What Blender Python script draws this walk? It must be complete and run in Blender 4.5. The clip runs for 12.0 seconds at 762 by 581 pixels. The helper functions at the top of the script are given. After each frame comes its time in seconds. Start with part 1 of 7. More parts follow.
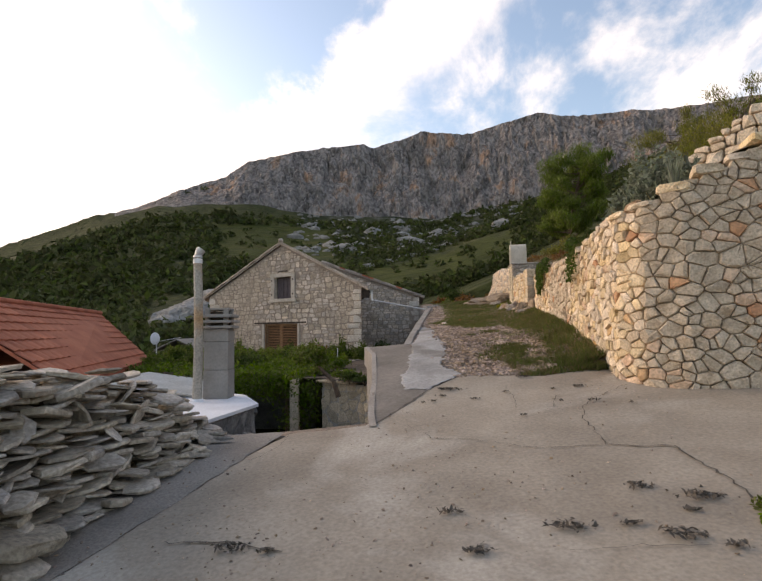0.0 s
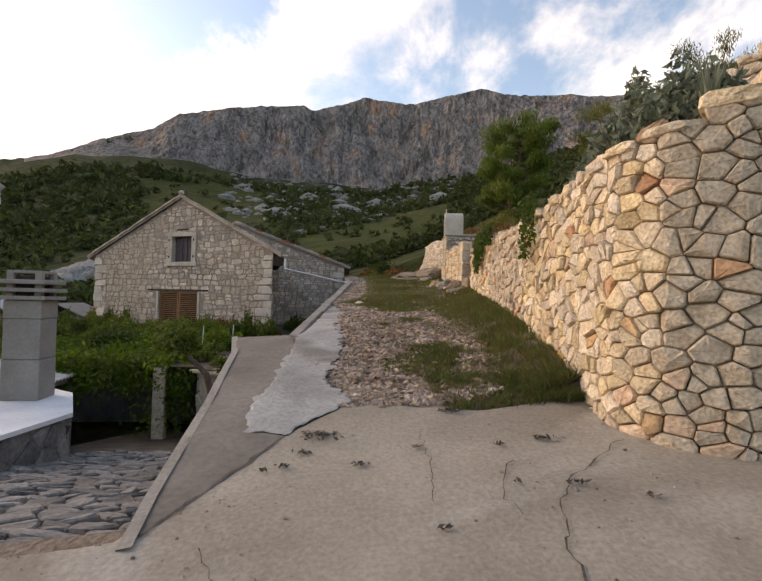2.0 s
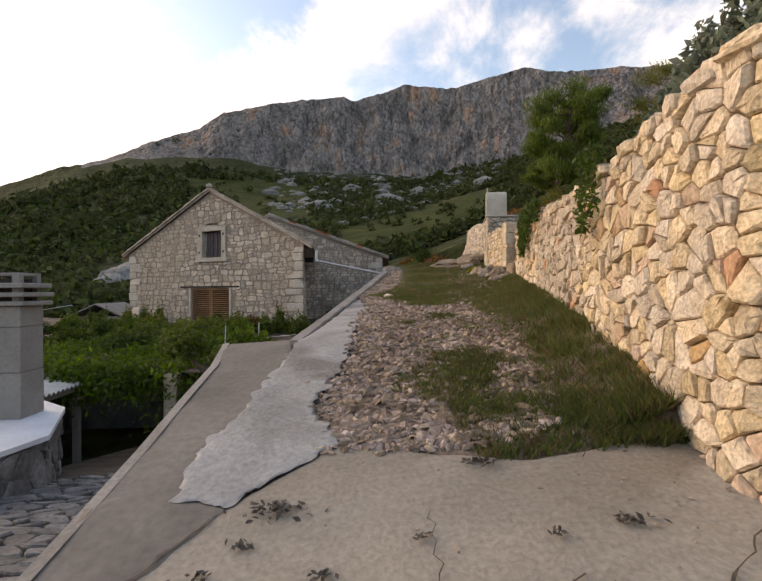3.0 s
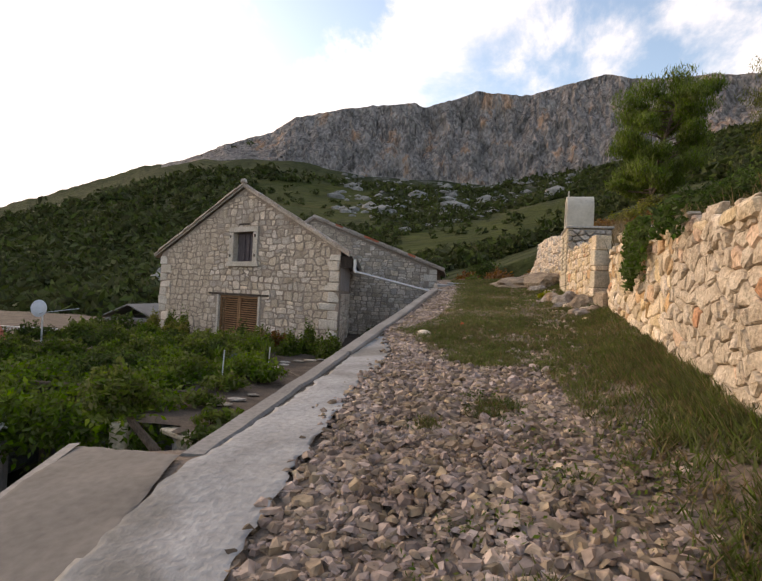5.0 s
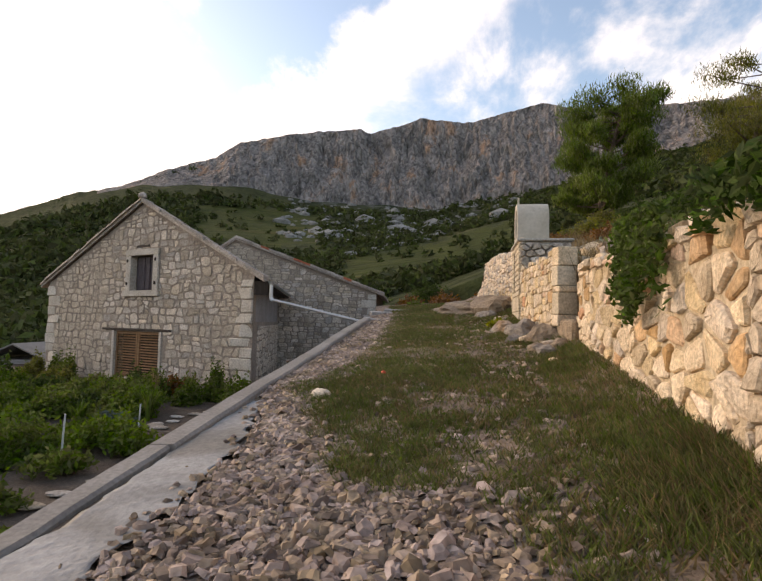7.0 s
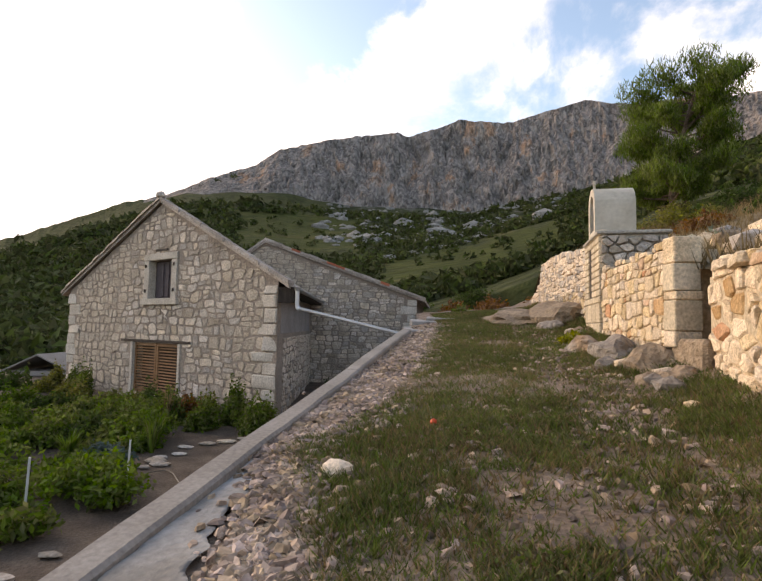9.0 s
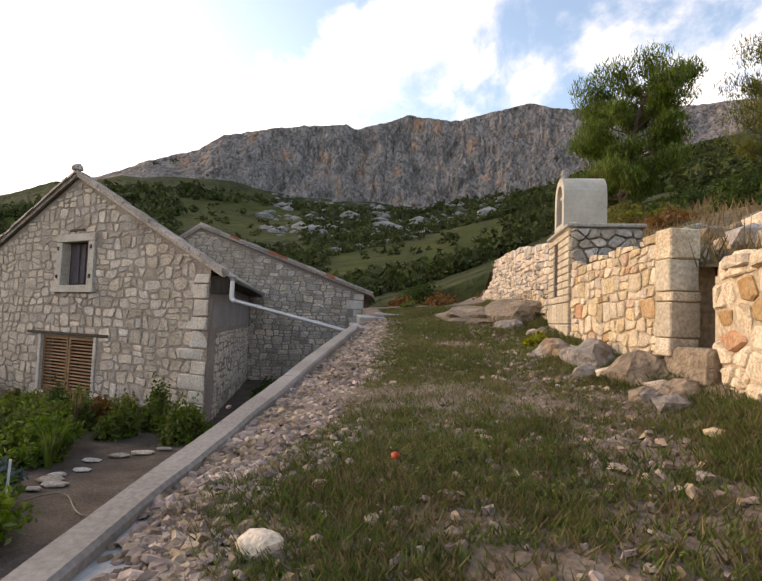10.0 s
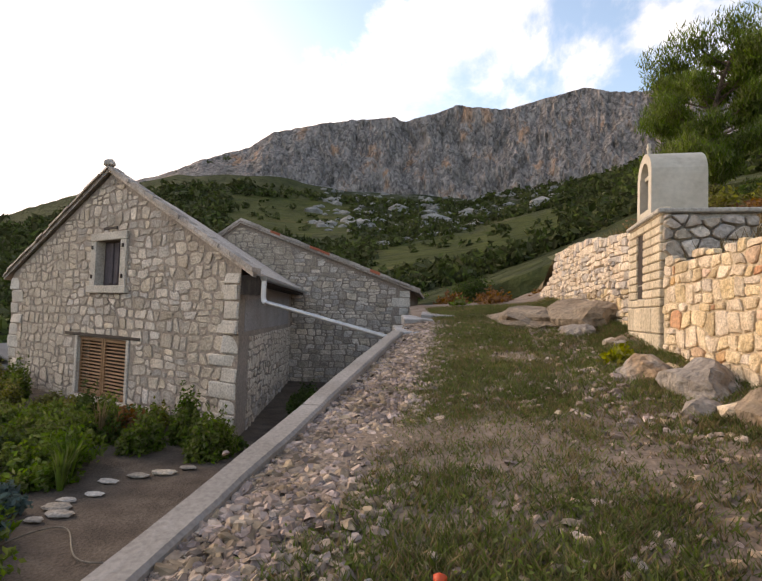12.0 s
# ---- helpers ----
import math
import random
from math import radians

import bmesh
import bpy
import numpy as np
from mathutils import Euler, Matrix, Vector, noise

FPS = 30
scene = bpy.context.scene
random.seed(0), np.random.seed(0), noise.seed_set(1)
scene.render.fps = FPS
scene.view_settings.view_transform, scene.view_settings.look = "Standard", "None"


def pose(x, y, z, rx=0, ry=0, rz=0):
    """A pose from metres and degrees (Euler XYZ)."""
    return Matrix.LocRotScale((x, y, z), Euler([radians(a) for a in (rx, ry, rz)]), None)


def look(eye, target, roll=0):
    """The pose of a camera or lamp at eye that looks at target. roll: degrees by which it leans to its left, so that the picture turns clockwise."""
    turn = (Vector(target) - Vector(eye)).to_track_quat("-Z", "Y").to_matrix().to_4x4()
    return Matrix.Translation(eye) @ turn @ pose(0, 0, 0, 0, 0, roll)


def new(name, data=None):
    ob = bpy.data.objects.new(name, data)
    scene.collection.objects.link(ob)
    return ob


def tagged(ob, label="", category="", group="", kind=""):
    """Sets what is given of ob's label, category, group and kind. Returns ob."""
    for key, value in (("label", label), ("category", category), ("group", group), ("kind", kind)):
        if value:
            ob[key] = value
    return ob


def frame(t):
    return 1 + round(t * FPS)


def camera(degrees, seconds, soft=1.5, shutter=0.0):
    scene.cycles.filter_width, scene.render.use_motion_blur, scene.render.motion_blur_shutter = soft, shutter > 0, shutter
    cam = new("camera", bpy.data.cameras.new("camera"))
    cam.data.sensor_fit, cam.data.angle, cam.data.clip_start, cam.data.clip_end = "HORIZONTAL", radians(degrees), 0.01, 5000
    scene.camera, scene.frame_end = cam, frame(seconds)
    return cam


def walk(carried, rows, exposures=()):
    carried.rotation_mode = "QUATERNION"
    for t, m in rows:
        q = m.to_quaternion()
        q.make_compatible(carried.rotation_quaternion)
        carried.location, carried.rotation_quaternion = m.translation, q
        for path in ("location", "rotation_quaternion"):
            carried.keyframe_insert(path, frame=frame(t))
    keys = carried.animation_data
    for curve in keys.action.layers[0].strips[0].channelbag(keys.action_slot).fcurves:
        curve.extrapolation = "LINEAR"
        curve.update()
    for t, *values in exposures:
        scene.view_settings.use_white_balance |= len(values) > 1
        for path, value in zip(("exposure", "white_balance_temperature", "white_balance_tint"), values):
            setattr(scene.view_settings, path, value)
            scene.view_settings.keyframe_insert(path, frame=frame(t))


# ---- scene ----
cam = camera(72.0, 12.0)
PATH = [
    (0, look((0.000, 0.000, 0.000), (0.072, 3.987, 0.311), -0.88)),
    (0.5, look((0.213, 0.770, 0.075), (0.279, 4.766, 0.261), -2.80)),
    (1, look((0.431, 1.541, 0.143), (0.679, 5.533, 0.229), 3.10)),
    (1.5, look((0.632, 2.234, 0.167), (0.959, 6.220, 0.271), 0.26)),
    (2, look((0.838, 2.934, 0.235), (1.401, 6.893, 0.320), 1.51)),
    (2.5, look((1.060, 3.621, 0.299), (1.638, 7.579, 0.331), -0.57)),
    (3, look((1.340, 4.272, 0.292), (1.548, 8.267, 0.294), -0.36)),
    (3.2, look((1.423, 4.503, 0.324), (1.513, 8.502, 0.346), -0.55)),
    (4.8, look((1.846, 7.079, 0.642), (1.592, 11.071, 0.686), 1.32)),
    (5, look((1.892, 7.305, 0.682), (1.628, 11.296, 0.724), 2.78)),
    (5.5, look((2.010, 7.930, 0.775), (1.365, 11.875, 0.909), -1.54)),
    (6, look((2.150, 8.530, 0.850), (1.117, 12.393, 0.950), -0.72)),
    (6.5, look((2.310, 9.200, 0.865), (2.205, 13.197, 0.985), 0.47)),
    (7, look((2.453, 9.813, 0.861), (2.556, 13.804, 1.104), 1.16)),
    (7.2, look((2.513, 10.032, 0.894), (2.487, 14.028, 1.074), 2.55)),
    (8.8, look((2.463, 11.430, 1.022), (2.198, 15.414, 1.266), 1.25)),
    (9, look((2.435, 11.652, 1.025), (2.239, 15.638, 1.293), 0.95)),
    (9.5, look((2.384, 12.177, 1.075), (2.711, 16.164, 1.132), 4.02)),
    (10, look((2.360, 12.645, 1.079), (2.589, 16.632, 1.309), 2.02)),
    (10.5, look((2.404, 13.047, 1.151), (2.609, 17.027, 1.488), 2.54)),
    (11, look((2.374, 13.310, 1.185), (2.687, 17.285, 1.500), 3.37)),
    (11.5, look((2.376, 13.538, 1.227), (2.678, 17.522, 1.413), -1.26)),
    (12, look((2.475, 13.770, 1.261), (2.330, 17.764, 1.427), 1.86)),
]
EXPOSURE, SKY_GAIN, SUN_POWER = 0.50, 1.0, 2.5
walk(cam, PATH, exposures=((0.0, EXPOSURE - 0.12, 7200, 16), (3.2, EXPOSURE - 0.14, 7200, 16), (5.0, EXPOSURE - 0.06, 7200, 16), (7.2, EXPOSURE - 0.06, 7200, 16), (9.0, EXPOSURE + 0.15, 7200, 16), (12.0, EXPOSURE + 0.18, 7200, 16)))

# ---- sky, sun ----
SUN_AZ, SUN_EL = radians(-60.0), radians(15.0)
world = bpy.data.worlds.new("world")
scene.world = world
world.use_nodes = True
wt = world.node_tree
wt.nodes.clear()


def wn(kind, **kw):
    n = wt.nodes.new(kind)
    for k, v in kw.items():
        n.inputs[int(k) if k.isdigit() else k].default_value = v
    return n


sky = wt.nodes.new("ShaderNodeTexSky")
sky.sky_type, sky.sun_disc = "NISHITA", False
sky.sun_elevation, sky.sun_rotation = SUN_EL, SUN_AZ
sky.dust_density, sky.air_density = 1.6, 1.0
skyg = wn("ShaderNodeVectorMath", **{"1": (0.25, 0.25, 0.25)})
skyg.operation = "MULTIPLY"
wt.links.new(sky.outputs[0], skyg.inputs[0])
tc = wt.nodes.new("ShaderNodeTexCoord")
# clouds lie on a plane high above: the direction divided by its height
sep = wt.nodes.new("ShaderNodeSeparateXYZ")
wt.links.new(tc.outputs["Generated"], sep.inputs[0])
zz = wn("ShaderNodeMath", **{"1": 0.95})
zz.operation = "ADD"
wt.links.new(sep.outputs[2], zz.inputs[0])
zm = wn("ShaderNodeMath", **{"1": 0.05})
zm.operation = "MAXIMUM"
wt.links.new(zz.outputs[0], zm.inputs[0])
cu = wt.nodes.new("ShaderNodeVectorMath")
cu.operation = "DIVIDE"
cmb = wt.nodes.new("ShaderNodeCombineXYZ")
for i in range(3):
    wt.links.new(zm.outputs[0], cmb.inputs[i])
wt.links.new(tc.outputs["Generated"], cu.inputs[0])
wt.links.new(cmb.outputs[0], cu.inputs[1])
mp = wt.nodes.new("ShaderNodeMapping")
mp.inputs["Location"].default_value = (0.62, 0.35, 0.0)
mp.inputs["Rotation"].default_value = (0, 0, radians(14))
mp.inputs["Scale"].default_value = (1.0, 0.75, 1.0)
wt.links.new(cu.outputs[0], mp.inputs[0])
cn = wn("ShaderNodeTexNoise", Scale=5.2, Detail=10.0, Roughness=0.60, Distortion=0.15)
wt.links.new(mp.outputs[0], cn.inputs["Vector"])
# haze that thickens towards the low sun
dt = wn("ShaderNodeVectorMath", **{"1": (math.sin(SUN_AZ) * 0.97, math.cos(SUN_AZ) * 0.97, 0.24)})
dt.operation = "DOT_PRODUCT"
wt.links.new(tc.outputs["Generated"], dt.inputs[0])
hz = wt.nodes.new("ShaderNodeMapRange")
hz.interpolation_type = "SMOOTHSTEP"
for k, v in (("From Min", 0.70), ("From Max", 0.95), ("To Min", 0.0), ("To Max", 0.42)):
    hz.inputs[k].default_value = v
wt.links.new(dt.outputs["Value"], hz.inputs["Value"])
ad = wt.nodes.new("ShaderNodeMath")
ad.operation = "ADD"
wt.links.new(cn.outputs[0], ad.inputs[0])
wt.links.new(hz.outputs[0], ad.inputs[1])
# more cloud low over the horizon
lo = wt.nodes.new("ShaderNodeMapRange")
for k, v in (("From Min", 0.62), ("From Max", 0.25), ("To Min", -0.04), ("To Max", 0.07)):
    lo.inputs[k].default_value = v
wt.links.new(sep.outputs[2], lo.inputs["Value"])
ad2 = wt.nodes.new("ShaderNodeMath")
ad2.operation = "ADD"
wt.links.new(ad.outputs[0], ad2.inputs[0])
wt.links.new(lo.outputs[0], ad2.inputs[1])


def wmath(op, a, b):
    n = wt.nodes.new("ShaderNodeMath")
    n.operation = op
    for i, v in enumerate((a, b)):
        if isinstance(v, (int, float)):
            n.inputs[i].default_value = v
        else:
            wt.links.new(v, n.inputs[i])
    return n.outputs[0]


# one tall drifting plume over the cliff, leaning to the sunny side as it sinks
ahead = wmath("MAXIMUM", sep.outputs[1], 0.08)
pu, pv = wmath("DIVIDE", sep.outputs[0], ahead), wmath("DIVIDE", sep.outputs[2], ahead)
lean_u = wmath("ADD", wmath("MULTIPLY", wmath("SUBTRACT", pv, 0.60), 1.15), 0.085)
offu = wmath("ABSOLUTE", wmath("SUBTRACT", wmath("ADD", pu, wmath("MULTIPLY", wmath("SUBTRACT", cn.outputs[0], 0.5), 0.30)), lean_u), 0.0)
plume = wt.nodes.new("ShaderNodeMapRange")
plume.interpolation_type = "SMOOTHSTEP"
for k, v in (("From Min", 0.0), ("From Max", 0.24), ("To Min", 0.26), ("To Max", -0.06)):
    plume.inputs[k].default_value = v
wt.links.new(offu, plume.inputs["Value"])
cover = wmath("ADD", wmath("ADD", ad2.outputs[0], plume.outputs[0]), wmath("MULTIPLY", wmath("SUBTRACT", cn.outputs[0], 0.5), 0.7))
cr = wt.nodes.new("ShaderNodeMapRange")
cr.interpolation_type = "SMOOTHSTEP"
for k, v in (("From Min", 0.44), ("From Max", 0.78), ("To Min", 0.0), ("To Max", 1.0)):
    cr.inputs[k].default_value = v
wt.links.new(cover, cr.inputs["Value"])
cm = wt.nodes.new("ShaderNodeMix")
cm.data_type = "RGBA"
wt.links.new(cr.outputs[0], cm.inputs["Factor"])
wt.links.new(skyg.outputs[0], cm.inputs["A"])
cm.inputs["B"].default_value = (1.12, 1.06, 1.02, 1)
bgn = wt.nodes.new("ShaderNodeBackground")
bgn.inputs["Strength"].default_value = SKY_GAIN
wt.links.new(cm.outputs["Result"], bgn.inputs[0])
won = wt.nodes.new("ShaderNodeOutputWorld")
wt.links.new(bgn.outputs[0], won.inputs[0])

sun = new("sun", bpy.data.lights.new("sun", "SUN"))
sun.data.energy, sun.data.angle, sun.data.color = SUN_POWER, radians(50), (1.0, 0.80, 0.58)
sun.matrix_world = look((math.sin(SUN_AZ) * 50, math.cos(SUN_AZ) * 50, 50 * math.tan(SUN_EL)), (0, 0, 0))

# ---- materials ----


def mat(name, c1, c2, scale=3.0, fine=30.0, rough=0.9, bump=0.4, bd=0.01, c3=None, amt3=0.55, rnd=0.0, island=False,
        hue=0.0, metal=0.0, stretch=(1, 1, 1), spec=0.3, trans=0.0, fineamt=0.35):
    """Two-scale mottled surface in world space; rnd varies the value from piece to piece."""
    m = bpy.data.materials.new(name)
    m.use_nodes = True
    t = m.node_tree
    b = t.nodes["Principled BSDF"]
    b.inputs["Roughness"].default_value = rough
    b.inputs["Metallic"].default_value = metal
    b.inputs["Specular IOR Level"].default_value = spec
    geo = t.nodes.new("ShaderNodeNewGeometry")
    mapp = t.nodes.new("ShaderNodeMapping")
    mapp.inputs["Scale"].default_value = stretch
    t.links.new(geo.outputs["Position"], mapp.inputs[0])
    n1 = t.nodes.new("ShaderNodeTexNoise")
    n1.inputs["Scale"].default_value, n1.inputs["Detail"].default_value = scale, 5
    n2 = t.nodes.new("ShaderNodeTexNoise")
    n2.inputs["Scale"].default_value, n2.inputs["Detail"].default_value = fine, 4
    for n in (n1, n2):
        t.links.new(mapp.outputs[0], n.inputs["Vector"])
    ra = t.nodes.new("ShaderNodeValToRGB")
    ra.color_ramp.elements[0].position, ra.color_ramp.elements[1].position = 0.32, 0.68
    ra.color_ramp.elements[0].color, ra.color_ramp.elements[1].color = (*c1, 1), (*c2, 1)
    t.links.new(n1.outputs[0], ra.inputs[0])
    col = ra.outputs[0]
    if c3:
        n3 = t.nodes.new("ShaderNodeTexNoise")
        n3.inputs["Scale"].default_value, n3.inputs["Detail"].default_value = scale * 0.45, 6
        n3.inputs["Distortion"].default_value = 0.6
        mo = t.nodes.new("ShaderNodeMapping")
        mo.inputs["Location"].default_value = (7.3, 2.1, 5.5)
        t.links.new(geo.outputs["Position"], mo.inputs[0])
        t.links.new(mo.outputs[0], n3.inputs["Vector"])
        r3 = t.nodes.new("ShaderNodeMapRange")
        r3.inputs["From Min"].default_value, r3.inputs["From Max"].default_value = amt3, amt3 + 0.12
        t.links.new(n3.outputs[0], r3.inputs["Value"])
        mx = t.nodes.new("ShaderNodeMix")
        mx.data_type = "RGBA"
        t.links.new(r3.outputs[0], mx.inputs["Factor"])
        t.links.new(col, mx.inputs["A"])
        mx.inputs["B"].default_value = (*c3, 1)
        col = mx.outputs["Result"]
    hsv = t.nodes.new("ShaderNodeHueSaturation")
    vr = t.nodes.new("ShaderNodeMapRange")
    vr.inputs["To Min"].default_value, vr.inputs["To Max"].default_value = 1 - fineamt, 1 + fineamt
    vr.inputs["From Min"].default_value, vr.inputs["From Max"].default_value = 0.25, 0.75
    t.links.new(n2.outputs[0], vr.inputs["Value"])
    val = vr.outputs[0]
    if rnd or hue:
        if island:
            src = geo.outputs["Random Per Island"]
        else:
            oi = t.nodes.new("ShaderNodeObjectInfo")
            src = oi.outputs["Random"]
        rr = t.nodes.new("ShaderNodeMapRange")
        rr.inputs["To Min"].default_value, rr.inputs["To Max"].default_value = 1 - rnd, 1 + rnd
        t.links.new(src, rr.inputs["Value"])
        ml = t.nodes.new("ShaderNodeMath")
        ml.operation = "MULTIPLY"
        t.links.new(val, ml.inputs[0])
        t.links.new(rr.outputs[0], ml.inputs[1])
        val = ml.outputs[0]
        if hue:
            wn2 = t.nodes.new("ShaderNodeTexWhiteNoise")
            wn2.noise_dimensions = "1D"
            t.links.new(src, wn2.inputs["W"])
            hr = t.nodes.new("ShaderNodeMapRange")
            hr.inputs["To Min"].default_value, hr.inputs["To Max"].default_value = 0.5 - hue, 0.5 + hue
            t.links.new(wn2.outputs[0], hr.inputs["Value"])
            t.links.new(hr.outputs[0], hsv.inputs["Hue"])
            sr = t.nodes.new("ShaderNodeMapRange")
            sr.inputs["To Min"].default_value, sr.inputs["To Max"].default_value = 0.75, 1.25
            t.links.new(wn2.outputs[0], sr.inputs["Value"])
            t.links.new(sr.outputs[0], hsv.inputs["Saturation"])
    t.links.new(val, hsv.inputs["Value"])
    t.links.new(col, hsv.inputs["Color"])
    t.links.new(hsv.outputs[0], b.inputs["Base Color"])
    if bump:
        sm = t.nodes.new("ShaderNodeMath")
        sm.operation = "ADD"
        t.links.new(n1.outputs[0], sm.inputs[0])
        t.links.new(n2.outputs[0], sm.inputs[1])
        bp = t.nodes.new("ShaderNodeBump")
        bp.inputs["Strength"].default_value, bp.inputs["Distance"].default_value = bump, bd
        t.links.new(sm.outputs[0], bp.inputs["Height"])
        t.links.new(bp.outputs[0], b.inputs["Normal"])
    if trans:
        # thin leaves let light through
        tr = t.nodes.new("ShaderNodeBsdfTranslucent")
        t.links.new(hsv.outputs[0], tr.inputs[0])
        ms = t.nodes.new("ShaderNodeMixShader")
        ms.inputs[0].default_value = trans
        t.links.new(b.outputs[0], ms.inputs[1])
        t.links.new(tr.outputs[0], ms.inputs[2])
        t.links.new(ms.outputs[0], t.nodes["Material Output"].inputs[0])
    return m


M_CONCRETE = mat("concrete_tan", (0.245, 0.205, 0.16), (0.365, 0.312, 0.248), 1.0, 34, bump=0.5, bd=0.014, c3=(0.43, 0.385, 0.325), amt3=0.53, fineamt=0.20)
M_ASPHALT = mat("worn_screed", (0.185, 0.162, 0.14), (0.265, 0.235, 0.205), 1.6, 45, bump=0.6, bd=0.012, fineamt=0.25)
M_CEMENT = mat("fresh_cement", (0.25, 0.24, 0.225), (0.40, 0.385, 0.37), 1.8, 25, bump=0.6, bd=0.02, c3=(0.20, 0.185, 0.165), amt3=0.54, fineamt=0.2)
M_KERB = mat("kerb_concrete", (0.23, 0.205, 0.18), (0.32, 0.29, 0.26), 1.5, 35, bump=0.5, bd=0.012, fineamt=0.22)
M_RAMP = mat("ramp_concrete", (0.15, 0.13, 0.11), (0.23, 0.20, 0.17), 1.3, 20, bump=0.4, bd=0.012, fineamt=0.18)
M_CRACK = mat("crack_dirt", (0.075, 0.062, 0.05), (0.12, 0.10, 0.08), 5, 40)
M_EARTH = mat("dry_earth", (0.155, 0.112, 0.08), (0.26, 0.195, 0.145), 1.4, 28, bump=0.8, bd=0.03, c3=(0.19, 0.12, 0.08), amt3=0.58)
M_SOIL = mat("garden_soil", (0.065, 0.047, 0.035), (0.125, 0.095, 0.07), 2.5, 30, bump=0.9, bd=0.03)
M_GRAVEL = mat("gravel_stone", (0.20, 0.14, 0.10), (0.41, 0.315, 0.25), 3, 25, rnd=0.5, island=True, hue=0.018, bump=0.3)
M_GRASS = mat("grass_blade", (0.085, 0.108, 0.026), (0.15, 0.165, 0.048), 0.7, 9, rnd=0.35, island=True, hue=0.03, bump=0, trans=0.3, c3=(0.17, 0.13, 0.055), amt3=0.66)
M_DRYGRASS = mat("dry_grass_blade", (0.16, 0.115, 0.055), (0.25, 0.185, 0.09), 0.7, 9, rnd=0.3, island=True, bump=0, trans=0.3)
M_WSTONE = mat("cut_limestone", (0.51, 0.39, 0.26), (0.71, 0.58, 0.42), 7, 40, rnd=0.2, hue=0.005, bump=0.8, bd=0.02, c3=(0.36, 0.27, 0.17), amt3=0.60)
M_OSTONE = mat("orange_limestone", (0.46, 0.29, 0.17), (0.58, 0.42, 0.28), 4, 30, rnd=0.2, hue=0.006, bump=0.7, bd=0.02)
M_RSTONE = mat("reddish_stone", (0.44, 0.22, 0.12), (0.52, 0.31, 0.18), 5, 30, rnd=0.15, bump=0.6, bd=0.02)
M_JOINT = mat("wall_core", (0.36, 0.285, 0.20), (0.50, 0.40, 0.29), 5, 30, bump=0.8, bd=0.03)
M_PLASTERJOINT = mat("lime_mortar_warm", (0.44, 0.35, 0.24), (0.56, 0.46, 0.33), 2.5, 25, bump=0.6, bd=0.02)
M_HSTONE = mat("house_stone", (0.375, 0.315, 0.255), (0.56, 0.48, 0.40), 3.0, 22, rnd=0.30, hue=0.004, bump=0.8, bd=0.03, c3=(0.32, 0.275, 0.23), amt3=0.60)
M_HMORTAR = mat("house_mortar", (0.235, 0.19, 0.155), (0.32, 0.262, 0.216), 1.2, 20, bump=0.8, bd=0.02, c3=(0.20, 0.165, 0.14), amt3=0.58)
M_RENDER = mat("grey_render", (0.24, 0.215, 0.20), (0.31, 0.285, 0.27), 1.5, 25, bump=0.3)
M_QUOIN = mat("dressed_stone", (0.43, 0.38, 0.32), (0.55, 0.495, 0.43), 3, 28, rnd=0.1, bump=0.5, bd=0.015)
M_ROOFSLAB = mat("roof_mortar_tile", (0.30, 0.25, 0.21), (0.42, 0.36, 0.31), 2.5, 20, rnd=0.2, bump=0.6, bd=0.02)
M_TILE = mat("terracotta_tile", (0.30, 0.085, 0.045), (0.40, 0.13, 0.07), 1.5, 25, rnd=0.16, bump=0.3, fineamt=0.18)
M_WOOD = mat("shutter_wood", (0.17, 0.085, 0.038), (0.26, 0.14, 0.065), 2.0, 30, rough=0.6, rnd=0.12, bump=0.3, stretch=(1, 1, 14))
# near-black: old timber, and also painted shade inside openings
M_DARKWOOD_SHADE = mat("old_dark_wood_and_shade", (0.035, 0.026, 0.022), (0.07, 0.055, 0.045), 3, 30, stretch=(8, 8, 1))
M_CURTAIN = mat("dark_board", (0.07, 0.055, 0.06), (0.12, 0.10, 0.105), 4, 20, stretch=(6, 6, 1))
M_ZINC = mat("zinc_gutter", (0.36, 0.36, 0.36), (0.46, 0.46, 0.46), 3, 20, rough=0.45, metal=0.6, bump=0.1, fineamt=0.1)
M_WHITE = mat("whitewash", (0.62, 0.63, 0.66), (0.74, 0.75, 0.78), 1.5, 20, bump=0.15, fineamt=0.08)
M_CHAPEL = mat("chapel_render", (0.47, 0.42, 0.34), (0.58, 0.53, 0.45), 2.5, 18, bump=0.2, c3=(0.40, 0.36, 0.30), amt3=0.58, fineamt=0.1)
M_CBRICK = mat("chapel_block", (0.50, 0.41, 0.29), (0.62, 0.53, 0.40), 4, 30, rnd=0.12, bump=0.5)
M_SMORTAR = mat("stone_mortar", (0.35, 0.32, 0.28), (0.45, 0.42, 0.37), 4, 30, bump=0.5)
M_PILE = mat("flagstone", (0.28, 0.235, 0.185), (0.45, 0.39, 0.32), 3.5, 28, rnd=0.30, hue=0.004, bump=0.7, bd=0.015, c3=(0.20, 0.175, 0.15), amt3=0.60)
M_ROCK = mat("grey_boulder", (0.21, 0.18, 0.155), (0.34, 0.30, 0.26), 3, 16, bump=1.0, bd=0.06, c3=(0.34, 0.23, 0.14), amt3=0.58)
M_BANK = mat("rock_bank", (0.21, 0.155, 0.105), (0.34, 0.265, 0.19), 2.2, 16, bump=1.0, bd=0.06, c3=(0.15, 0.12, 0.09), amt3=0.55)
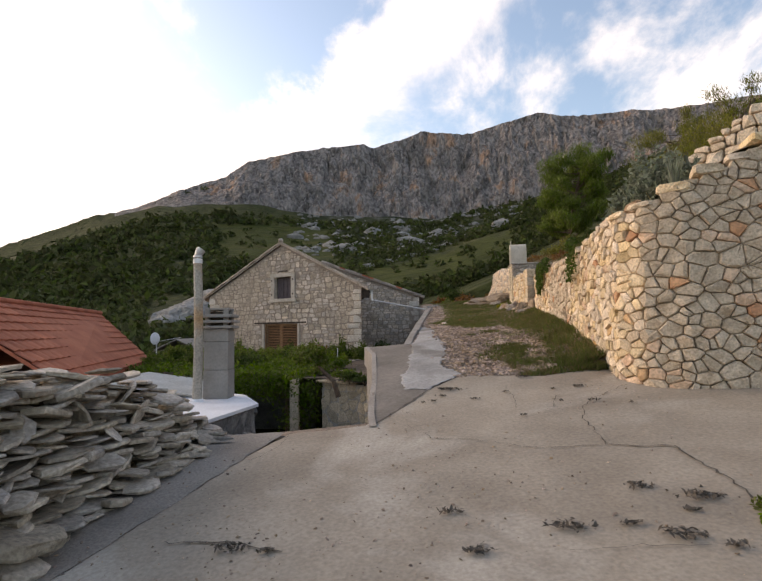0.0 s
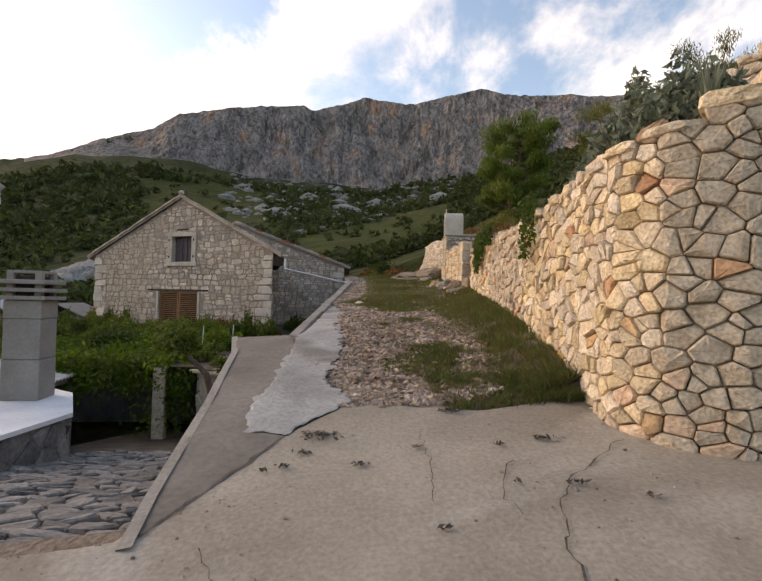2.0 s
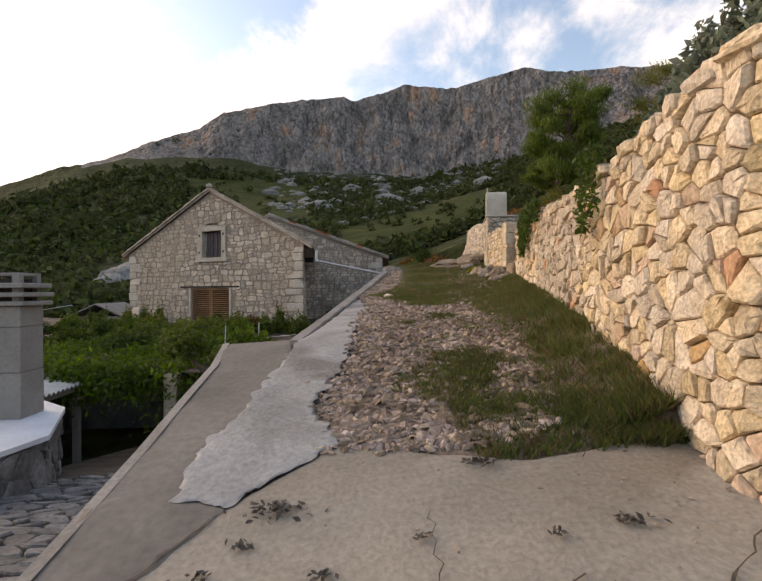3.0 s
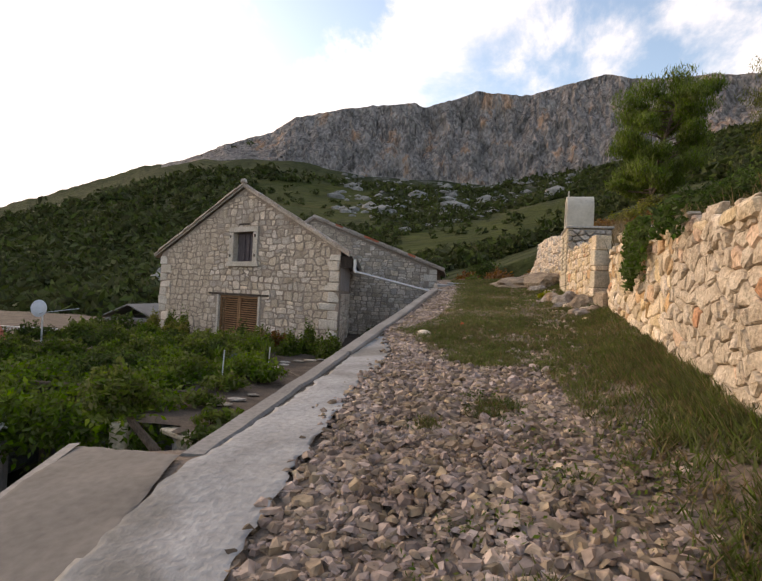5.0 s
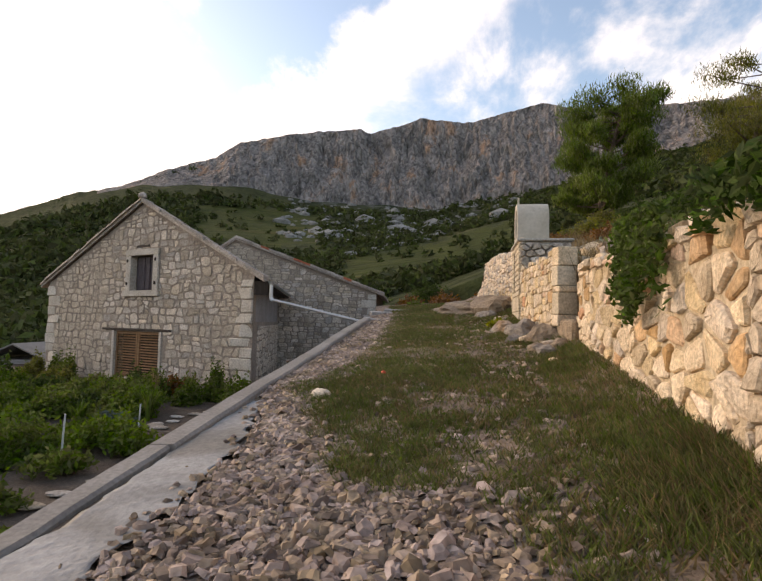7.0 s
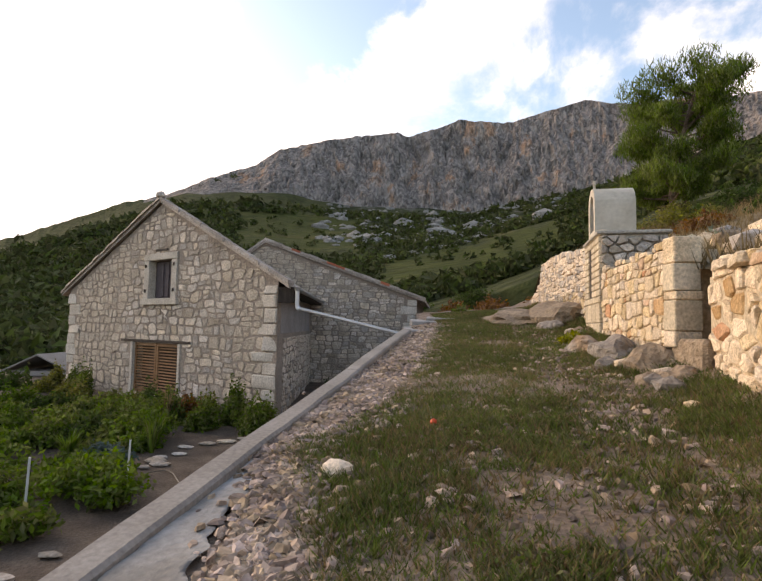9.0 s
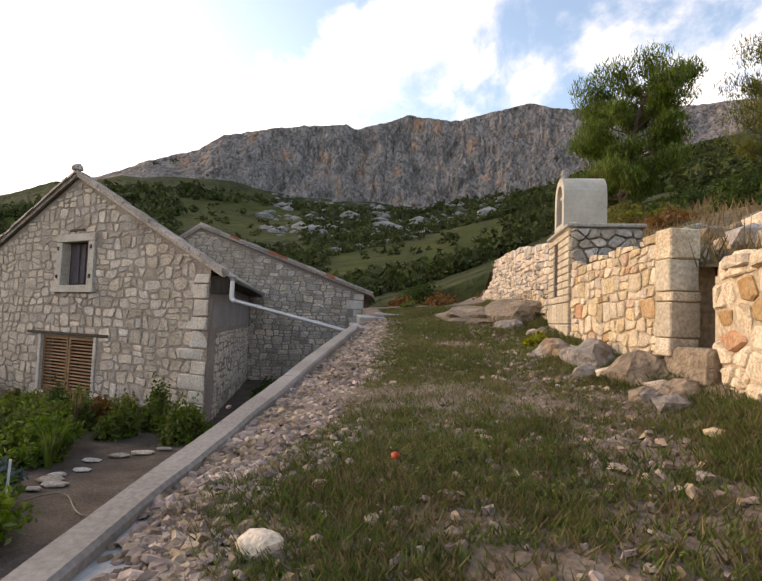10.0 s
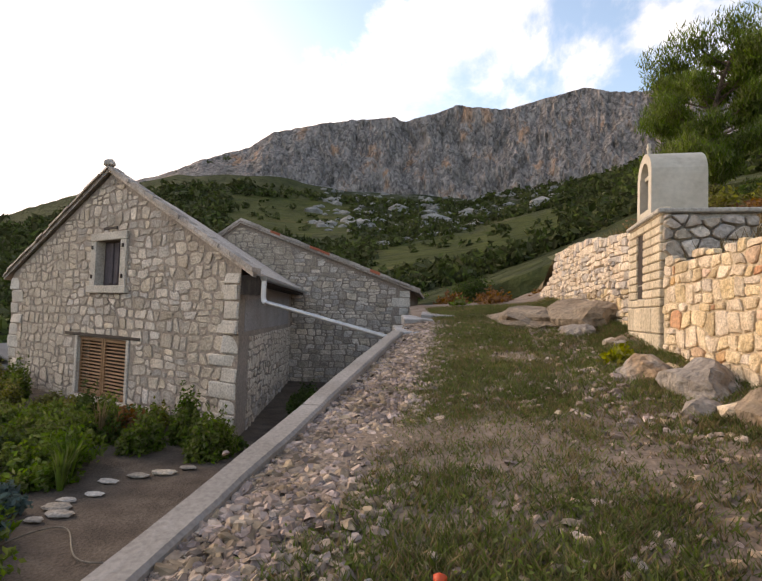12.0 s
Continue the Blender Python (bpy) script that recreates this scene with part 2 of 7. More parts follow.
M_POLE = mat("stained_pipe", (0.27, 0.24, 0.20), (0.36, 0.33, 0.28), 1.5, 25, rough=0.7, c3=(0.34, 0.20, 0.09), amt3=0.52, bump=0.2, bd=0.005)
M_CHIM = mat("chimney_concrete", (0.235, 0.215, 0.195), (0.30, 0.28, 0.255), 2, 25, bump=0.2, fineamt=0.12)
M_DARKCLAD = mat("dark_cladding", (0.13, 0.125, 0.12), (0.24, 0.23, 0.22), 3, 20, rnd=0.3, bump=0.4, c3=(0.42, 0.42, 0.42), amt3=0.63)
M_CLADPALE = mat("crazy_paving_stone", (0.42, 0.35, 0.25), (0.55, 0.47, 0.35), 4, 25, rnd=0.15, bump=0.4)
M_COBBLE = mat("lane_stone", (0.14, 0.13, 0.12), (0.25, 0.235, 0.22), 4, 25, rnd=0.25, bump=0.6, bd=0.015)
M_RED = mat("red_tomato", (0.55, 0.06, 0.02), (0.65, 0.10, 0.03), 6, 40, rough=0.4, bump=0, fineamt=0.05)
M_HOSE = mat("grey_hose", (0.10, 0.085, 0.065), (0.16, 0.14, 0.11), 6, 40, rough=0.5, bump=0)
M_STEEL = mat("pale_metal", (0.55, 0.55, 0.55), (0.68, 0.68, 0.68), 4, 20, rough=0.4, metal=0.2, bump=0, fineamt=0.05)
M_SHEET = mat("fibre_cement_sheet", (0.50, 0.47, 0.42), (0.62, 0.59, 0.54), 2, 20, bump=0.2, fineamt=0.12)
M_BARK = mat("bark", (0.10, 0.07, 0.05), (0.19, 0.14, 0.10), 5, 30, bump=1.0, bd=0.03, stretch=(3, 3, 0.8))


def leafmat(name, c1, c2, rnd=0.4, hue=0.02, trans=0.35, scale=0.9):
    return mat(name, c1, c2, scale, 6, rough=0.9, rnd=rnd, island=True, hue=hue, bump=0, trans=trans, fineamt=0.2, spec=0.08)


M_PINE = leafmat("pine_needles", (0.10, 0.145, 0.028), (0.185, 0.225, 0.055))
M_OLIVE = leafmat("yellow_green_leaves", (0.14, 0.15, 0.035), (0.22, 0.20, 0.055))
M_SHRUB = leafmat("dark_shrub_leaves", (0.045, 0.070, 0.020), (0.095, 0.125, 0.036))
M_LAV = leafmat("grey_green_leaves", (0.16, 0.185, 0.135), (0.25, 0.275, 0.20), hue=0.01)
M_VINE = leafmat("vine_leaves", (0.075, 0.12, 0.018), (0.145, 0.195, 0.034))
M_HERB = leafmat("garden_leaves", (0.085, 0.115, 0.024), (0.155, 0.185, 0.044), hue=0.03)
M_CABB = leafmat("blue_green_leaves", (0.08, 0.12, 0.11), (0.13, 0.17, 0.15), hue=0.01)
M_YELL = leafmat("yellow_green_plant", (0.22, 0.23, 0.015), (0.34, 0.31, 0.03), hue=0.01)
M_RUST = leafmat("rusty_dry_leaves", (0.17, 0.08, 0.03), (0.24, 0.13, 0.05), hue=0.01)
M_IVY = leafmat("ivy_leaves", (0.055, 0.09, 0.022), (0.12, 0.16, 0.045))

# ---- helpers for geometry ----
rng = random.Random(11)


def meshob(name, verts, faces, material, parent=None, label="", smooth=False):
    me = bpy.data.meshes.new(name)
    me.from_pydata([tuple(v) for v in verts], [], faces)
    me.materials.append(material)
    if smooth:
        me.polygons.foreach_set("use_smooth", [True] * len(me.polygons))
    ob = new(name, me)
    if parent:
        ob.parent = parent
    if label:
        tagged(ob, label)
    return ob


def part(name, bm, material, parent=None, label="", smooth=False):
    me = bpy.data.meshes.new(name)
    bmesh.ops.recalc_face_normals(bm, faces=bm.faces)
    bm.to_mesh(me)
    bm.free()
    me.materials.append(material)
    if smooth:
        me.polygons.foreach_set("use_smooth", [True] * len(me.polygons))
    ob = new(name, me)
    if parent:
        ob.parent = parent
    if label:
        tagged(ob, label)
    return ob


def empty(name, label, category, group="", kind="", at=(0, 0, 0)):
    ob = new(name)
    ob.location = at
    return tagged(ob, label, category, group, kind)


def bevbox(a, b, bev=0.01, m=None, bm=None):
    """A box between two corners with bevelled edges, moved by m."""
    bm = bm or bmesh.new()
    r = bmesh.ops.create_cube(bm, size=1)
    vs = r["verts"]
    for v in vs:
        v.co = Vector([(a[i] + b[i]) / 2 + v.co[i] * (b[i] - a[i]) for i in range(3)])
    if bev:
        es = {e for v in vs for e in v.link_edges}
        r = bmesh.ops.bevel(bm, geom=list(es), offset=bev, segments=1, affect="EDGES")
        vs = list({v for f in r["faces"] for v in f.verts} | {v for v in vs if v.is_valid})
    if m is not None:
        bmesh.ops.transform(bm, matrix=m, verts=vs)
    return bm


def tube(points, r, n=10, bm=None, r2=None):
    """A round bar along the points, tapering from r to r2."""
    bm = bm or bmesh.new()
    rings = []
    pts = [Vector(p) for p in points]
    for i, p in enumerate(pts):
        d = (pts[min(i + 1, len(pts) - 1)] - pts[max(i - 1, 0)]).normalized()
        u = d.orthogonal().normalized() if abs(d.z) > 0.99 else d.cross(Vector((0, 0, 1))).normalized()
        w = d.cross(u)
        rad = r + ((r2 if r2 is not None else r) - r) * i / max(1, len(pts) - 1)
        rings.append([bm.verts.new(p + (u * math.cos(a) + w * math.sin(a)) * rad) for a in [2 * math.pi * k / n for k in range(n)]])
    for a, b in zip(rings, rings[1:]):
        for k in range(n):
            bm.faces.new((a[k], a[(k + 1) % n], b[(k + 1) % n], b[k]))
    bm.faces.new(rings[0])
    bm.faces.new(list(reversed(rings[-1])))
    return bm


def lerp(x, xs, ys):
    return float(np.interp(x, xs, ys))


# ---- the lie of the land ----
PY = (-30, 0, 2, 4.6, 6.5, 8.2, 9.8, 13, 16, 18, 26, 34, 60)
PZ = (-3.6, -1.45, -1.25, -0.96, -0.72, -0.40, -0.15, 0.06, 0.27, 0.45, 1.2, 1.7, 3.5)


def gz(x, y):
    """Height of the path and the apron."""
    return lerp(y, PY, PZ) + 0.08 * (x - 2.4)


# kerb: y and x of its outer edge
KY = (10.2, 11.9, 13.4, 14.3, 15.6, 17.9, 20.9, 22.4, 26.0)
KX = (0.60, 0.80, 1.00, 1.14, 1.30, 1.66, 2.12, 2.35, 2.75)


def kerb_x(y):
    return lerp(y, KY, KX)


# right-hand retaining wall: base line x, y, and top height
WALL = ((6.4, 5.0), (5.2, 5.4), (4.1, 5.75), (3.6, 5.92), (3.28, 6.2), (3.15, 6.6), (3.25, 7.4), (3.45, 8.5), (3.75, 10.3), (4.15, 12.1), (4.45, 13.3), (4.75, 14.6), (5.0, 15.8), (5.22, 16.62))
WTOP = (2.9, 2.45, 1.88, 1.62, 1.52, 1.46, 1.38, 1.33, 1.32, 1.44, 1.5, 1.56, 1.64, 1.68)


def wall_x(y):
    return lerp(y, [p[1] for p in WALL[5:]] + [17, 19.5, 21.4, 29.7, 40], [p[0] for p in WALL[5:]] + [5.15, 5.4, 5.75, 6.65, 8])


def hill_z(x, y):
    """The slope above the right-hand wall."""
    x0 = wall_x(y) if y > 6.6 else lerp(y, [0, 5.0, 5.75, 6.6], [9, 6.4, 4.1, 3.2])
    d = max(0.0, x - x0)
    b = lerp(y, [0, 5.4, 6.5, 10, 14, 16, 20, 24, 30, 40], [2.9, 2.3, 1.3, 1.2, 1.4, 1.5, 1.9, 2.5, 2.7, 3.6])
    return b + 0.34 * d + 0.25 * noise.noise((x * 0.35, y * 0.35, 0)) * min(1, d) - max(0, d - 26) * 0.02

# ---- far land: slopes, cliff, skyline ----
REF = Vector((1.5, 7.0, 0.5))
S_AZ = (-180, -100, -70, -50, -40, -35, -31.5, -29, -25.4, -21, -16.3, -13.8, -8.6, -3.4, -1, 0.3, 3, 6, 11, 15, 18.5, 22.8, 27.8, 31.4, 40, 60, 90, 130, 180)
S_EL = (-2, -1, 2, 4.5, 6, 8.4, 10, 11.3, 12.3, 14.5, 16.3, 18, 19.3, 20, 20.2, 19.7, 20.6, 21.3, 20.8, 21.6, 22.2, 21.3, 21, 20.5, 20, 19, 15, 4, -2)
B_AZ = (-180, -40, -27, -23, -14, -6, 0, 7, 15, 21, 30, 40, 90, 180)
B_EL = (-3, 5.4, 11.4, 13.0, 13.6, 12.9, 12.7, 12.4, 13.5, 14.6, 16.5, 18, 14, -3)
N_AZ = (-180, -90, -40, -20, -10, 0, 8, 15, 25, 40, 70, 100, 150, 180)
N_EL = (-7, -6.5, -5.5, -4.5, -2, 0.8, 3, 6, 11, 13, 12, 5, -5, -7)
F_R = (30, 45, 70, 120, 200, 270)
F_F = (0, 0.24, 0.44, 0.68, 0.88, 1.0)


def far_point(az, r):
    """A point of the far land at azimuth az (degrees) and distance r before the cliff."""
    e0, e1 = lerp(az, N_AZ, N_EL), lerp(az, B_AZ, B_EL)
    el = e0 + (e1 - e0) * lerp(r, F_R, F_F)
    a = radians(az)
    z = r * math.tan(radians(el))
    x, y = math.sin(a) * r, math.cos(a) * r
    z += 0.012 * r * (noise.noise((x * 0.02, y * 0.02, 3)) + 0.5 * noise.noise((x * 0.06, y * 0.06, 7)))
    return Vector((REF.x + x, REF.y + y, REF.z + z)), el


azs = sorted({round(v, 2) for v in list(np.arange(-180, -60, 4.0)) + list(np.arange(-60, 50, 0.22)) + list(np.arange(50, 181, 4.0))})
rs = [0.01, 8, 16, 22, 26] + [30 * (9 ** (k / 34)) for k in range(35)]
CL = 64
verts, faces, fm = [], [], []
rows = len(rs) + CL + 4
for az in azs:
    a = radians(az)
    e1, es = lerp(az, B_AZ, B_EL), lerp(az, S_AZ, S_EL)
    es += 0.2 + 0.22 * noise.noise((az * 0.45, 1, 0)) + 0.12 * noise.noise((az * 1.7, 5, 0))
    for r in rs:
        if r < 30:
            p, _ = far_point(az, 30)
            k = max(0.0, (r - 20) / 10)
            verts.append((REF.x + math.sin(a) * r, REF.y + math.cos(a) * r, -3.6 + (p.z + 3.6) * k * k))
        else:
            verts.append(tuple(far_point(az, r)[0]))
    # the cliff: fluted, stepped rock, leaning back a little
    z0, z1 = verts[-1][2], REF.z + 300 * math.tan(radians(es))
    hgt = max(0.5, z1 - z0)
    for k in range(1, CL + 1):
        f = k / CL
        wx = az * 2.2
        warp = 1.6 * noise.noise((wx * 0.15, f * 2.0, 12))
        flute = 9 * abs(noise.noise((wx * 0.11 + warp * 0.2, f * 0.9, 2))) + 5.5 * abs(noise.noise((wx * 0.33 + warp, f * 1.2, 9)))
        flute += 3.2 * abs(noise.noise((wx * 0.75 + warp, f * 2.6, 4))) + 2.0 * noise.noise((wx * 1.5, f * 7 + wx * 0.4, 6)) + 1.3 * noise.noise((wx * 3.3, f * 15, 16))
        ledge = 4.5 * (math.floor(f * 6 + 1.6 * noise.noise((wx * 0.25, 0, 1))) / 6)
        r = 270 + 28 * f ** 1.4 + ledge + f ** 0.25 * flute * min(1, hgt / 25) * (1 - 0.6 * f ** 5)
        z1 = REF.z + r * math.tan(radians(es))
        verts.append((REF.x + math.sin(a) * r, REF.y + math.cos(a) * r, z0 + (z1 - z0) * f ** 0.92))

    for r, dz in ((332, 1), (420, -15), (900, -60), (2500, -90)):
        verts.append((REF.x + math.sin(a) * r, REF.y + math.cos(a) * r, max(z1 + dz, -90) if abs(az) < 110 else -20 - r * 0.02))
nr = len(rs)
for i in range(len(azs) - 1):
    az = (azs[i] + azs[i + 1]) / 2
    for j in range(rows - 1):
        q = (i * rows + j, i * rows + j + 1, (i + 1) * rows + j + 1, (i + 1) * rows + j)
        faces.append(tuple(reversed(q)))
        c = verts[q[0]]
        if j < nr - 1:
            el = math.degrees(math.atan2(c[2] - REF.z, math.hypot(c[0] - REF.x, c[1] - REF.y)))
            w = el + 0.7 * noise.noise((az * 0.3, el, 0))
            field = (-18 < az < -5 and 7.6 < w < 11.5 and rs[j] > 60) or (-2 < az < 16 and 4.5 + 0.20 * az < w < 7.0 + 0.24 * az)
            scree = -8 < az < 14 and w > 8.0 + 0.2 * max(az, 0)
            fm.append(1 if field else 3 if scree else 0)
        elif j < nr + CL + 1:
            fm.append(2 if -27 < az < 44 else 0)
        else:
            fm.append(0)
me = bpy.data.meshes.new("ground")
me.from_pydata(verts, [], faces)


def landmat(name, cols, sc, bd, cracks=0.0):
    """Wild land: three covers mixed by noise at two sizes."""
    m = bpy.data.materials.new(name)
    m.use_nodes = True
    t = m.node_tree
    b = t.nodes["Principled BSDF"]
    b.inputs["Roughness"].default_value = 0.95
    b.inputs["Specular IOR Level"].default_value = 0.1
    g = t.nodes.new("ShaderNodeNewGeometry")
    mp2 = t.nodes.new("ShaderNodeMapping")
    mp2.inputs["Scale"].default_value = sc
    t.links.new(g.outputs["Position"], mp2.inputs[0])
    n1 = t.nodes.new("ShaderNodeTexNoise")
    n1.inputs["Scale"].default_value, n1.inputs["Detail"].default_value, n1.inputs["Roughness"].default_value = 1.0, 10, 0.62
    n2 = t.nodes.new("ShaderNodeTexNoise")
    n2.inputs["Scale"].default_value, n2.inputs["Detail"].default_value = 7.0, 8
    for n in (n1, n2):
        t.links.new(mp2.outputs[0], n.inputs["Vector"])
    ra = t.nodes.new("ShaderNodeValToRGB")
    for k, (ps, c) in enumerate(cols):
        e = ra.color_ramp.elements[k] if k < 2 else ra.color_ramp.elements.new(ps)
        e.position, e.color = ps, (*c, 1)
    t.links.new(n1.outputs[0], ra.inputs[0])
    r2 = t.nodes.new("ShaderNodeMapRange")
    r2.inputs["From Min"].default_value, r2.inputs["From Max"].default_value = 0.3, 0.7
    r2.inputs["To Min"].default_value, r2.inputs["To Max"].default_value = 0.55, 1.4
    t.links.new(n2.outputs[0], r2.inputs["Value"])
    h = t.nodes.new("ShaderNodeHueSaturation")
    t.links.new(ra.outputs[0], h.inputs["Color"])
    val = r2.outputs[0]
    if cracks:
        # upright clefts: their shade is painted into the colour, warped so that they wander
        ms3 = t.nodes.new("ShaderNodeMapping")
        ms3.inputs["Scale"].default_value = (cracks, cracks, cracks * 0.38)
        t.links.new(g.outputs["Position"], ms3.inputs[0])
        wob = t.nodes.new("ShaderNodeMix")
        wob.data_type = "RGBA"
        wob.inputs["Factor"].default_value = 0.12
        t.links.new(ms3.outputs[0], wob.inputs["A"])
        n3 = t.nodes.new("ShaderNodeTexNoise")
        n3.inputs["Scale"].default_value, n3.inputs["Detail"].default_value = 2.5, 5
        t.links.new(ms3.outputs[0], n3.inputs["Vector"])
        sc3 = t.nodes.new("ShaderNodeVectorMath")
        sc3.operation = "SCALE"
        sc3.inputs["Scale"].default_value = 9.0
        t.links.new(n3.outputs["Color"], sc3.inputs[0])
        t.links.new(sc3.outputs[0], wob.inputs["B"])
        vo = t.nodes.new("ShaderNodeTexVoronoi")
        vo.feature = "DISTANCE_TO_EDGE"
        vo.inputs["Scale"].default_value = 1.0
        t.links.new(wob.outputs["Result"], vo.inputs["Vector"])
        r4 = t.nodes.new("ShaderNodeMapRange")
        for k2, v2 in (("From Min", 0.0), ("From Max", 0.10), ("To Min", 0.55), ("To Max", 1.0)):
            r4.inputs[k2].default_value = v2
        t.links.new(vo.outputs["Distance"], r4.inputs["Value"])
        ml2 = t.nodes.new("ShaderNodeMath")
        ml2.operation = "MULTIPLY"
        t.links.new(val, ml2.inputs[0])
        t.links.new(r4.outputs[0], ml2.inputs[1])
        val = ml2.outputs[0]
    t.links.new(val, h.inputs["Value"])
    t.links.new(h.outputs[0], b.inputs["Base Color"])
    ad3 = t.nodes.new("ShaderNodeMath")
    ad3.operation = "ADD"
    t.links.new(n1.outputs[0], ad3.inputs[0])
    t.links.new(n2.outputs[0], ad3.inputs[1])
    bp = t.nodes.new("ShaderNodeBump")
    bp.inputs["Strength"].default_value, bp.inputs["Distance"].default_value = 0.9, bd
    t.links.new(ad3.outputs[0], bp.inputs["Height"])
    t.links.new(bp.outputs[0], b.inputs["Normal"])
    return m


me.materials.append(landmat("hill_scrub_cover", ((0.30, (0.030, 0.038, 0.013)), (0.62, (0.056, 0.062, 0.022)), (0.74, (0.105, 0.090, 0.048))), (0.07, 0.07, 0.07), 1.5))
me.materials.append(landmat("vineyard_grass", ((0.30, (0.032, 0.042, 0.008)), (0.58, (0.050, 0.058, 0.011)), (0.74, (0.082, 0.070, 0.024))), (0.05, 0.05, 0.3), 0.8))
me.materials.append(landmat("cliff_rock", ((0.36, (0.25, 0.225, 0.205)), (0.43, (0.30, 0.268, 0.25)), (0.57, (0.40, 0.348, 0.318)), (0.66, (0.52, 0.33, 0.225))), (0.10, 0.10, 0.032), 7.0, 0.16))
me.materials.append(landmat("scree_scrub", ((0.40, (0.026, 0.034, 0.014)), (0.56, (0.045, 0.052, 0.022)), (0.66, (0.13, 0.125, 0.11)), (0.76, (0.26, 0.25, 0.23))), (0.06, 0.06, 0.06), 2.0))
me.polygons.foreach_set("material_index", fm)
tagged(new("ground", me), "wooded hillside rising to a bare limestone cliff", "hillside", kind="structure")


def leaf_cloud(n, spread, size, up=0.3, rs2=None, flat=0.0):
    """n small leaves in a lumpy cloud: vertices and faces. spread gives the place of one leaf."""
    r = rs2 or rng
    vs, fs = [], []
    for _ in range(n):
        c = Vector(spread())
        d = Vector((r.gauss(0, 1), r.gauss(0, 1), r.gauss(0, 1) * (1 - flat) + up)).normalized()
        u = d.orthogonal().normalized()
        u = (Matrix.Rotation(r.random() * 6.28, 3, d) @ u)
        w = d.cross(u)
        s = size * r.uniform(0.6, 1.3)
        k = len(vs)
        vs += [c + u * s, c + w * s * 0.45, c - u * s, c - w * s * 0.45 + d * s * 0.2]
        fs.append((k, k + 1, k + 2, k + 3))
    return vs, fs


def lump(c, rx, rz, nrm=1.0):
    """A random place in an uneven mound at c."""
    while True:
        d = Vector((rng.gauss(0, 1), rng.gauss(0, 1), abs(rng.gauss(0, 1)) * 0.9)).normalized()
        lo2 = 0.75 + 0.45 * noise.noise((d.x * 1.9 + c[0], d.y * 1.9 + c[1], d.z * 1.9))
        q = lo2 * (rng.random() ** 0.4)
        return (c[0] + d.x * rx * q, c[1] + d.y * rx * q, c[2] + d.z * rz * q)


# scrub and woods on the slopes
vs, fs = [], []
for _ in range(11500):
    az = rng.uniform(-78, 36)
    r = 36 * (6.6 ** rng.random())
    p, el = far_point(az, min(r, 262))
    w = el
    field = (-18 < az < -5 and 7.6 < w < 11.5 and r > 60) or (-2 < az < 16 and 4.5 + 0.20 * az < w < 7.0 + 0.24 * az)
    if field and rng.random() < 0.93 or (-27 < az < -14 and 52 < r < 84 and rng.random() < 0.85):
        continue
    s = (0.55 + 0.010 * r) * rng.uniform(0.5, 1.2) * (1.25 if az < -15 else 0.9)
    a, b = leaf_cloud(16, lambda: lump(p, s, s * 1.1), s * 0.38)
    k = len(vs)
    vs += a
    fs += [tuple(i + k for i in q) for q in b]
# bushes against the sky along the ridge
for az in np.arange(-78, -18, 0.5):
    if rng.random() < (0.45 if az < -17 else 0.85):
        continue
    es = lerp(az, S_AZ, S_EL) + 0.05
    rr = 298
    p = Vector((REF.x + math.sin(radians(az)) * rr, REF.y + math.cos(radians(az)) * rr, REF.z + 300 * math.tan(radians(es)) - 3.2))
    s = rng.uniform(0.7, 2.0) * (1.7 if az < -17 else 0.8)
    a, b = leaf_cloud(14, lambda: lump(p, s, s * 1.1), s * 0.4)
    k = len(vs)
    vs += a
    fs += [tuple(i + k for i in q) for q in b]
M_FAR = leafmat("hill_leaves", (0.036, 0.047, 0.016), (0.076, 0.088, 0.031), rnd=0.45, trans=0.15, scale=0.05)
tagged(meshob("hillside_scrub", vs, fs, M_FAR), "dark green scrub and low trees covering the hillside", "shrubs", kind="stuff")


def rock_verts(c, r, seed, sq=(1, 1, 0.7), sub=2):
    bm = bmesh.new()
    bmesh.ops.create_icosphere(bm, subdivisions=sub, radius=1)
    out = []
    for v in bm.verts:
        d = v.co.normalized()
        k = 1 + 0.35 * noise.noise(d * 1.3 + Vector((seed, 0, 0))) + 0.16 * noise.noise(d * 3.1 + Vector((0, seed, 0)))
        q = Vector((round(d.x * 2.2 + 0.3 * noise.noise(d * 2 + Vector((seed, 1, 1)))) / 2.2, d.y, d.z)) * 0.25 + d * 0.75
        out.append(Vector((c[0] + q.x * r * sq[0] * k, c[1] + q.y * r * sq[1] * k, c[2] + q.z * r * sq[2] * k)))
    f = [tuple(v.index for v in fc.verts) for fc in bm.faces]
    bm.free()
    return out, f


# pale outcrops below the cliff and on the lower slopes
vs, fs = [], []
for _ in range(330):
    az, r = rng.uniform(-9, 17), rng.uniform(120, 262)
    p, el = far_point(az, r)
    if el < 7.6 + 0.18 * max(az, 0):
        continue
    s = rng.uniform(0.4, 1.4) * (2.2 if rng.random() < 0.07 else 1)
    a, b = rock_verts((p.x, p.y, p.z), s, rng.random() * 50, (1.5, 1, 0.8), 1)
    k = len(vs)
    vs += a
    fs += [tuple(i + k for i in q) for q in b]
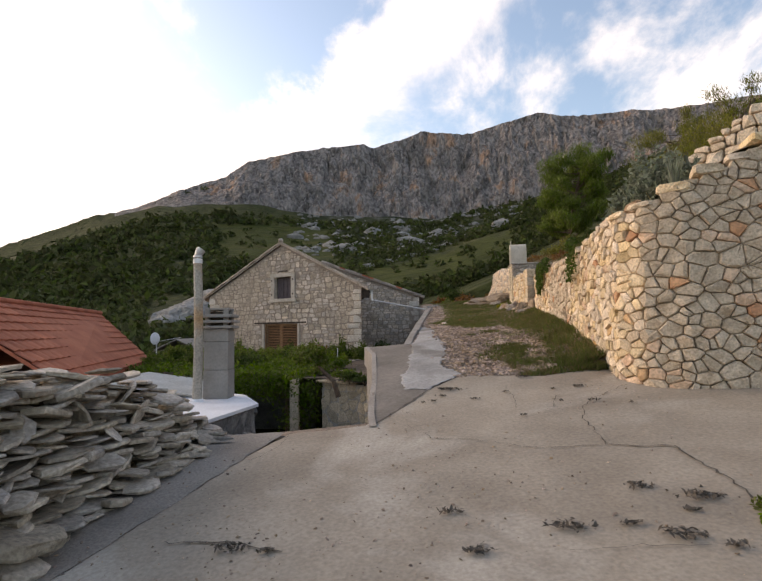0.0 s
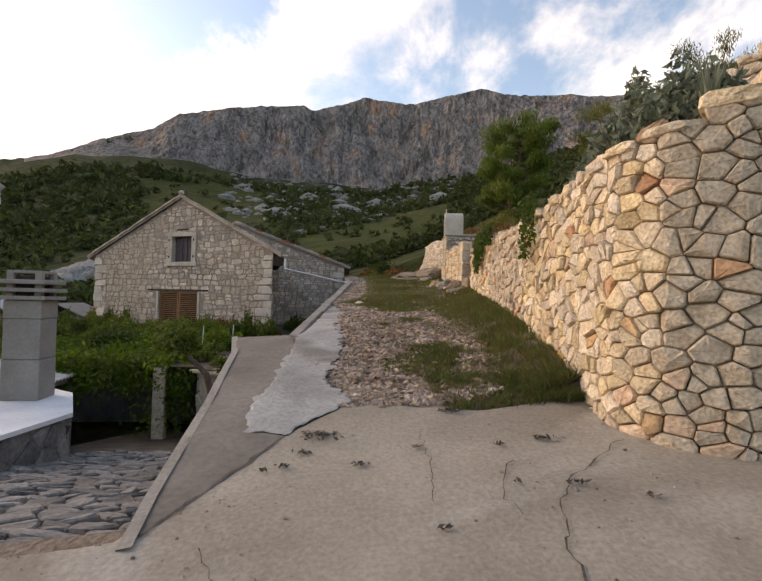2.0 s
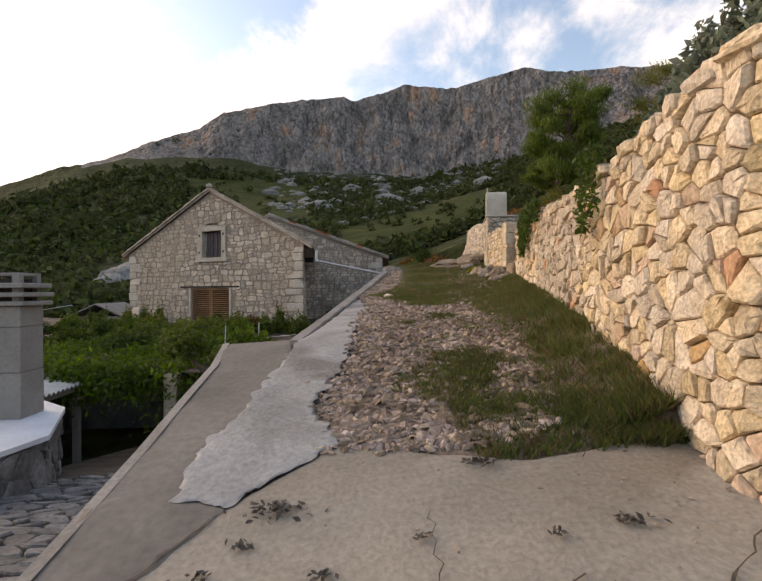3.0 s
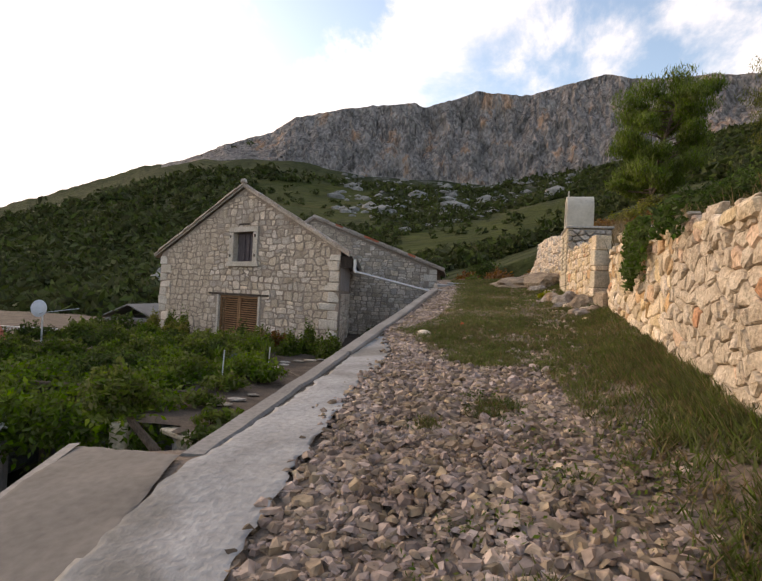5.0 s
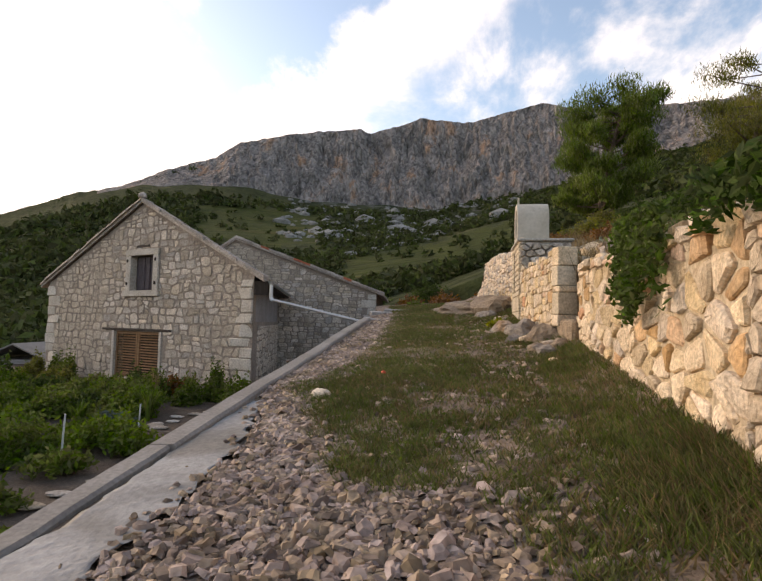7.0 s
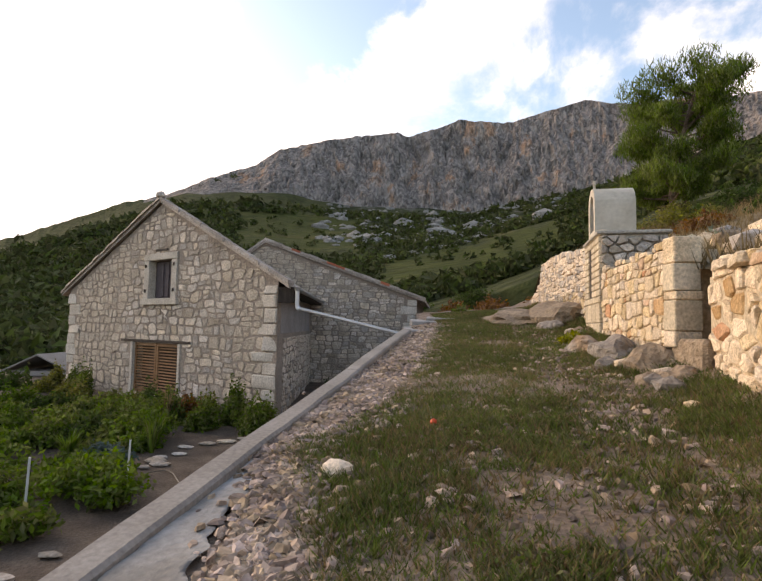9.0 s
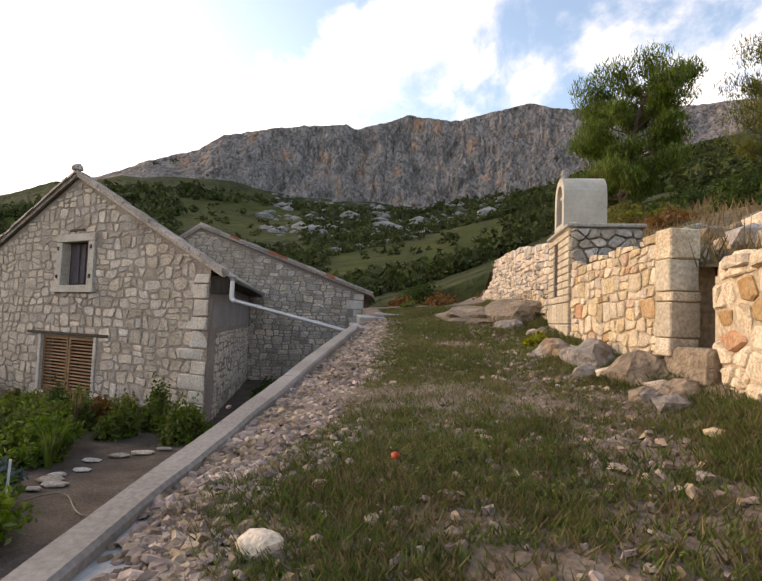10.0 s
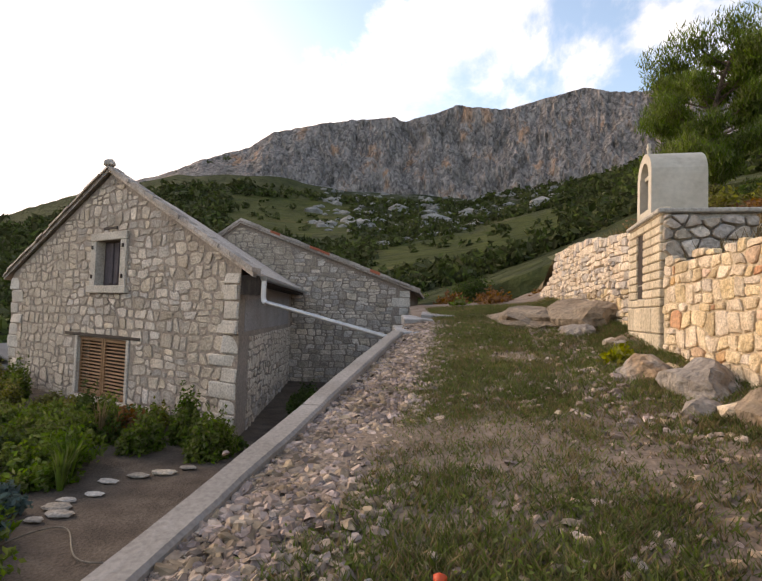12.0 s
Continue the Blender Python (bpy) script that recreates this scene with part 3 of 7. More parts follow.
# a bank of pale rock along the foot of the upper field
for az in np.arange(-1, 9, 0.35):
    w = 7.3 + 0.24 * az
    r = 150
    p, el = far_point(az, r)
    for rr in range(80, 240, 4):
        p, el = far_point(az, rr)
        if el > w:
            break
    a, b = rock_verts((p.x, p.y, p.z), rng.uniform(0.5, 1.1), rng.random() * 50, (1.6, 1, 0.7), 1)
    k = len(vs)
    vs += a
    fs += [tuple(i + k for i in q) for q in b]
for az, rr, s in ((-21, 62, 2.6), (-19, 70, 2.2), (-23, 58, 2.2), (-17, 76, 2.0), (-20, 66, 1.9), (-24.5, 60, 1.6), (-22, 66, 1.5), (-16, 82, 1.6), (-25.5, 56, 1.2), (-18, 72, 1.7)):
    p, el = far_point(az, rr)
    a, b = rock_verts((p.x, p.y, p.z + 0.5), s, rng.random() * 50, (1.3, 1, 0.75), 3)
    k = len(vs)
    vs += a
    fs += [tuple(i + k for i in q) for q in b]
M_PALEROCK = mat("pale_outcrop", (0.17, 0.165, 0.155), (0.29, 0.28, 0.265), 0.4, 3, bump=1.0, bd=0.3)
tagged(meshob("rock_outcrops", vs, fs, M_PALEROCK), "pale grey limestone outcrops scattered on the slope", "rocks", kind="stuff")

# ---- the path block, apron, kerb ----
def gravel_left(y):
    return lerp(y, [7.3, 8, 9.2, 11.7, 13.3, 14.3, 14.8, 15.2, 16, 18, 24], [1.25, 1.1, 1.36, 1.52, 1.78, 1.88, 1.72, 1.52, 1.54, 1.88, 2.9])


def left_x(y):
    """Left edge of the walked ground."""
    if y >= 10.3:
        return kerb_x(y) + 0.02
    if y > 5.9:
        return lerp(y, [5.9, 6.6, 8.5, 9.4, 10.3], [-0.05, -0.02, 0.02, 0.02, -0.12])
    if y > 5.7:
        return -1.75
    return lerp(y, [-14, -9, 0.5, 3, 4.2, 5.2, 5.7], [-7, -6, -3.6, -3.2, -3.0, -2.8, -2.6])


def right_x(y):
    if y > 6.6:
        return wall_x(y) + 0.25
    return lerp(y, [-14, 4.0, 5.0, 5.4, 5.75, 5.92, 6.2, 6.6], [12, 9.0, 6.6, 5.4, 4.3, 3.8, 3.5, 3.4])


ys = [-14, -8, -4, -2] + list(np.arange(-1, 5.7, 0.3)) + [5.695, 5.705, 5.895, 5.905] + list(np.arange(6.1, 10.2, 0.2)) + [10.29, 10.31] + list(np.arange(10.5, 38, 0.25))
NX = 34
verts, faces, idx = [], [], []
for y in ys:
    xl, xr = left_x(y), right_x(y)
    for k in range(NX + 1):
        x = xl + (xr - xl) * k / NX
        z = gz(x, y) + 0.025 * noise.noise((x * 1.3, y * 1.3, 0)) * (y > 7.4 and x > gravel_left(y) + 0.2) + 0.03 * noise.noise((x * 0.5, y * 0.5, 4)) - max(0, y - 30) * 0.05
        # the verge banks up to the wall
        if y > 7.2:
            z += 0.16 * max(0, 1 - (xr - 0.25 - x) / 0.8) ** 2
        verts.append((x, y, z - (0.02 if y < 7.3 or x < gravel_left(y) else 0)))
n = NX + 1
for j in range(len(ys) - 1):
    for k in range(NX):
        faces.append((j * n + k, j * n + k + 1, (j + 1) * n + k + 1, (j + 1) * n + k))
# the drop on the left side
base = len(verts)
for j, y in enumerate(ys):
    verts.append((verts[j * n][0] + 0.03, y, -3.7))
side = [(j * n, (j + 1) * n, base + j + 1, base + j) for j in range(len(ys) - 1)]
gr = meshob("path", verts, faces + side, M_EARTH)
gr.data.materials.append(M_KERB)
gr.data.polygons.foreach_set("material_index", [0] * len(faces) + [1] * len(side))
tagged(gr, "rough earth track with dry grass and loose stones", "path", kind="structure")


def sheet(name, outline, material, label, category, up=0.004, step=0.12, rough=0.006, kind="structure", ragged=0.022):
    """A thin layer over the walked ground inside an outline."""
    xs0, xs1 = min(p[0] for p in outline), max(p[0] for p in outline)
    y0, y1 = min(p[1] for p in outline), max(p[1] for p in outline)
    gx, gy = int((xs1 - xs0) / step) + 2, int((y1 - y0) / step) + 2
    vv, ff = [], []
    for j in range(gy):
        for i in range(gx):
            vv.append([xs0 + i * step, y0 + j * step])
    def inside(x, y):
        c = False
        for (ax, ay), (bx, by) in zip(outline, outline[1:] + outline[:1]):
            if (ay > y) != (by > y) and x < (bx - ax) * (y - ay) / (by - ay) + ax:
                c = not c
        return c
    ok = [inside(x, y) for x, y in vv]
    use, out = {}, []
    def vid(k, z0):
        if k not in use:
            x, y = vv[k]
            if not ok[k]:
                # rim points lie on the outline, a little ragged
                best = None
                for (ax, ay), (bx, by) in zip(outline, outline[1:] + outline[:1]):
                    dd = (bx - ax) ** 2 + (by - ay) ** 2
                    f = min(1, max(0, ((x - ax) * (bx - ax) + (y - ay) * (by - ay)) / dd))
                    c = (ax + (bx - ax) * f, ay + (by - ay) * f)
                    d = math.dist(c, (x, y))
                    if best is None or d < best[0]:
                        best = (d, c)
                x, y = best[1]
                x += ragged * noise.noise((x * 7, y * 7, 8))
                y += ragged * noise.noise((x * 7, y * 7, 18))
                z0 = z0 - 0.004
            use[k] = len(out)
            out.append((x, y, gz(x, y) + 0.03 * noise.noise((x * 0.5, y * 0.5, 4)) + z0 + rough * noise.noise((x * 3, y * 3, 2))))
        return use[k]
    for j in range(gy - 1):
        for i in range(gx - 1):
            q = [j * gx + i, j * gx + i + 1, (j + 1) * gx + i + 1, (j + 1) * gx + i]
            if sum(ok[k] for k in q) >= 1:
                ff.append(tuple(vid(k, up) for k in q))
    ob = meshob(name, out, ff, material, smooth=True)
    return tagged(ob, label, category, kind=kind)



apron = [(-6.5, -10), (9, -10), (9, 4.2), (6.3, 4.95), (5.2, 5.35), (4.1, 5.72), (3.6, 5.9), (3.2, 6.4), (3.2, 7.1), (2.8, 7.12), (2.3, 7.05), (1.8, 7.2), (1.25, 7.4), (0.7, 6.85), (0.0, 6.3), (-0.05, 5.75), (-0.9, 5.72), (-1.2, 5.2), (-1.7, 3.9), (-2.4, 2.2), (-3.4, 0.0), (-5.0, -5)]
sheet("pavement", apron, M_CONCRETE, "sandy beige concrete apron with fine cracks", "pavement", 0.006, 0.06)
sheet("pavement_worn_edge", [(-6.8, -9), (-5.2, -5), (-3.6, 0.0), (-2.4, 2.15), (-1.68, 3.95), (-1.18, 5.25), (-0.95, 5.76), (-1.78, 5.9), (-2.6, 5.6), (-3.0, 4.0), (-3.4, 2.0), (-4.2, -1)], M_ASPHALT, "rough grey screed along the edge of the apron", "pavement", 0.012, 0.05, rough=0.015)
sheet("ramp_concrete", [(0.0, 5.72), (0.72, 6.85), (0.45, 7.0), (0.42, 7.5), (0.62, 8.2), (0.75, 9.3), (0.62, 10.15), (-0.10, 10.36), (0.03, 9.4), (0.03, 8.5), (-0.02, 6.6)], M_RAMP, "smooth grey-brown concrete ramp shoulder", "ramp", 0.010, 0.03)
sheet("cement_patch", [(0.70, 6.85), (1.24, 7.4), (1.05, 8.0), (1.28, 9.2), (1.42, 11.7), (1.62, 13.2), (1.55, 14.3), (1.66, 14.9), (1.55, 15.3), (1.44, 15.5), (1.05, 12.0), (0.80, 10.2), (0.68, 9.2), (0.55, 8.1), (0.38, 7.4), (0.42, 6.97)], M_CEMENT, "pale bluish cement strip poured beside the kerb", "cement", 0.016, 0.03, rough=0.012, ragged=0.085)

# kerb wall: lengths of cast concrete with a joint between them
kerb = empty("kerb_wall", "low cast-concrete kerb wall along the path edge", "kerb", kind="structure")
for ya, yb in ((10.2, 13.4), (13.42, 18.05), (18.07, 22.4)):
    verts, faces = [], []
    m = 14
    for k in range(m + 1):
        y = ya + (yb - ya) * k / m
        x = kerb_x(y)
        wdt = 0.16 + 0.03 * (ya > 13) + 0.015 * noise.noise((y * 2, 0, 0))
        up = lerp(y, [10, 12.5, 14.5, 18, 19], [0.012, 0.02, 0.07, 0.09, 0.11]) + 0.012 * noise.noise((y * 3, 4, 0))
        z = gz(x, y) + up
        verts += [(x - 0.02, y, -1.9), (x, y, z - 0.02), (x + 0.02, y, z), (x + wdt - 0.02, y, z), (x + wdt, y, z - 0.02), (x + wdt, y, z - 0.35)]
    for k in range(m):
        for i in range(5):
            a = k * 6 + i
            faces.append((a, a + 6, a + 7, a + 1))
    faces += [tuple(range(5, -1, -1)), tuple(m * 6 + i for i in range(6))]
    meshob("kerb_length", verts, faces, M_KERB, kerb)
# pale render rim along the ramp's outer edge
verts, faces = [], []
pts = [(0.0, 5.66), (-0.02, 6.2), (0.0, 6.9), (0.03, 7.6), (0.03, 8.5), (0.03, 9.3), (-0.11, 10.36)]
for x, y in pts:
    z = gz(x, y) + 0.012
    verts += [(x - 0.05, y, z - 0.35), (x - 0.045, y, z), (x + 0.03, y, z + 0.012)]
for k in range(len(pts) - 1):
    for i in range(2):
        a = k * 3 + i
        faces.append((a, a + 3, a + 4, a + 1))
tagged(meshob("ramp_rim", verts, faces, M_KERB), "rough concrete rim on the ramp edge", "edging", kind="structure")

# cracks in the concrete: thin wandering dirt lines
def crack(points, w=0.012):
    verts, faces = [], []
    full = []
    for a, b in zip(points, points[1:]):
        m = max(2, int(math.dist(a, b) / 0.06))
        for k in range(m):
            f = k / m
            full.append((a[0] + (b[0] - a[0]) * f + rng.gauss(0, 0.012), a[1] + (b[1] - a[1]) * f + rng.gauss(0, 0.012)))
    for k, (x, y) in enumerate(full):
        a, b = full[max(0, k - 1)], full[min(len(full) - 1, k + 1)]
        d = Vector((b[0] - a[0], b[1] - a[1])).normalized()
        ww = 0.5 * w * rng.uniform(0.25, 1.3)
        z = gz(x, y) + 0.03 * noise.noise((x * 0.5, y * 0.5, 4)) + 0.0165
        verts += [(x - d.y * ww, y + d.x * ww, z), (x + d.y * ww, y - d.x * ww, z)]
        if k:
            faces.append((2 * k - 2, 2 * k - 1, 2 * k + 1, 2 * k))
    return meshob("concrete_crack", verts, faces, M_CRACK)


cracks = [crack(p, w) for p, w in (
    ([(0.35, 5.6), (0.56, 5.11), (0.95, 4.98), (1.35, 4.65), (1.6, 4.57), (1.98, 4.52)], 0.010), ([(1.98, 4.52), (2.2, 4.40), (2.45, 4.34), (2.44, 3.95), (2.45, 3.7), (2.38, 3.3)], 0.024),
    ([(1.98, 4.52), (2.04, 4.9), (2.08, 5.24), (2.22, 5.6), (2.41, 5.85), (3.1, 6.4)], 0.012),
    ([(2.18, 6.2), (2.06, 6.0), (1.96, 5.8), (2.0, 5.5)], 0.008),
    ([(1.7, 6.7), (1.66, 6.2), (1.52, 5.7)], 0.006), ([(0.0, 5.75), (0.35, 6.3), (0.7, 6.83)], 0.020),
    ([(-0.9, 5.7), (-0.95, 5.3), (-1.2, 4.9)], 0.006),
    ([(-1.4, 3.6), (-0.9, 3.5), (-0.5, 3.3)], 0.02), ([(1.1, 3.0), (1.9, 2.9)], 0.006))]
crk = empty("surface_cracks", "dark hairline cracks across the concrete", "cracks", kind="structure")
for c in cracks:
    c.parent = crk

# ---- slope above the right wall ----
verts, faces = [], []
hy = list(np.arange(4.6, 16.2, 0.4)) + list(np.arange(16.6, 44, 1.0))
for y in hy:
    x0 = wall_x(y) if y > 6.6 else lerp(y, [4.6, 5.0, 5.75, 6.6], [7.4, 6.4, 4.1, 3.2])
    for k in range(30):
        x = x0 + 0.12 + 0.02 * k + 0.030 * k * k
        # past the end of the walls the bank runs out onto the track
        verts.append((x, y, hill_z(x, y) - max(0, 7 - k) * 0.2 * min(1.5, max(0, y - 29) / 2)))
for j in range(len(hy) - 1):
    for k in range(29):
        a = j * 30 + k
        faces.append((a, a + 1, a + 31, a + 30))
M_HILL = mat("hill_earth", (0.10, 0.075, 0.04), (0.19, 0.14, 0.075), 0.6, 9, bump=0.8, bd=0.05, c3=(0.075, 0.08, 0.03), amt3=0.5)
tagged(meshob("bank_upper", verts, faces, M_HILL, smooth=True), "dry grassy slope above the retaining wall", "slope", kind="structure")

# ---- stone laying ----


def clip_cell(poly, a, b):
    """The part of poly nearer to a than to b."""
    mx, my, nx, ny = (a[0] + b[0]) / 2, (a[1] + b[1]) / 2, b[0] - a[0], b[1] - a[1]
    out = []
    for p, q in zip(poly, poly[1:] + poly[:1]):
        dp, dq = (p[0] - mx) * nx + (p[1] - my) * ny, (q[0] - mx) * nx + (q[1] - my) * ny
        if dp <= 0:
            out.append(p)
        if dp * dq < 0:
            f = dp / (dp - dq)
            out.append((p[0] + (q[0] - p[0]) * f, p[1] + (q[1] - p[1]) * f))
    return out


def cells(s0, s1, z0, z1, size, seed, asp=1.35, jit=0.42, vary=0.0):
    """Irregular stone outlines that fill a rectangle of wall. vary leaves out seeds, so that some stones are large."""
    r = random.Random(seed)
    h, w = size, size * asp
    pts = []
    j, z = 0, z0 - h
    while z < z1 + h:
        s = s0 - w + (j % 2) * w * 0.5
        while s < s1 + w:
            if r.random() > vary:
                pts.append((s + r.uniform(-jit, jit) * w, z + r.uniform(-jit, jit) * h))
            if vary and r.random() < vary * 0.6:
                pts.append((s + r.uniform(-jit, jit) * w, z + r.uniform(-jit, jit) * h))
            s += w
        z += h
        j += 1
    out = []
    P = np.array(pts)
    for p in pts:
        if not (s0 - w * 0.2 < p[0] < s1 + w * 0.2 and z0 - h * 0.2 < p[1] < z1 + h * 0.2):
            continue
        d = ((P[:, 0] - p[0]) / asp) ** 2 + (P[:, 1] - p[1]) ** 2
        poly = [(s0, z0), (s1, z0), (s1, z1), (s0, z1)]
        A = (p[0] / asp, p[1])
        poly = [(u / asp, v) for u, v in poly]
        for k in np.argsort(d)[1:22]:
            poly = clip_cell(poly, A, (pts[k][0] / asp, pts[k][1]))
            if len(poly) < 3:
                break
        if len(poly) >= 3:
            poly = [(u * asp, v) for u, v in poly]
            ar = 0.5 * abs(sum(a[0] * b[1] - b[0] * a[1] for a, b in zip(poly, poly[1:] + poly[:1])))
            if ar > size * size * 0.06:
                out.append(poly)
    return out


def courses(s0, s1, z0, z1, h, seed, w=1.45):
    """Rough courses of squarish stones, with wavy beds, slanted joints and some stones split in two."""
    r = random.Random(seed)
    hs, z = [], z0
    while z < z1:
        hs.append(z)
        z += h * r.uniform(0.62, 1.4)
    hs.append(z)

    def bed(k, s):
        return hs[k] + h * (0.42 * noise.noise((s * 0.9, k * 3.7, seed)) + 0.48 * noise.noise((s * 3.9, k * 5.1, seed + 4)))

    out = []
    for k in range(len(hs) - 1):
        s = s0 - h * r.random()
        lo, hi = s, s
        while s < s1:
            d = h * w * r.uniform(0.6, 1.5)
            s += d
            lo2, hi2 = s + h * r.uniform(-0.38, 0.38) * min(1, d / h), s + h * r.uniform(-0.38, 0.38) * min(1, d / h)
            a, b, c, e = (lo, bed(k, lo)), (lo2, bed(k, lo2)), (hi2, bed(k + 1, hi2)), (hi, bed(k + 1, hi))
            m = ((lo + lo2) / 2, bed(k, (lo + lo2) / 2) )
            n = ((hi + hi2) / 2, bed(k + 1, (hi + hi2) / 2))
            tall = n[1] - m[1]
            if tall > 0.95 * h and r.random() < 0.34:
                f1, f2 = r.uniform(0.35, 0.65), r.uniform(0.35, 0.65)
                p = (a[0] + (e[0] - a[0]) * f1, a[1] + (e[1] - a[1]) * f1)
                q = (b[0] + (c[0] - b[0]) * f2, b[1] + (c[1] - b[1]) * f2)
                out += [[a, m, b, q, p], [p, q, c, n, e]]
            elif tall > 0.03:
                out.append([a, m, b, c, n, e])
            lo, hi = lo2, hi2
    return [[(min(max(u, s0), s1), v) for u, v in p] for p in out if s0 < sum(q[0] for q in p) / len(p) < s1]


def stone_mesh(poly, place, gap, proud, r, back=0.05, dome=0.35, roundk=0.17, lean=0.10):
    """One stone: its outline with softened corners, proud of the wall. place(s, z, d) gives the point d before the face."""
    cx, cz = sum(p[0] for p in poly) / len(poly), sum(p[1] for p in poly) / len(poly)
    rad = sum(math.dist(p, (cx, cz)) for p in poly) / len(poly)
    k = max(0.5, 1 - gap / max(rad, 0.03))
    sm = []
    for i, p in enumerate(poly):
        a, b = poly[i - 1], poly[(i + 1) % len(poly)]
        for q in (a, b):
            sm.append((p[0] + (q[0] - p[0]) * roundk, p[1] + (q[1] - p[1]) * roundk))
    sm = [(cx + (u - cx) * k + r.gauss(0, 0.012) * rad, cz + (v - cz) * k + r.gauss(0, 0.012) * rad) for u, v in sm]
    n = len(sm)
    tilt = (r.gauss(0, lean), r.gauss(0, lean))
    pr = proud * r.uniform(0.7, 1.25)
    vs = [place(u, v, -back) for u, v in sm]
    vs += [place(u, v, pr * 0.55 + tilt[0] * (u - cx) + tilt[1] * (v - cz)) for u, v in sm]
    ins = 0.86
    vs += [place(cx + (u - cx) * ins, cz + (v - cz) * ins, pr + tilt[0] * (u - cx) + tilt[1] * (v - cz) + r.gauss(0, 0.10) * pr) for u, v in sm]
    vs.append(place(cx + r.gauss(0, 0.1) * rad, cz + r.gauss(0, 0.1) * rad, pr * (1 + dome * r.random())))
    fs = []
    for i in range(n):
        j = (i + 1) % n
        fs += [(i, j, n + j, n + i), (n + i, n + j, 2 * n + j, 2 * n + i), (2 * n + i, 2 * n + j, 3 * n)]
    return vs, fs


def lay(owner, polys, place, gap, proud, seed, pick, near=None, limit=290, piece="stone", rest="stone_infill", **kw):
    """Lay stones: the nearest as pieces of their own, the rest joined."""
    r = random.Random(seed)
    order = sorted(polys, key=(lambda p: near(sum(q[0] for q in p) / len(p), sum(q[1] for q in p) / len(p))) if near else (lambda p: 0))
    jv, jf = {}, {}
    for i, poly in enumerate(order):
        vs, fs = stone_mesh(poly, place, gap, proud, r, **kw)
        m = pick(r)
        if i < limit:
            meshob(piece, vs, fs, m, owner)
        else:
            k = len(jv.setdefault(m.name, []))
            jv[m.name] += vs
            jf.setdefault(m.name, []).extend(tuple(q + k for q in f) for f in fs)
    for nm in jv:
        tagged(meshob(rest, jv[nm], jf[nm], bpy.data.materials[nm], owner), kind="stuff")


class Line:
    """A wall's plan: a polyline with its outward side to the left of its run when side is 1."""

    def __init__(self, pts, side=1):
        self.p = [Vector((a, b, 0)) for a, b in pts]
        self.c = [0.0]
        for a, b in zip(self.p, self.p[1:]):
            self.c.append(self.c[-1] + (b - a).length)
        self.side, self.len = side, self.c[-1]

    def at(self, s, d=0.0):
        s = min(max(s, 0), self.len)
        i = max(k for k in range(len(self.p) - 1) if self.c[k] <= s + 1e-9)
        f = (s - self.c[i]) / (self.c[i + 1] - self.c[i])
        def nrm(k):
            a, b = self.p[max(0, k - 1)], self.p[min(len(self.p) - 1, k + 1)]
            t = (b - a).normalized()
            return Vector((-t.y, t.x, 0)) * self.side
        nv = nrm(i).lerp(nrm(i + 1), f).normalized()
        return self.p[i].lerp(self.p[i + 1], f) + nv * d


def wall_core(name, line, zb, zt, thick, material, parent=None, step=0.3, front=0.0):
    """A wall's solid core along a line: zb and zt give base and top by length."""
    m = max(2, int(line.len / step))
    vs, fs = [], []
    for k in range(m + 1):
        s = line.len * k / m
        f, b = line.at(s, front), line.at(s, -thick)
        vs += [(f.x, f.y, zb(s)), (f.x, f.y, zt(s)), (b.x, b.y, zt(s)), (b.x, b.y, zb(s))]
    for k in range(m):
        for i in range(4):
            a, b = k * 4 + i, k * 4 + (i + 1) % 4
            fs.append((a, b, b + 4, a + 4))
    fs += [(3, 2, 1, 0), tuple(m * 4 + i for i in range(4))]
    return meshob(name, vs, fs, material, parent)

# ---- right-hand wall of rough squared limestone ----
wl = Line(WALL, 1)
w_top = lambda s: lerp(s, wl.c, WTOP)
w_base = lambda s: gz(wl.at(s).x, wl.at(s).y) - 0.25
wall_right = tagged(wall_core("wall_right", wl, w_base, lambda s: w_top(s) - 0.10, 0.55, M_JOINT, front=-0.03), "dry-laid retaining wall of warm beige limestone", "wall", kind="structure")


def batter_place(line, base, lean=0.012):
    def f(s, z, d):
        p = line.at(s, d - lean * (z - base))
        return (p.x, p.y, z)
    return f


def keep_below(polys, topf, basef=None):
    """Cut the stone outlines by the wall's top."""
    out = []
    for p in polys:
        c = sum(q[0] for q in p) / len(p)
        zt = topf(c)
        q = []
        for a, b in zip(p, p[1:] + p[:1]):
            if a[1] <= zt:
                q.append(a)
            if (a[1] - zt) * (b[1] - zt) < 0:
                k = (zt - a[1]) / (b[1] - a[1])
                q.append((a[0] + (b[0] - a[0]) * k, zt))
        if len(q) >= 3 and max(v for _, v in q) > (basef(c) if basef else -9) and max(v for _, v in q) - min(v for _, v in q) > 0.05:
            out.append(q)
    return out


def pick_warm(r):
    k = r.random()
    return M_OSTONE if k > 0.90 else M_RSTONE if k > 0.885 else M_WSTONE


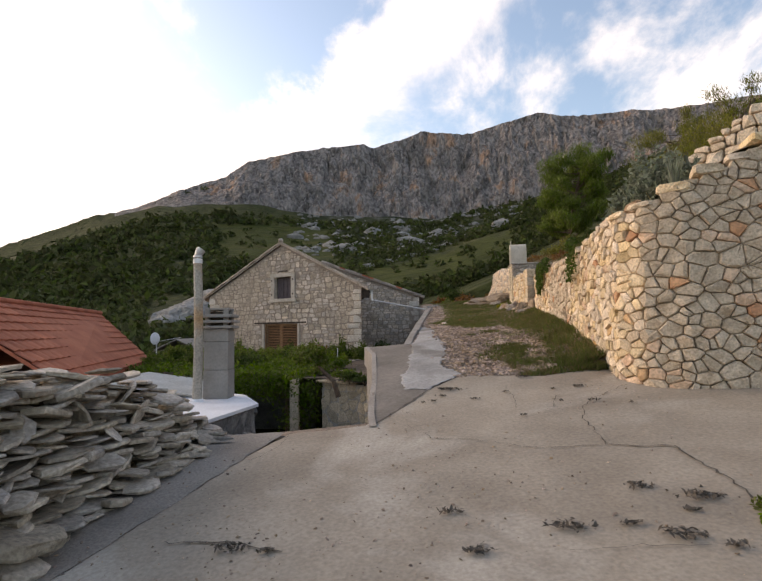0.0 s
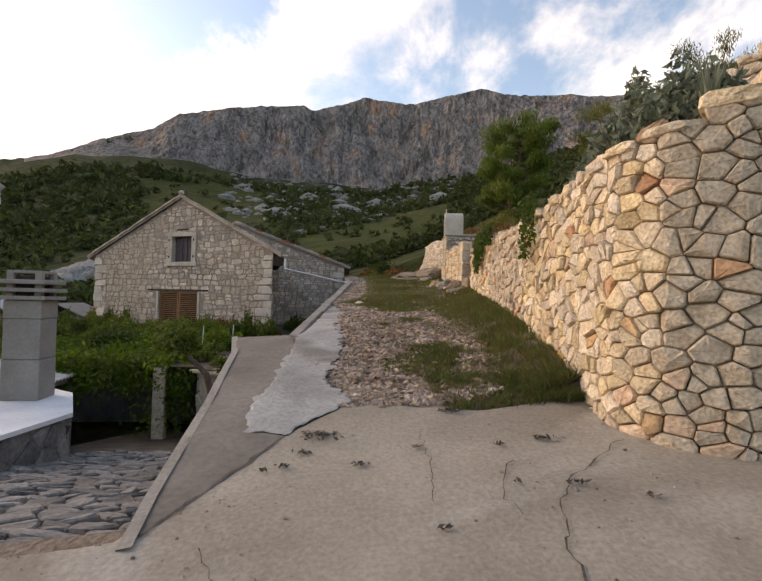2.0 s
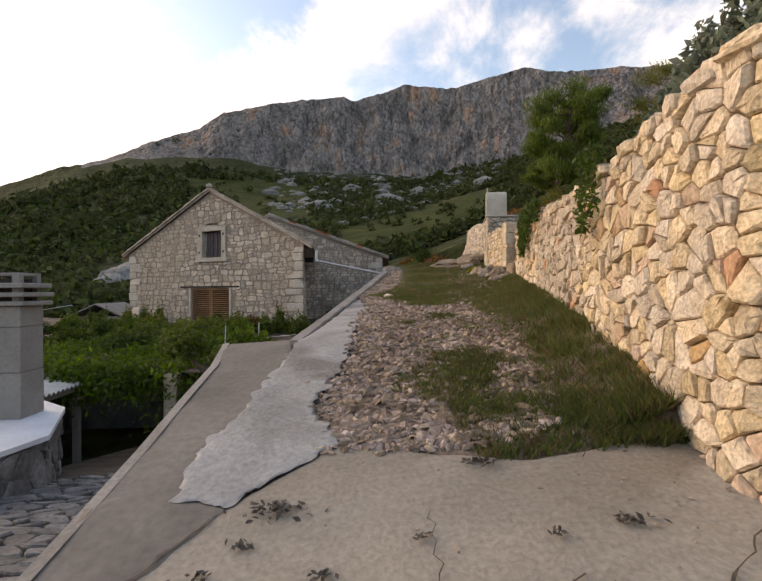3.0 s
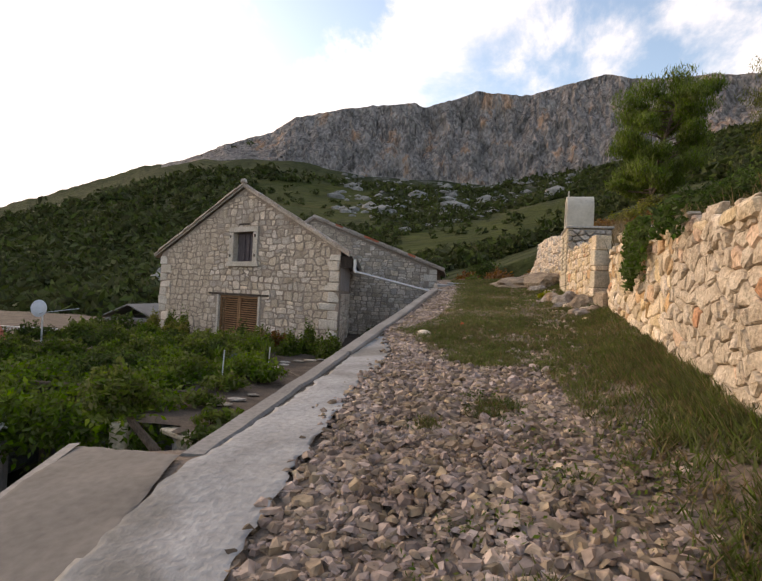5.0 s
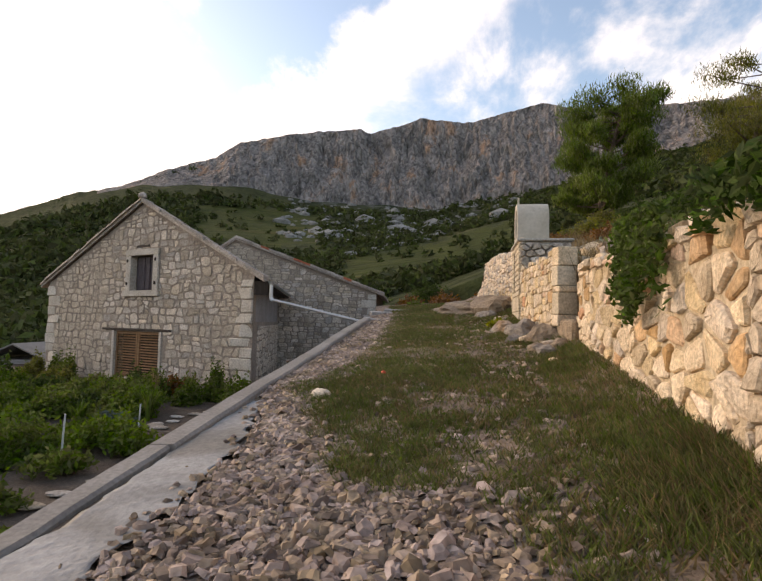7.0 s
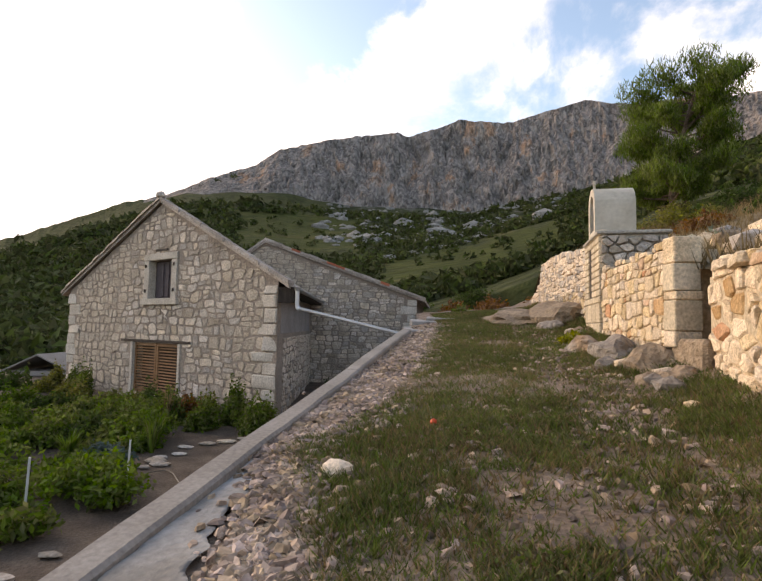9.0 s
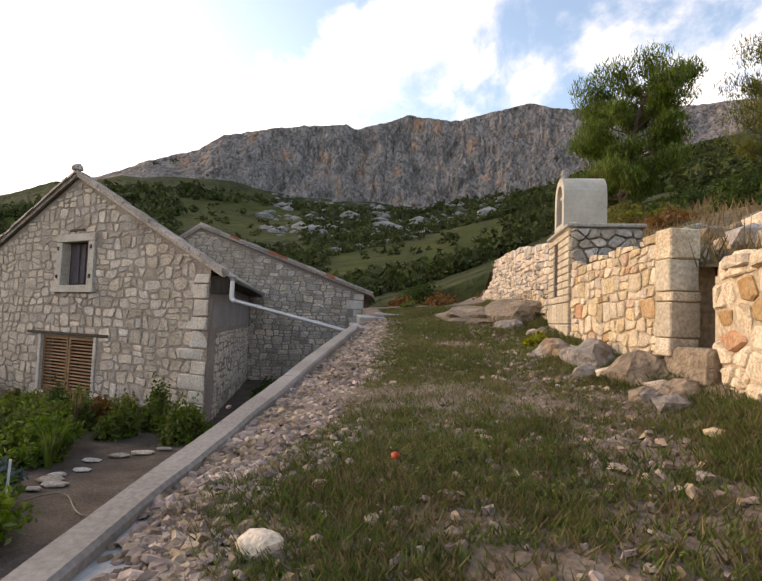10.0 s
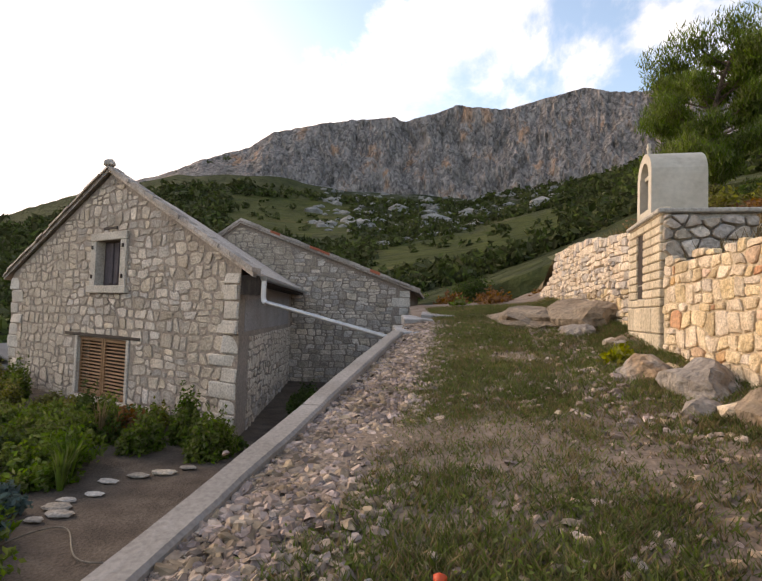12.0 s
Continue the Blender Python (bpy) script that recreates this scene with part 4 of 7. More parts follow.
# close-fitted polygonal blocks near the bend, small rubble half lost in mortar towards the pier
S_MORTAR = wl.c[9]
polys = cells(0.0, S_MORTAR, -1.05, 3.0, 0.122, 5, 1.3, 0.46, 0.22)
jig = random.Random(3)
polys = keep_below(polys, lambda s: w_top(s) + jig.uniform(-0.05, 0.07), lambda s: w_base(s) + 0.22)
lay(wall_right, polys, batter_place(wl, -0.6), 0.006, 0.040, 6, pick_warm, near=lambda s, z: abs(s - 5.0), limit=295, roundk=0.09, dome=0.3)
polys = keep_below(cells(S_MORTAR, wl.len, -0.4, 2.0, 0.165, 7, 1.5, 0.5, 0.30), lambda s: w_top(s) + jig.uniform(-0.05, 0.05), lambda s: w_base(s) + 0.22)
lay(wall_right, polys, batter_place(wl, -0.6), 0.022, 0.030, 9, pick_warm, near=lambda s, z: s, limit=120, roundk=0.12, dome=0.25)
m_face = Line([p for p in WALL if p[1] > 11.9], 1)
wall_core("mortar_face", m_face, lambda s: gz(m_face.at(s).x, m_face.at(s).y) - 0.2, lambda s: lerp(m_face.at(s).y, [p[1] for p in WALL[5:]], WTOP[5:]) - 0.16, 0.05, M_PLASTERJOINT, wall_right, front=-0.012)
# coping: flat stones on top
r5 = random.Random(8)
s = 0.1
while s < wl.len - 0.2:
    L2 = r5.uniform(0.16, 0.42)
    zt = w_top(s) - 0.1
    poly = [(s, zt), (s + L2 * 0.95, zt + r5.uniform(-0.02, 0.02)), (s + L2 * 0.93, zt + r5.uniform(0.06, 0.13)), (s + 0.02, zt + r5.uniform(0.06, 0.13))]
    vs, fs = stone_mesh(poly, batter_place(wl, -0.6), 0.004, 0.06, r5, back=0.34)
    # second row behind closes the top
    meshob("coping_stone", vs, fs, pick_warm(r5), wall_right)
    s += L2
vs, fs = [], []
for k in range(70):
    s = wl.len * k / 70
    p = wl.at(s, -0.42 + r5.uniform(-0.08, 0.08))
    a, b = rock_verts((p.x, p.y, w_top(s) - 0.05), r5.uniform(0.09, 0.16), r5.random() * 40, (1.2, 1, 0.6), 1)
    n = len(vs)
    vs += a
    fs += [tuple(i + n for i in q) for q in b]
tagged(meshob("stone_infill", vs, fs, M_WSTONE, wall_right), kind="stuff")

# upper terrace wall on the slope
ul = Line(((9.6, 5.4), (7.4, 6.3), (5.6, 7.3), (4.9, 8.3)), 1)
u_top = lambda s: lerp(s, [0, 2.4, 4.5, ul.len], [4.6, 3.9, 3.15, 2.5])
upper = tagged(wall_core("wall_upper", ul, lambda s: 1.2, lambda s: u_top(s) - 0.08, 0.5, M_JOINT, front=-0.03), "upper dry-stone terrace wall of pale limestone", "wall", kind="structure")
polys = keep_below(courses(0, ul.len, 1.3, 4.7, 0.16, 15, 1.3), u_top)
lay(upper, polys, batter_place(ul, 1.5, 0.0), 0.008, 0.06, 16, pick_warm, limit=200)

# ---- pier, passage and the wall up to the shrine ----
pier = empty("stone_pier", "square pier of large dressed limestone blocks", "pier", kind="structure", at=(0, 0, 0))
PM = pose(5.02, 16.95, 0, 0, 0, 3)
bounds = [(0.86, 1.02), (1.02, 1.33), (1.33, 1.42), (1.42, 1.70), (1.70, 1.97)]
for i, (a, b) in enumerate(bounds):
    o = 0.008 * ((i * 7) % 3 - 1)
    part("block", bevbox((0.06 + o, 0.0 - o, a + 0.003), (0.34 + o, 0.22 + o, b - 0.003), 0.011, PM), (M_WSTONE, M_CBRICK, M_WSTONE, M_CBRICK, M_WSTONE)[i], pier)
pl = Line(((5.09, 17.16), (5.21, 18.4), (5.30, 19.5)), 1)
mid = tagged(wall_core("wall_middle", pl, lambda s: 0.3, lambda s: 1.86, 0.5, M_PLASTERJOINT, front=-0.012), "mortared rubble wall of warm beige stone", "wall", kind="structure")
polys = keep_below(courses(0, pl.len, 0.45, 2.1, 0.135, 25, 1.3), lambda s: 1.93 + 0.03 * math.sin(s * 9))
lay(mid, polys, batter_place(pl, 0.5, 0.01), 0.013, 0.018, 26, pick_warm, limit=200, lean=0.05)
# end of the long wall beside the passage, half plastered
# stepped sill of the passage
part("passage_sill", bevbox((5.1, 16.5, 0.3), (6.0, 17.1, 0.95), 0.03), M_BANK, mid)
part("passage_back", bevbox((5.9, 15.6, 0.4), (6.1, 17.6, 2.0), 0.03), M_JOINT, mid)

# ---- shrine with an arched bell niche ----
shrine = empty("wayside_shrine", "small stone shrine with a rendered arched niche", "shrine", at=(5.6, 20.2, 0.8))
SI = Matrix.Translation((-5.6, -20.2, -0.8))
SM = SI @ pose(5.28, 19.55, 0, 0, 0, -10.5)
part("core", bevbox((0.03, 0.03, 0.2), (0.95, 1.35, 2.44), 0.01, SM), M_SMORTAR, shrine)
r6 = random.Random(4)
row, z = 0, 0.82
while z < 2.44:
    h = 0.10 if z > 1.12 else 0.30
    # blocks stop at the jambs of the tall niche and of the small one below it
    split = 1.76 < z + h / 2 < 2.30 or 1.56 < z + h / 2 < 1.68
    for ya, yb in (((0.0, 0.70), (0.98, 1.38)) if split else ((0.0, 1.38),)):
        y = ya
        while y < yb - 0.02:
            wv = min(r6.uniform(0.24, 0.42), yb - y)
            if yb - y - wv < 0.1:
                wv = yb - y
            part("block", bevbox((0.0, y + 0.004, z + 0.004), (0.12, y + wv - 0.004, z + h - 0.006), 0.012, SM), M_CBRICK, shrine)
            y += wv
    z += h
    row += 1
part("slot_panel", bevbox((0.025, 0.68, 1.70), (0.05, 1.00, 2.34), 0.005, SM), M_DARKWOOD_SHADE, shrine, "dark recessed niche panel")
part("slot_panel", bevbox((0.025, 0.69, 1.53), (0.05, 0.99, 1.69), 0.005, SM), M_DARKWOOD_SHADE, shrine, "small dark recessed panel")
# flank of irregular stones
fl = Line(((5.30, 19.53), (6.22, 19.36)), -1)
for poly in keep_below(cells(0.0, fl.len, 1.75, 2.44, 0.15, 35, 1.3, 0.4, 0.1), lambda s: 2.42 - 0.10 * max(0, s - 0.75)):
    vs, fs = stone_mesh(poly, lambda s, z, d: tuple(SI @ fl.at(s, d) + Vector((0, 0, z))), 0.014, 0.03, r6)
    meshob("stone", vs, fs, M_HSTONE, shrine)
part("cap_slab", bevbox((-0.03, -0.04, 2.44), (1.0, 1.4, 2.49), 0.012, SM), M_SMORTAR, shrine)


def arch_outline(w, zs, zt, n=14):
    r = w / 2
    pts = [(0, zs), (w, zs)]
    zc = zt - r
    for k in range(n + 1):
        a = math.pi * k / n
        pts.append((r + r * math.cos(a), zc + r * math.sin(a)))
    return pts


# niche body: arched prism with a deep arched recess in its front
bm = bmesh.new()
W0, Z0, Z1 = 0.62, 2.49, 3.30
oy, ox, dep = 0.42, 0.02, 0.60
outer = arch_outline(W0, Z0, Z1)
inner = [(0.12 + u * (W0 - 0.24) / W0, Z0 + 0.10 + (v - Z0) * 0.74) for u, v in outer]
fo = [bm.verts.new(SM @ Vector((ox, oy + u, v))) for u, v in outer]
fi = [bm.verts.new(SM @ Vector((ox, oy + u, v))) for u, v in inner]
ri = [bm.verts.new(SM @ Vector((ox + 0.14, oy + u, v))) for u, v in inner]
bo = [bm.verts.new(SM @ Vector((ox + dep, oy + u, v))) for u, v in outer]
n = len(outer)
for i in range(n):
    j = (i + 1) % n
    bm.faces.new((fo[i], fo[j], fi[j], fi[i]))
    bm.faces.new((fi[i], fi[j], ri[j], ri[i]))
    bm.faces.new((fo[j], fo[i], bo[i], bo[j]))
bm.faces.new(ri)
bm.faces.new(list(reversed(bo)))
niche = part("niche", bm, M_CHAPEL, shrine, "smooth cream-rendered arched niche")
part("niche_back", bevbox((ox + 0.10, oy + 0.15, Z0 + 0.11), (ox + 0.13, oy + W0 - 0.15, Z1 - 0.24), 0.005, SM), M_DARKWOOD_SHADE, niche, "dark glass behind the niche opening")
part("glazing_bar", bevbox((ox + 0.05, oy + 0.13, Z1 - 0.30), (ox + 0.08, oy + W0 - 0.13, Z1 - 0.25), 0.005, SM), M_CHAPEL, niche)
part("glazing_bar", bevbox((ox + 0.05, oy + 0.29, Z0 + 0.11), (ox + 0.08, oy + 0.33, Z1 - 0.27), 0.005, SM), M_CHAPEL, niche)
cx0 = oy + W0 / 2
bm = bevbox((0.05, cx0 - 0.018, 3.29), (0.085, cx0 + 0.018, 3.44), 0.005, SM)
bevbox((0.05, cx0 - 0.05, 3.37), (0.085, cx0 + 0.05, 3.40), 0.005, SM, bm)
part("cross", bm, M_CHAPEL, shrine, "small cream stone cross")

# wall that runs on beyond the shrine
fw = Line(((5.75, 21.2), (6.15, 25.0), (6.65, 29.7)), 1)
fwt = lambda s: lerp(s, [0, 3.0, 5.6, 6.2, fw.len], [2.5, 2.82, 2.85, 2.35, 1.9])
farw = tagged(wall_core("wall_far", fw, lambda s: 0.7, lambda s: fwt(s) - 0.08, 0.6, M_PLASTERJOINT, front=-0.02), "rough rubble wall with plaster remains", "wall", kind="structure")
polys = keep_below(courses(0, fw.len, 1.0, 2.95, 0.135, 45, 1.6), fwt, lambda s: 1.05)
lay(farw, polys, batter_place(fw, 1.0, 0.0), 0.008, 0.045, 46, lambda r: M_WSTONE if r.random() > 0.3 else M_HSTONE, limit=260)

# ---- rocks at the foot of the right-hand walls ----
def boulder(c, r, seed, sq, material, label, sub=3):
    vs, fs = rock_verts((0, 0, 0), r, seed, sq, sub)
    ob = meshob("boulder", vs, fs, material)
    ob.location = c
    return tagged(ob, label, "rock")


for c, r, sd, sq, m, lb in (
        ((4.98, 18.15, 0.66), 0.36, 3.1, (0.75, 1.1, 0.85), M_ROCK, "grey weathered boulder at the foot of the wall"),
        ((4.85, 18.95, 0.74), 0.26, 8.2, (0.9, 1.2, 0.7), M_ROCK, "smaller grey boulder beside the yellow plant"),
        ((5.0, 17.3, 0.52), 0.34, 5.7, (0.9, 1.2, 1.0), M_BANK, "ochre rock bank under the stone pier"),
        ((4.95, 16.65, 0.42), 0.30, 9.9, (0.8, 1.1, 1.0), M_BANK, "crumbling ochre rock below the passage"),
        ((5.02, 16.2, 0.36), 0.24, 12.3, (0.8, 1.0, 1.0), M_BANK, "broken ochre rock at the wall's end"),
        ((5.2, 21.9, 1.0), 0.34, 2.2, (0.9, 1.4, 0.6), M_ROCK, "low grey rock beside the track"),
        ((5.0, 24.2, 1.20), 0.9, 7.7, (0.9, 1.9, 0.28), M_BANK, "smooth pale bedrock sloping onto the track"),
        ((5.6, 23.0, 1.25), 0.7, 4.4, (0.8, 1.8, 0.5), M_BANK, "pale bedrock at the foot of the far wall")):
    boulder(c, r, sd, sq, m, lb)
r7 = random.Random(21)
for k in range(26):
    y = r7.uniform(15.6, 20.6)
    x = wall_x(y) - r7.uniform(0.02, 0.55)
    boulder((x, y, gz(x, y) + 0.05), r7.uniform(0.05, 0.13), r7.random() * 30, (1.2, 1, 0.7), r7.choice((M_WSTONE, M_ROCK, M_BANK)), "loose stone lying at the wall's foot", 1)
for p in ((2.04, 14.80, 0.17, 0.085, M_WSTONE), (1.58, 14.45, 0.02, 0.09, M_OSTONE), (1.48, 15.95, 0.16, 0.10, M_OSTONE), (1.40, 15.75, 0.12, 0.08, M_WSTONE), (1.5, 15.6, 0.12, 0.07, M_WSTONE), (1.62, 16.0, 0.17, 0.07, M_WSTONE)):
    boulder(p[:3], p[3], p[0] * 7, (1.2, 1, 0.75), p[4], "loose limestone lying on the track", 2)
tm = meshob("tomato", *rock_verts((0, 0, 0), 0.027, 1, (1, 1, 0.85), 2), M_RED, smooth=True)
tm.location = (2.65, 15.71, gz(2.65, 15.71) + 0.035)
tagged(tm, "small red tomato lying in the grass", "tomato")

# ---- house ----
HR, HL = Vector((-0.45, 23.3, 0)), Vector((-8.8, 28.65, 0))
HU = (HL - HR).normalized()
HN = Vector((HU.y, -HU.x, 0)) if (HU.x * 0 + HU.y) < 0 else Vector((-HU.y, HU.x, 0))
if HN.y > 0:
    HN = -HN
HW, UR, ZE, ZR = (HL - HR).length, 4.70, 2.02, 4.35


SD = Vector((-0.084, 0.9965, 0))


def roofline(u):
    return ZE + (ZR - ZE) * (u / UR if u < UR else (HW - u) / (HW - UR))


def hp(u, z, d):
    p = HR + HU * u + (HN * d if d > 0 else SD * -d)
    return (p.x, p.y, z)


house = empty("house", "old stone house with gable, shutters and mortared rubble walls", "house", at=(0, 0, 0))
OPEN = ((4.10, 5.18, 1.68, 2.74), (3.72, 5.90, -0.95, 0.44))
us = sorted({0, UR, HW, *[o[i] for o in OPEN for i in (0, 1)], 2, 8})
core_v, core_f = [], []
for a, b in zip(us, us[1:]):
    mid_u = (a + b) / 2
    spans, z = [], -2.2
    for o in sorted(OPEN, key=lambda o: o[2]):
        if o[0] <= mid_u <= o[1]:
            spans.append((z, o[2]))
            z = o[3]
    spans.append((z, None))
    for z0, z1 in spans:
        ta, tb = (z1, z1) if z1 is not None else (roofline(a), roofline(b))
        k = len(core_v)
        for d in (0, -0.5):
            core_v += [hp(a, z0, d), hp(b, z0, d), hp(b, tb, d), hp(a, ta, d)]
        core_f += [(k, k + 1, k + 2, k + 3), (k + 7, k + 6, k + 5, k + 4)] + [(k + i, k + 4 + i, k + 4 + (i + 1) % 4, k + (i + 1) % 4) for i in range(4)]
bmw = bmesh.new()
cvs = [bmw.verts.new(v) for v in core_v]
for f in core_f:
    bmw.faces.new([cvs[i] for i in f])
bmesh.ops.remove_doubles(bmw, verts=bmw.verts, dist=0.001)
gable = part("wall", bmw, M_HMORTAR, house, "gable wall of rubble stone set in thick brown-grey mortar")


def open_cut(p, rects):
    """Keep the part of an outline outside the openings."""
    for a0, a1, z0, z1 in rects:
        cx, cz = sum(q[0] for q in p) / len(p), sum(q[1] for q in p) / len(p)
        if all(q[0] < a0 or q[0] > a1 or q[1] < z0 or q[1] > z1 for q in p) and not (a0 < cx < a1 and z0 < cz < z1):
            continue
        if a0 < cx < a1 and z0 < cz < z1:
            return None
        ax, val, sg = max(((0, a0, -1), (0, a1, 1), (1, z0, -1), (1, z1, 1)), key=lambda t: t[2] * ((cx, cz)[t[0]] - t[1]))
        out = []
        for q, w in zip(p, p[1:] + p[:1]):
            dq, dw = (q[ax] - val) * sg, (w[ax] - val) * sg
            if dq >= 0:
                out.append(q)
            if dq * dw < 0:
                f = dq / (dq - dw)
                out.append((q[0] + (w[0] - q[0]) * f, q[1] + (w[1] - q[1]) * f))
        p = out
        if len(p) < 3:
            return None
    return p


FR = ((3.84, 5.42, 1.50, 2.90), (3.60, 6.02, -1.12, 0.50))
polys = courses(0.42, HW - 0.42, -1.7, 4.4, 0.222, 55, 1.45)
polys = [q for q in (open_cut(p, FR) for p in keep_below(polys, lambda u: roofline(u) - 0.12)) if q]
lay(gable, polys, hp, 0.034, 0.014, 56, lambda r: M_HSTONE, near=lambda s, z: abs(s - 4.0) + 0.3 * abs(z - 1), limit=295, dome=0.1, roundk=0.2, lean=0.03)
# quoins
for side0 in (0, 1):
    z, k = -1.7, 0
    while z < ZE - 0.15:
        h = rng.uniform(0.24, 0.40)
        h = min(h, ZE - 0.1 - z)
        wq = 0.78 if k % 2 == side0 else 0.44
        lo3, hi = (0.0, wq) if side0 == 0 else (HW - wq, HW)
        vs, fs = stone_mesh([(lo3, z + 0.01), (hi, z + 0.01), (hi, z + h - 0.01), (lo3, z + h - 0.01)], hp, 0.008, 0.028, rng, roundk=0.06, dome=0.1)
        meshob("quoin", vs, fs, M_QUOIN, gable)
        z += h
        k += 1
# gable window: dressed surround, dark board behind


def hbox(u0, u1, z0, z1, d0, d1, bev=0.012, bm=None):
    B = Matrix.Translation(HR) @ Matrix(((HU.x, HN.x, 0, 0), (HU.y, HN.y, 0, 0), (0, 0, 1, 0), (0, 0, 0, 1)))
    return bevbox((u0, d0, z0), (u1, d1, z1), bev, B, bm)


win = part("window", hbox(4.12, 5.16, 1.70, 2.72, -0.20, -0.17, 0.004), M_CURTAIN, house, "small gable window boarded dark inside")
part("jamb", hbox(3.86, 4.10, 1.66, 2.74, -0.18, 0.055), M_QUOIN, win)
part("jamb", hbox(5.18, 5.42, 1.66, 2.74, -0.18, 0.055), M_QUOIN, win)
part("lintel", hbox(3.84, 5.44, 2.745, 2.93, -0.18, 0.06), M_QUOIN, win)
part("window_sill", hbox(3.76, 5.48, 1.50, 1.675, -0.18, 0.10), M_QUOIN, win)
# no hollow here: a near-black bar carries the slot's shade as colour
part("slot", hbox(4.35, 4.95, 2.99, 3.06, -0.1, 0.025), M_DARKWOOD_SHADE, gable, "dark slot above the gable window")
for u in (4.5, 4.75):
    part("fold", hbox(u, u + 0.16, 1.72, 2.70, -0.17, -0.14, 0.02), M_CURTAIN, win)
for u, z in ((3.95, 1.85), (3.95, 2.55), (5.3, 1.85), (5.3, 2.55)):
    part("hinge_pin", hbox(u, u + 0.05, z, z + 0.09, 0.05, 0.085, 0.004), M_DARKWOOD_SHADE, win)
# lower opening: timber lintel, two louvred shutters, stone sill
part("timber_lintel", hbox(3.15, 6.55, 0.46, 0.53, -0.3, 0.035, 0.008), M_DARKWOOD_SHADE, gable, "weathered thin timber lintel")
part("jamb", hbox(5.905, 6.02, -0.95, 0.455, -0.28, 0.03), M_QUOIN, gable)
part("jamb", hbox(3.60, 3.715, -0.95, 0.455, -0.28, 0.03), M_QUOIN, gable)
part("stone_sill", hbox(3.5, 6.0, -1.12, -0.955, -0.3, 0.09), M_QUOIN, gable)
for u0 in (3.73, 4.82):
    shut = part("shutter", hbox(u0, u0 + 1.07, -0.94, -0.86, -0.10, -0.05, 0.006, hbox(u0, u0 + 1.07, 0.35, 0.44, -0.10, -0.05, 0.006, hbox(u0, u0 + 0.08, -0.86, 0.35, -0.10, -0.05, 0.006, hbox(u0 + 0.99, u0 + 1.07, -0.86, 0.35, -0.10, -0.05, 0.006)))), M_WOOD, house, "closed brown louvred wooden shutter")
    B = Matrix.Translation(HR) @ Matrix(((HU.x, HN.x, 0, 0), (HU.y, HN.y, 0, 0), (0, 0, 1, 0), (0, 0, 0, 1)))
    for k in range(15):
        z = -0.82 + k * 0.08
        part("slat", bevbox((u0 + 0.07, -0.022, -0.006), (u0 + 1.0, 0.030, 0.006), 0.002, B @ Matrix.Translation((0, -0.075, z)) @ pose(0, 0, 0, -38)), M_WOOD, shut)
# dark sheet added behind the shutters, painted as the room's shade
part("room_dark", hbox(3.72, 5.9, -0.95, 0.44, -0.34, -0.30, 0.004), M_DARKWOOD_SHADE, house)
# side wall towards the annex
SB = Vector((-1.1, 30.95, 0))
sl = Line(((HR.x + SD.x * 0.5, HR.y + SD.y * 0.5), (SB.x, SB.y)), -1)
sidew = wall_core("wall", sl, lambda s: -2.0, lambda s: 2.02, 0.5, M_HMORTAR, house, front=0.0)
tagged(sidew, "side wall, half rendered grey")
polys = keep_below(courses(0.4, sl.len, -1.6, 0.75, 0.2, 65, 1.4), lambda s: 0.7)
lay(sidew, polys, lambda s, z, d: (*sl.at(s, d)[:2], z), 0.03, 0.018, 66, lambda r: M_HSTONE, limit=120)
part("render_panel", bevbox((0, 0, 0), (0.02, 6.6, 1.1), 0.004, Matrix.Translation((HR.x - 0.05, HR.y + 0.45, 0.8)) @ pose(0, 0, 0, 0, 0, 4.85)), M_RENDER, sidew, "smooth grey rendered band")
# other walls close the house
BL = Vector((-9.3, 31.0, 0))
for a, b in ((HL + SD * 0.5, BL), (BL, SB)):
    wall_core("wall", Line(((a.x, a.y), (b.x, b.y)), 1), lambda s: -2.2, lambda s: 2.02, 0.4, M_HMORTAR, house)
# roof: two thick slopes, verge stones along the gable
RF, RB = HR + HU * UR, Vector((-4.95, 31.0, 0))


def slope(name, a, b, c, d, th, material, parent, label=""):
    """A roof slope between eave a-b and ridge d-c, th thick."""
    q = [Vector(p) for p in (a, b, c, d)]
    vs = [tuple(p) for p in q] + [tuple(p - Vector((0, 0, th))) for p in q]
    fs = [(0, 1, 2, 3), (7, 6, 5, 4)] + [(i, 4 + i, 4 + (i + 1) % 4, (i + 1) % 4) for i in range(4)]
    return meshob(name, vs, fs, material, parent, label)


def upz(v, z):
    return Vector((v.x, v.y, z))


ov = HN * 0.10
sr = (ZR - ZE) / UR
er = HR - HU * 0.42 + ov
slope("roof", upz(er, ZE - sr * 0.42 + 0.12), upz(SB + Vector((0.36, 0, 0)), ZE - sr * 0.42 + 0.12), upz(RB, ZR + 0.12), upz(RF + ov, ZR + 0.12), 0.11, M_ROOFSLAB, house, "mortared stone tile roof")
sl2 = (ZR - ZE) / (HW - UR)
ell = HL + HU * 0.38 + ov
slope("roof", upz(BL + Vector((-0.3, 0, 0)), ZE - sl2 * 0.38 + 0.12), upz(ell, ZE - sl2 * 0.38 + 0.12), upz(RF + ov, ZR + 0.12), upz(RB, ZR + 0.12), 0.11, M_ROOFSLAB, house, "mortared stone tile roof")
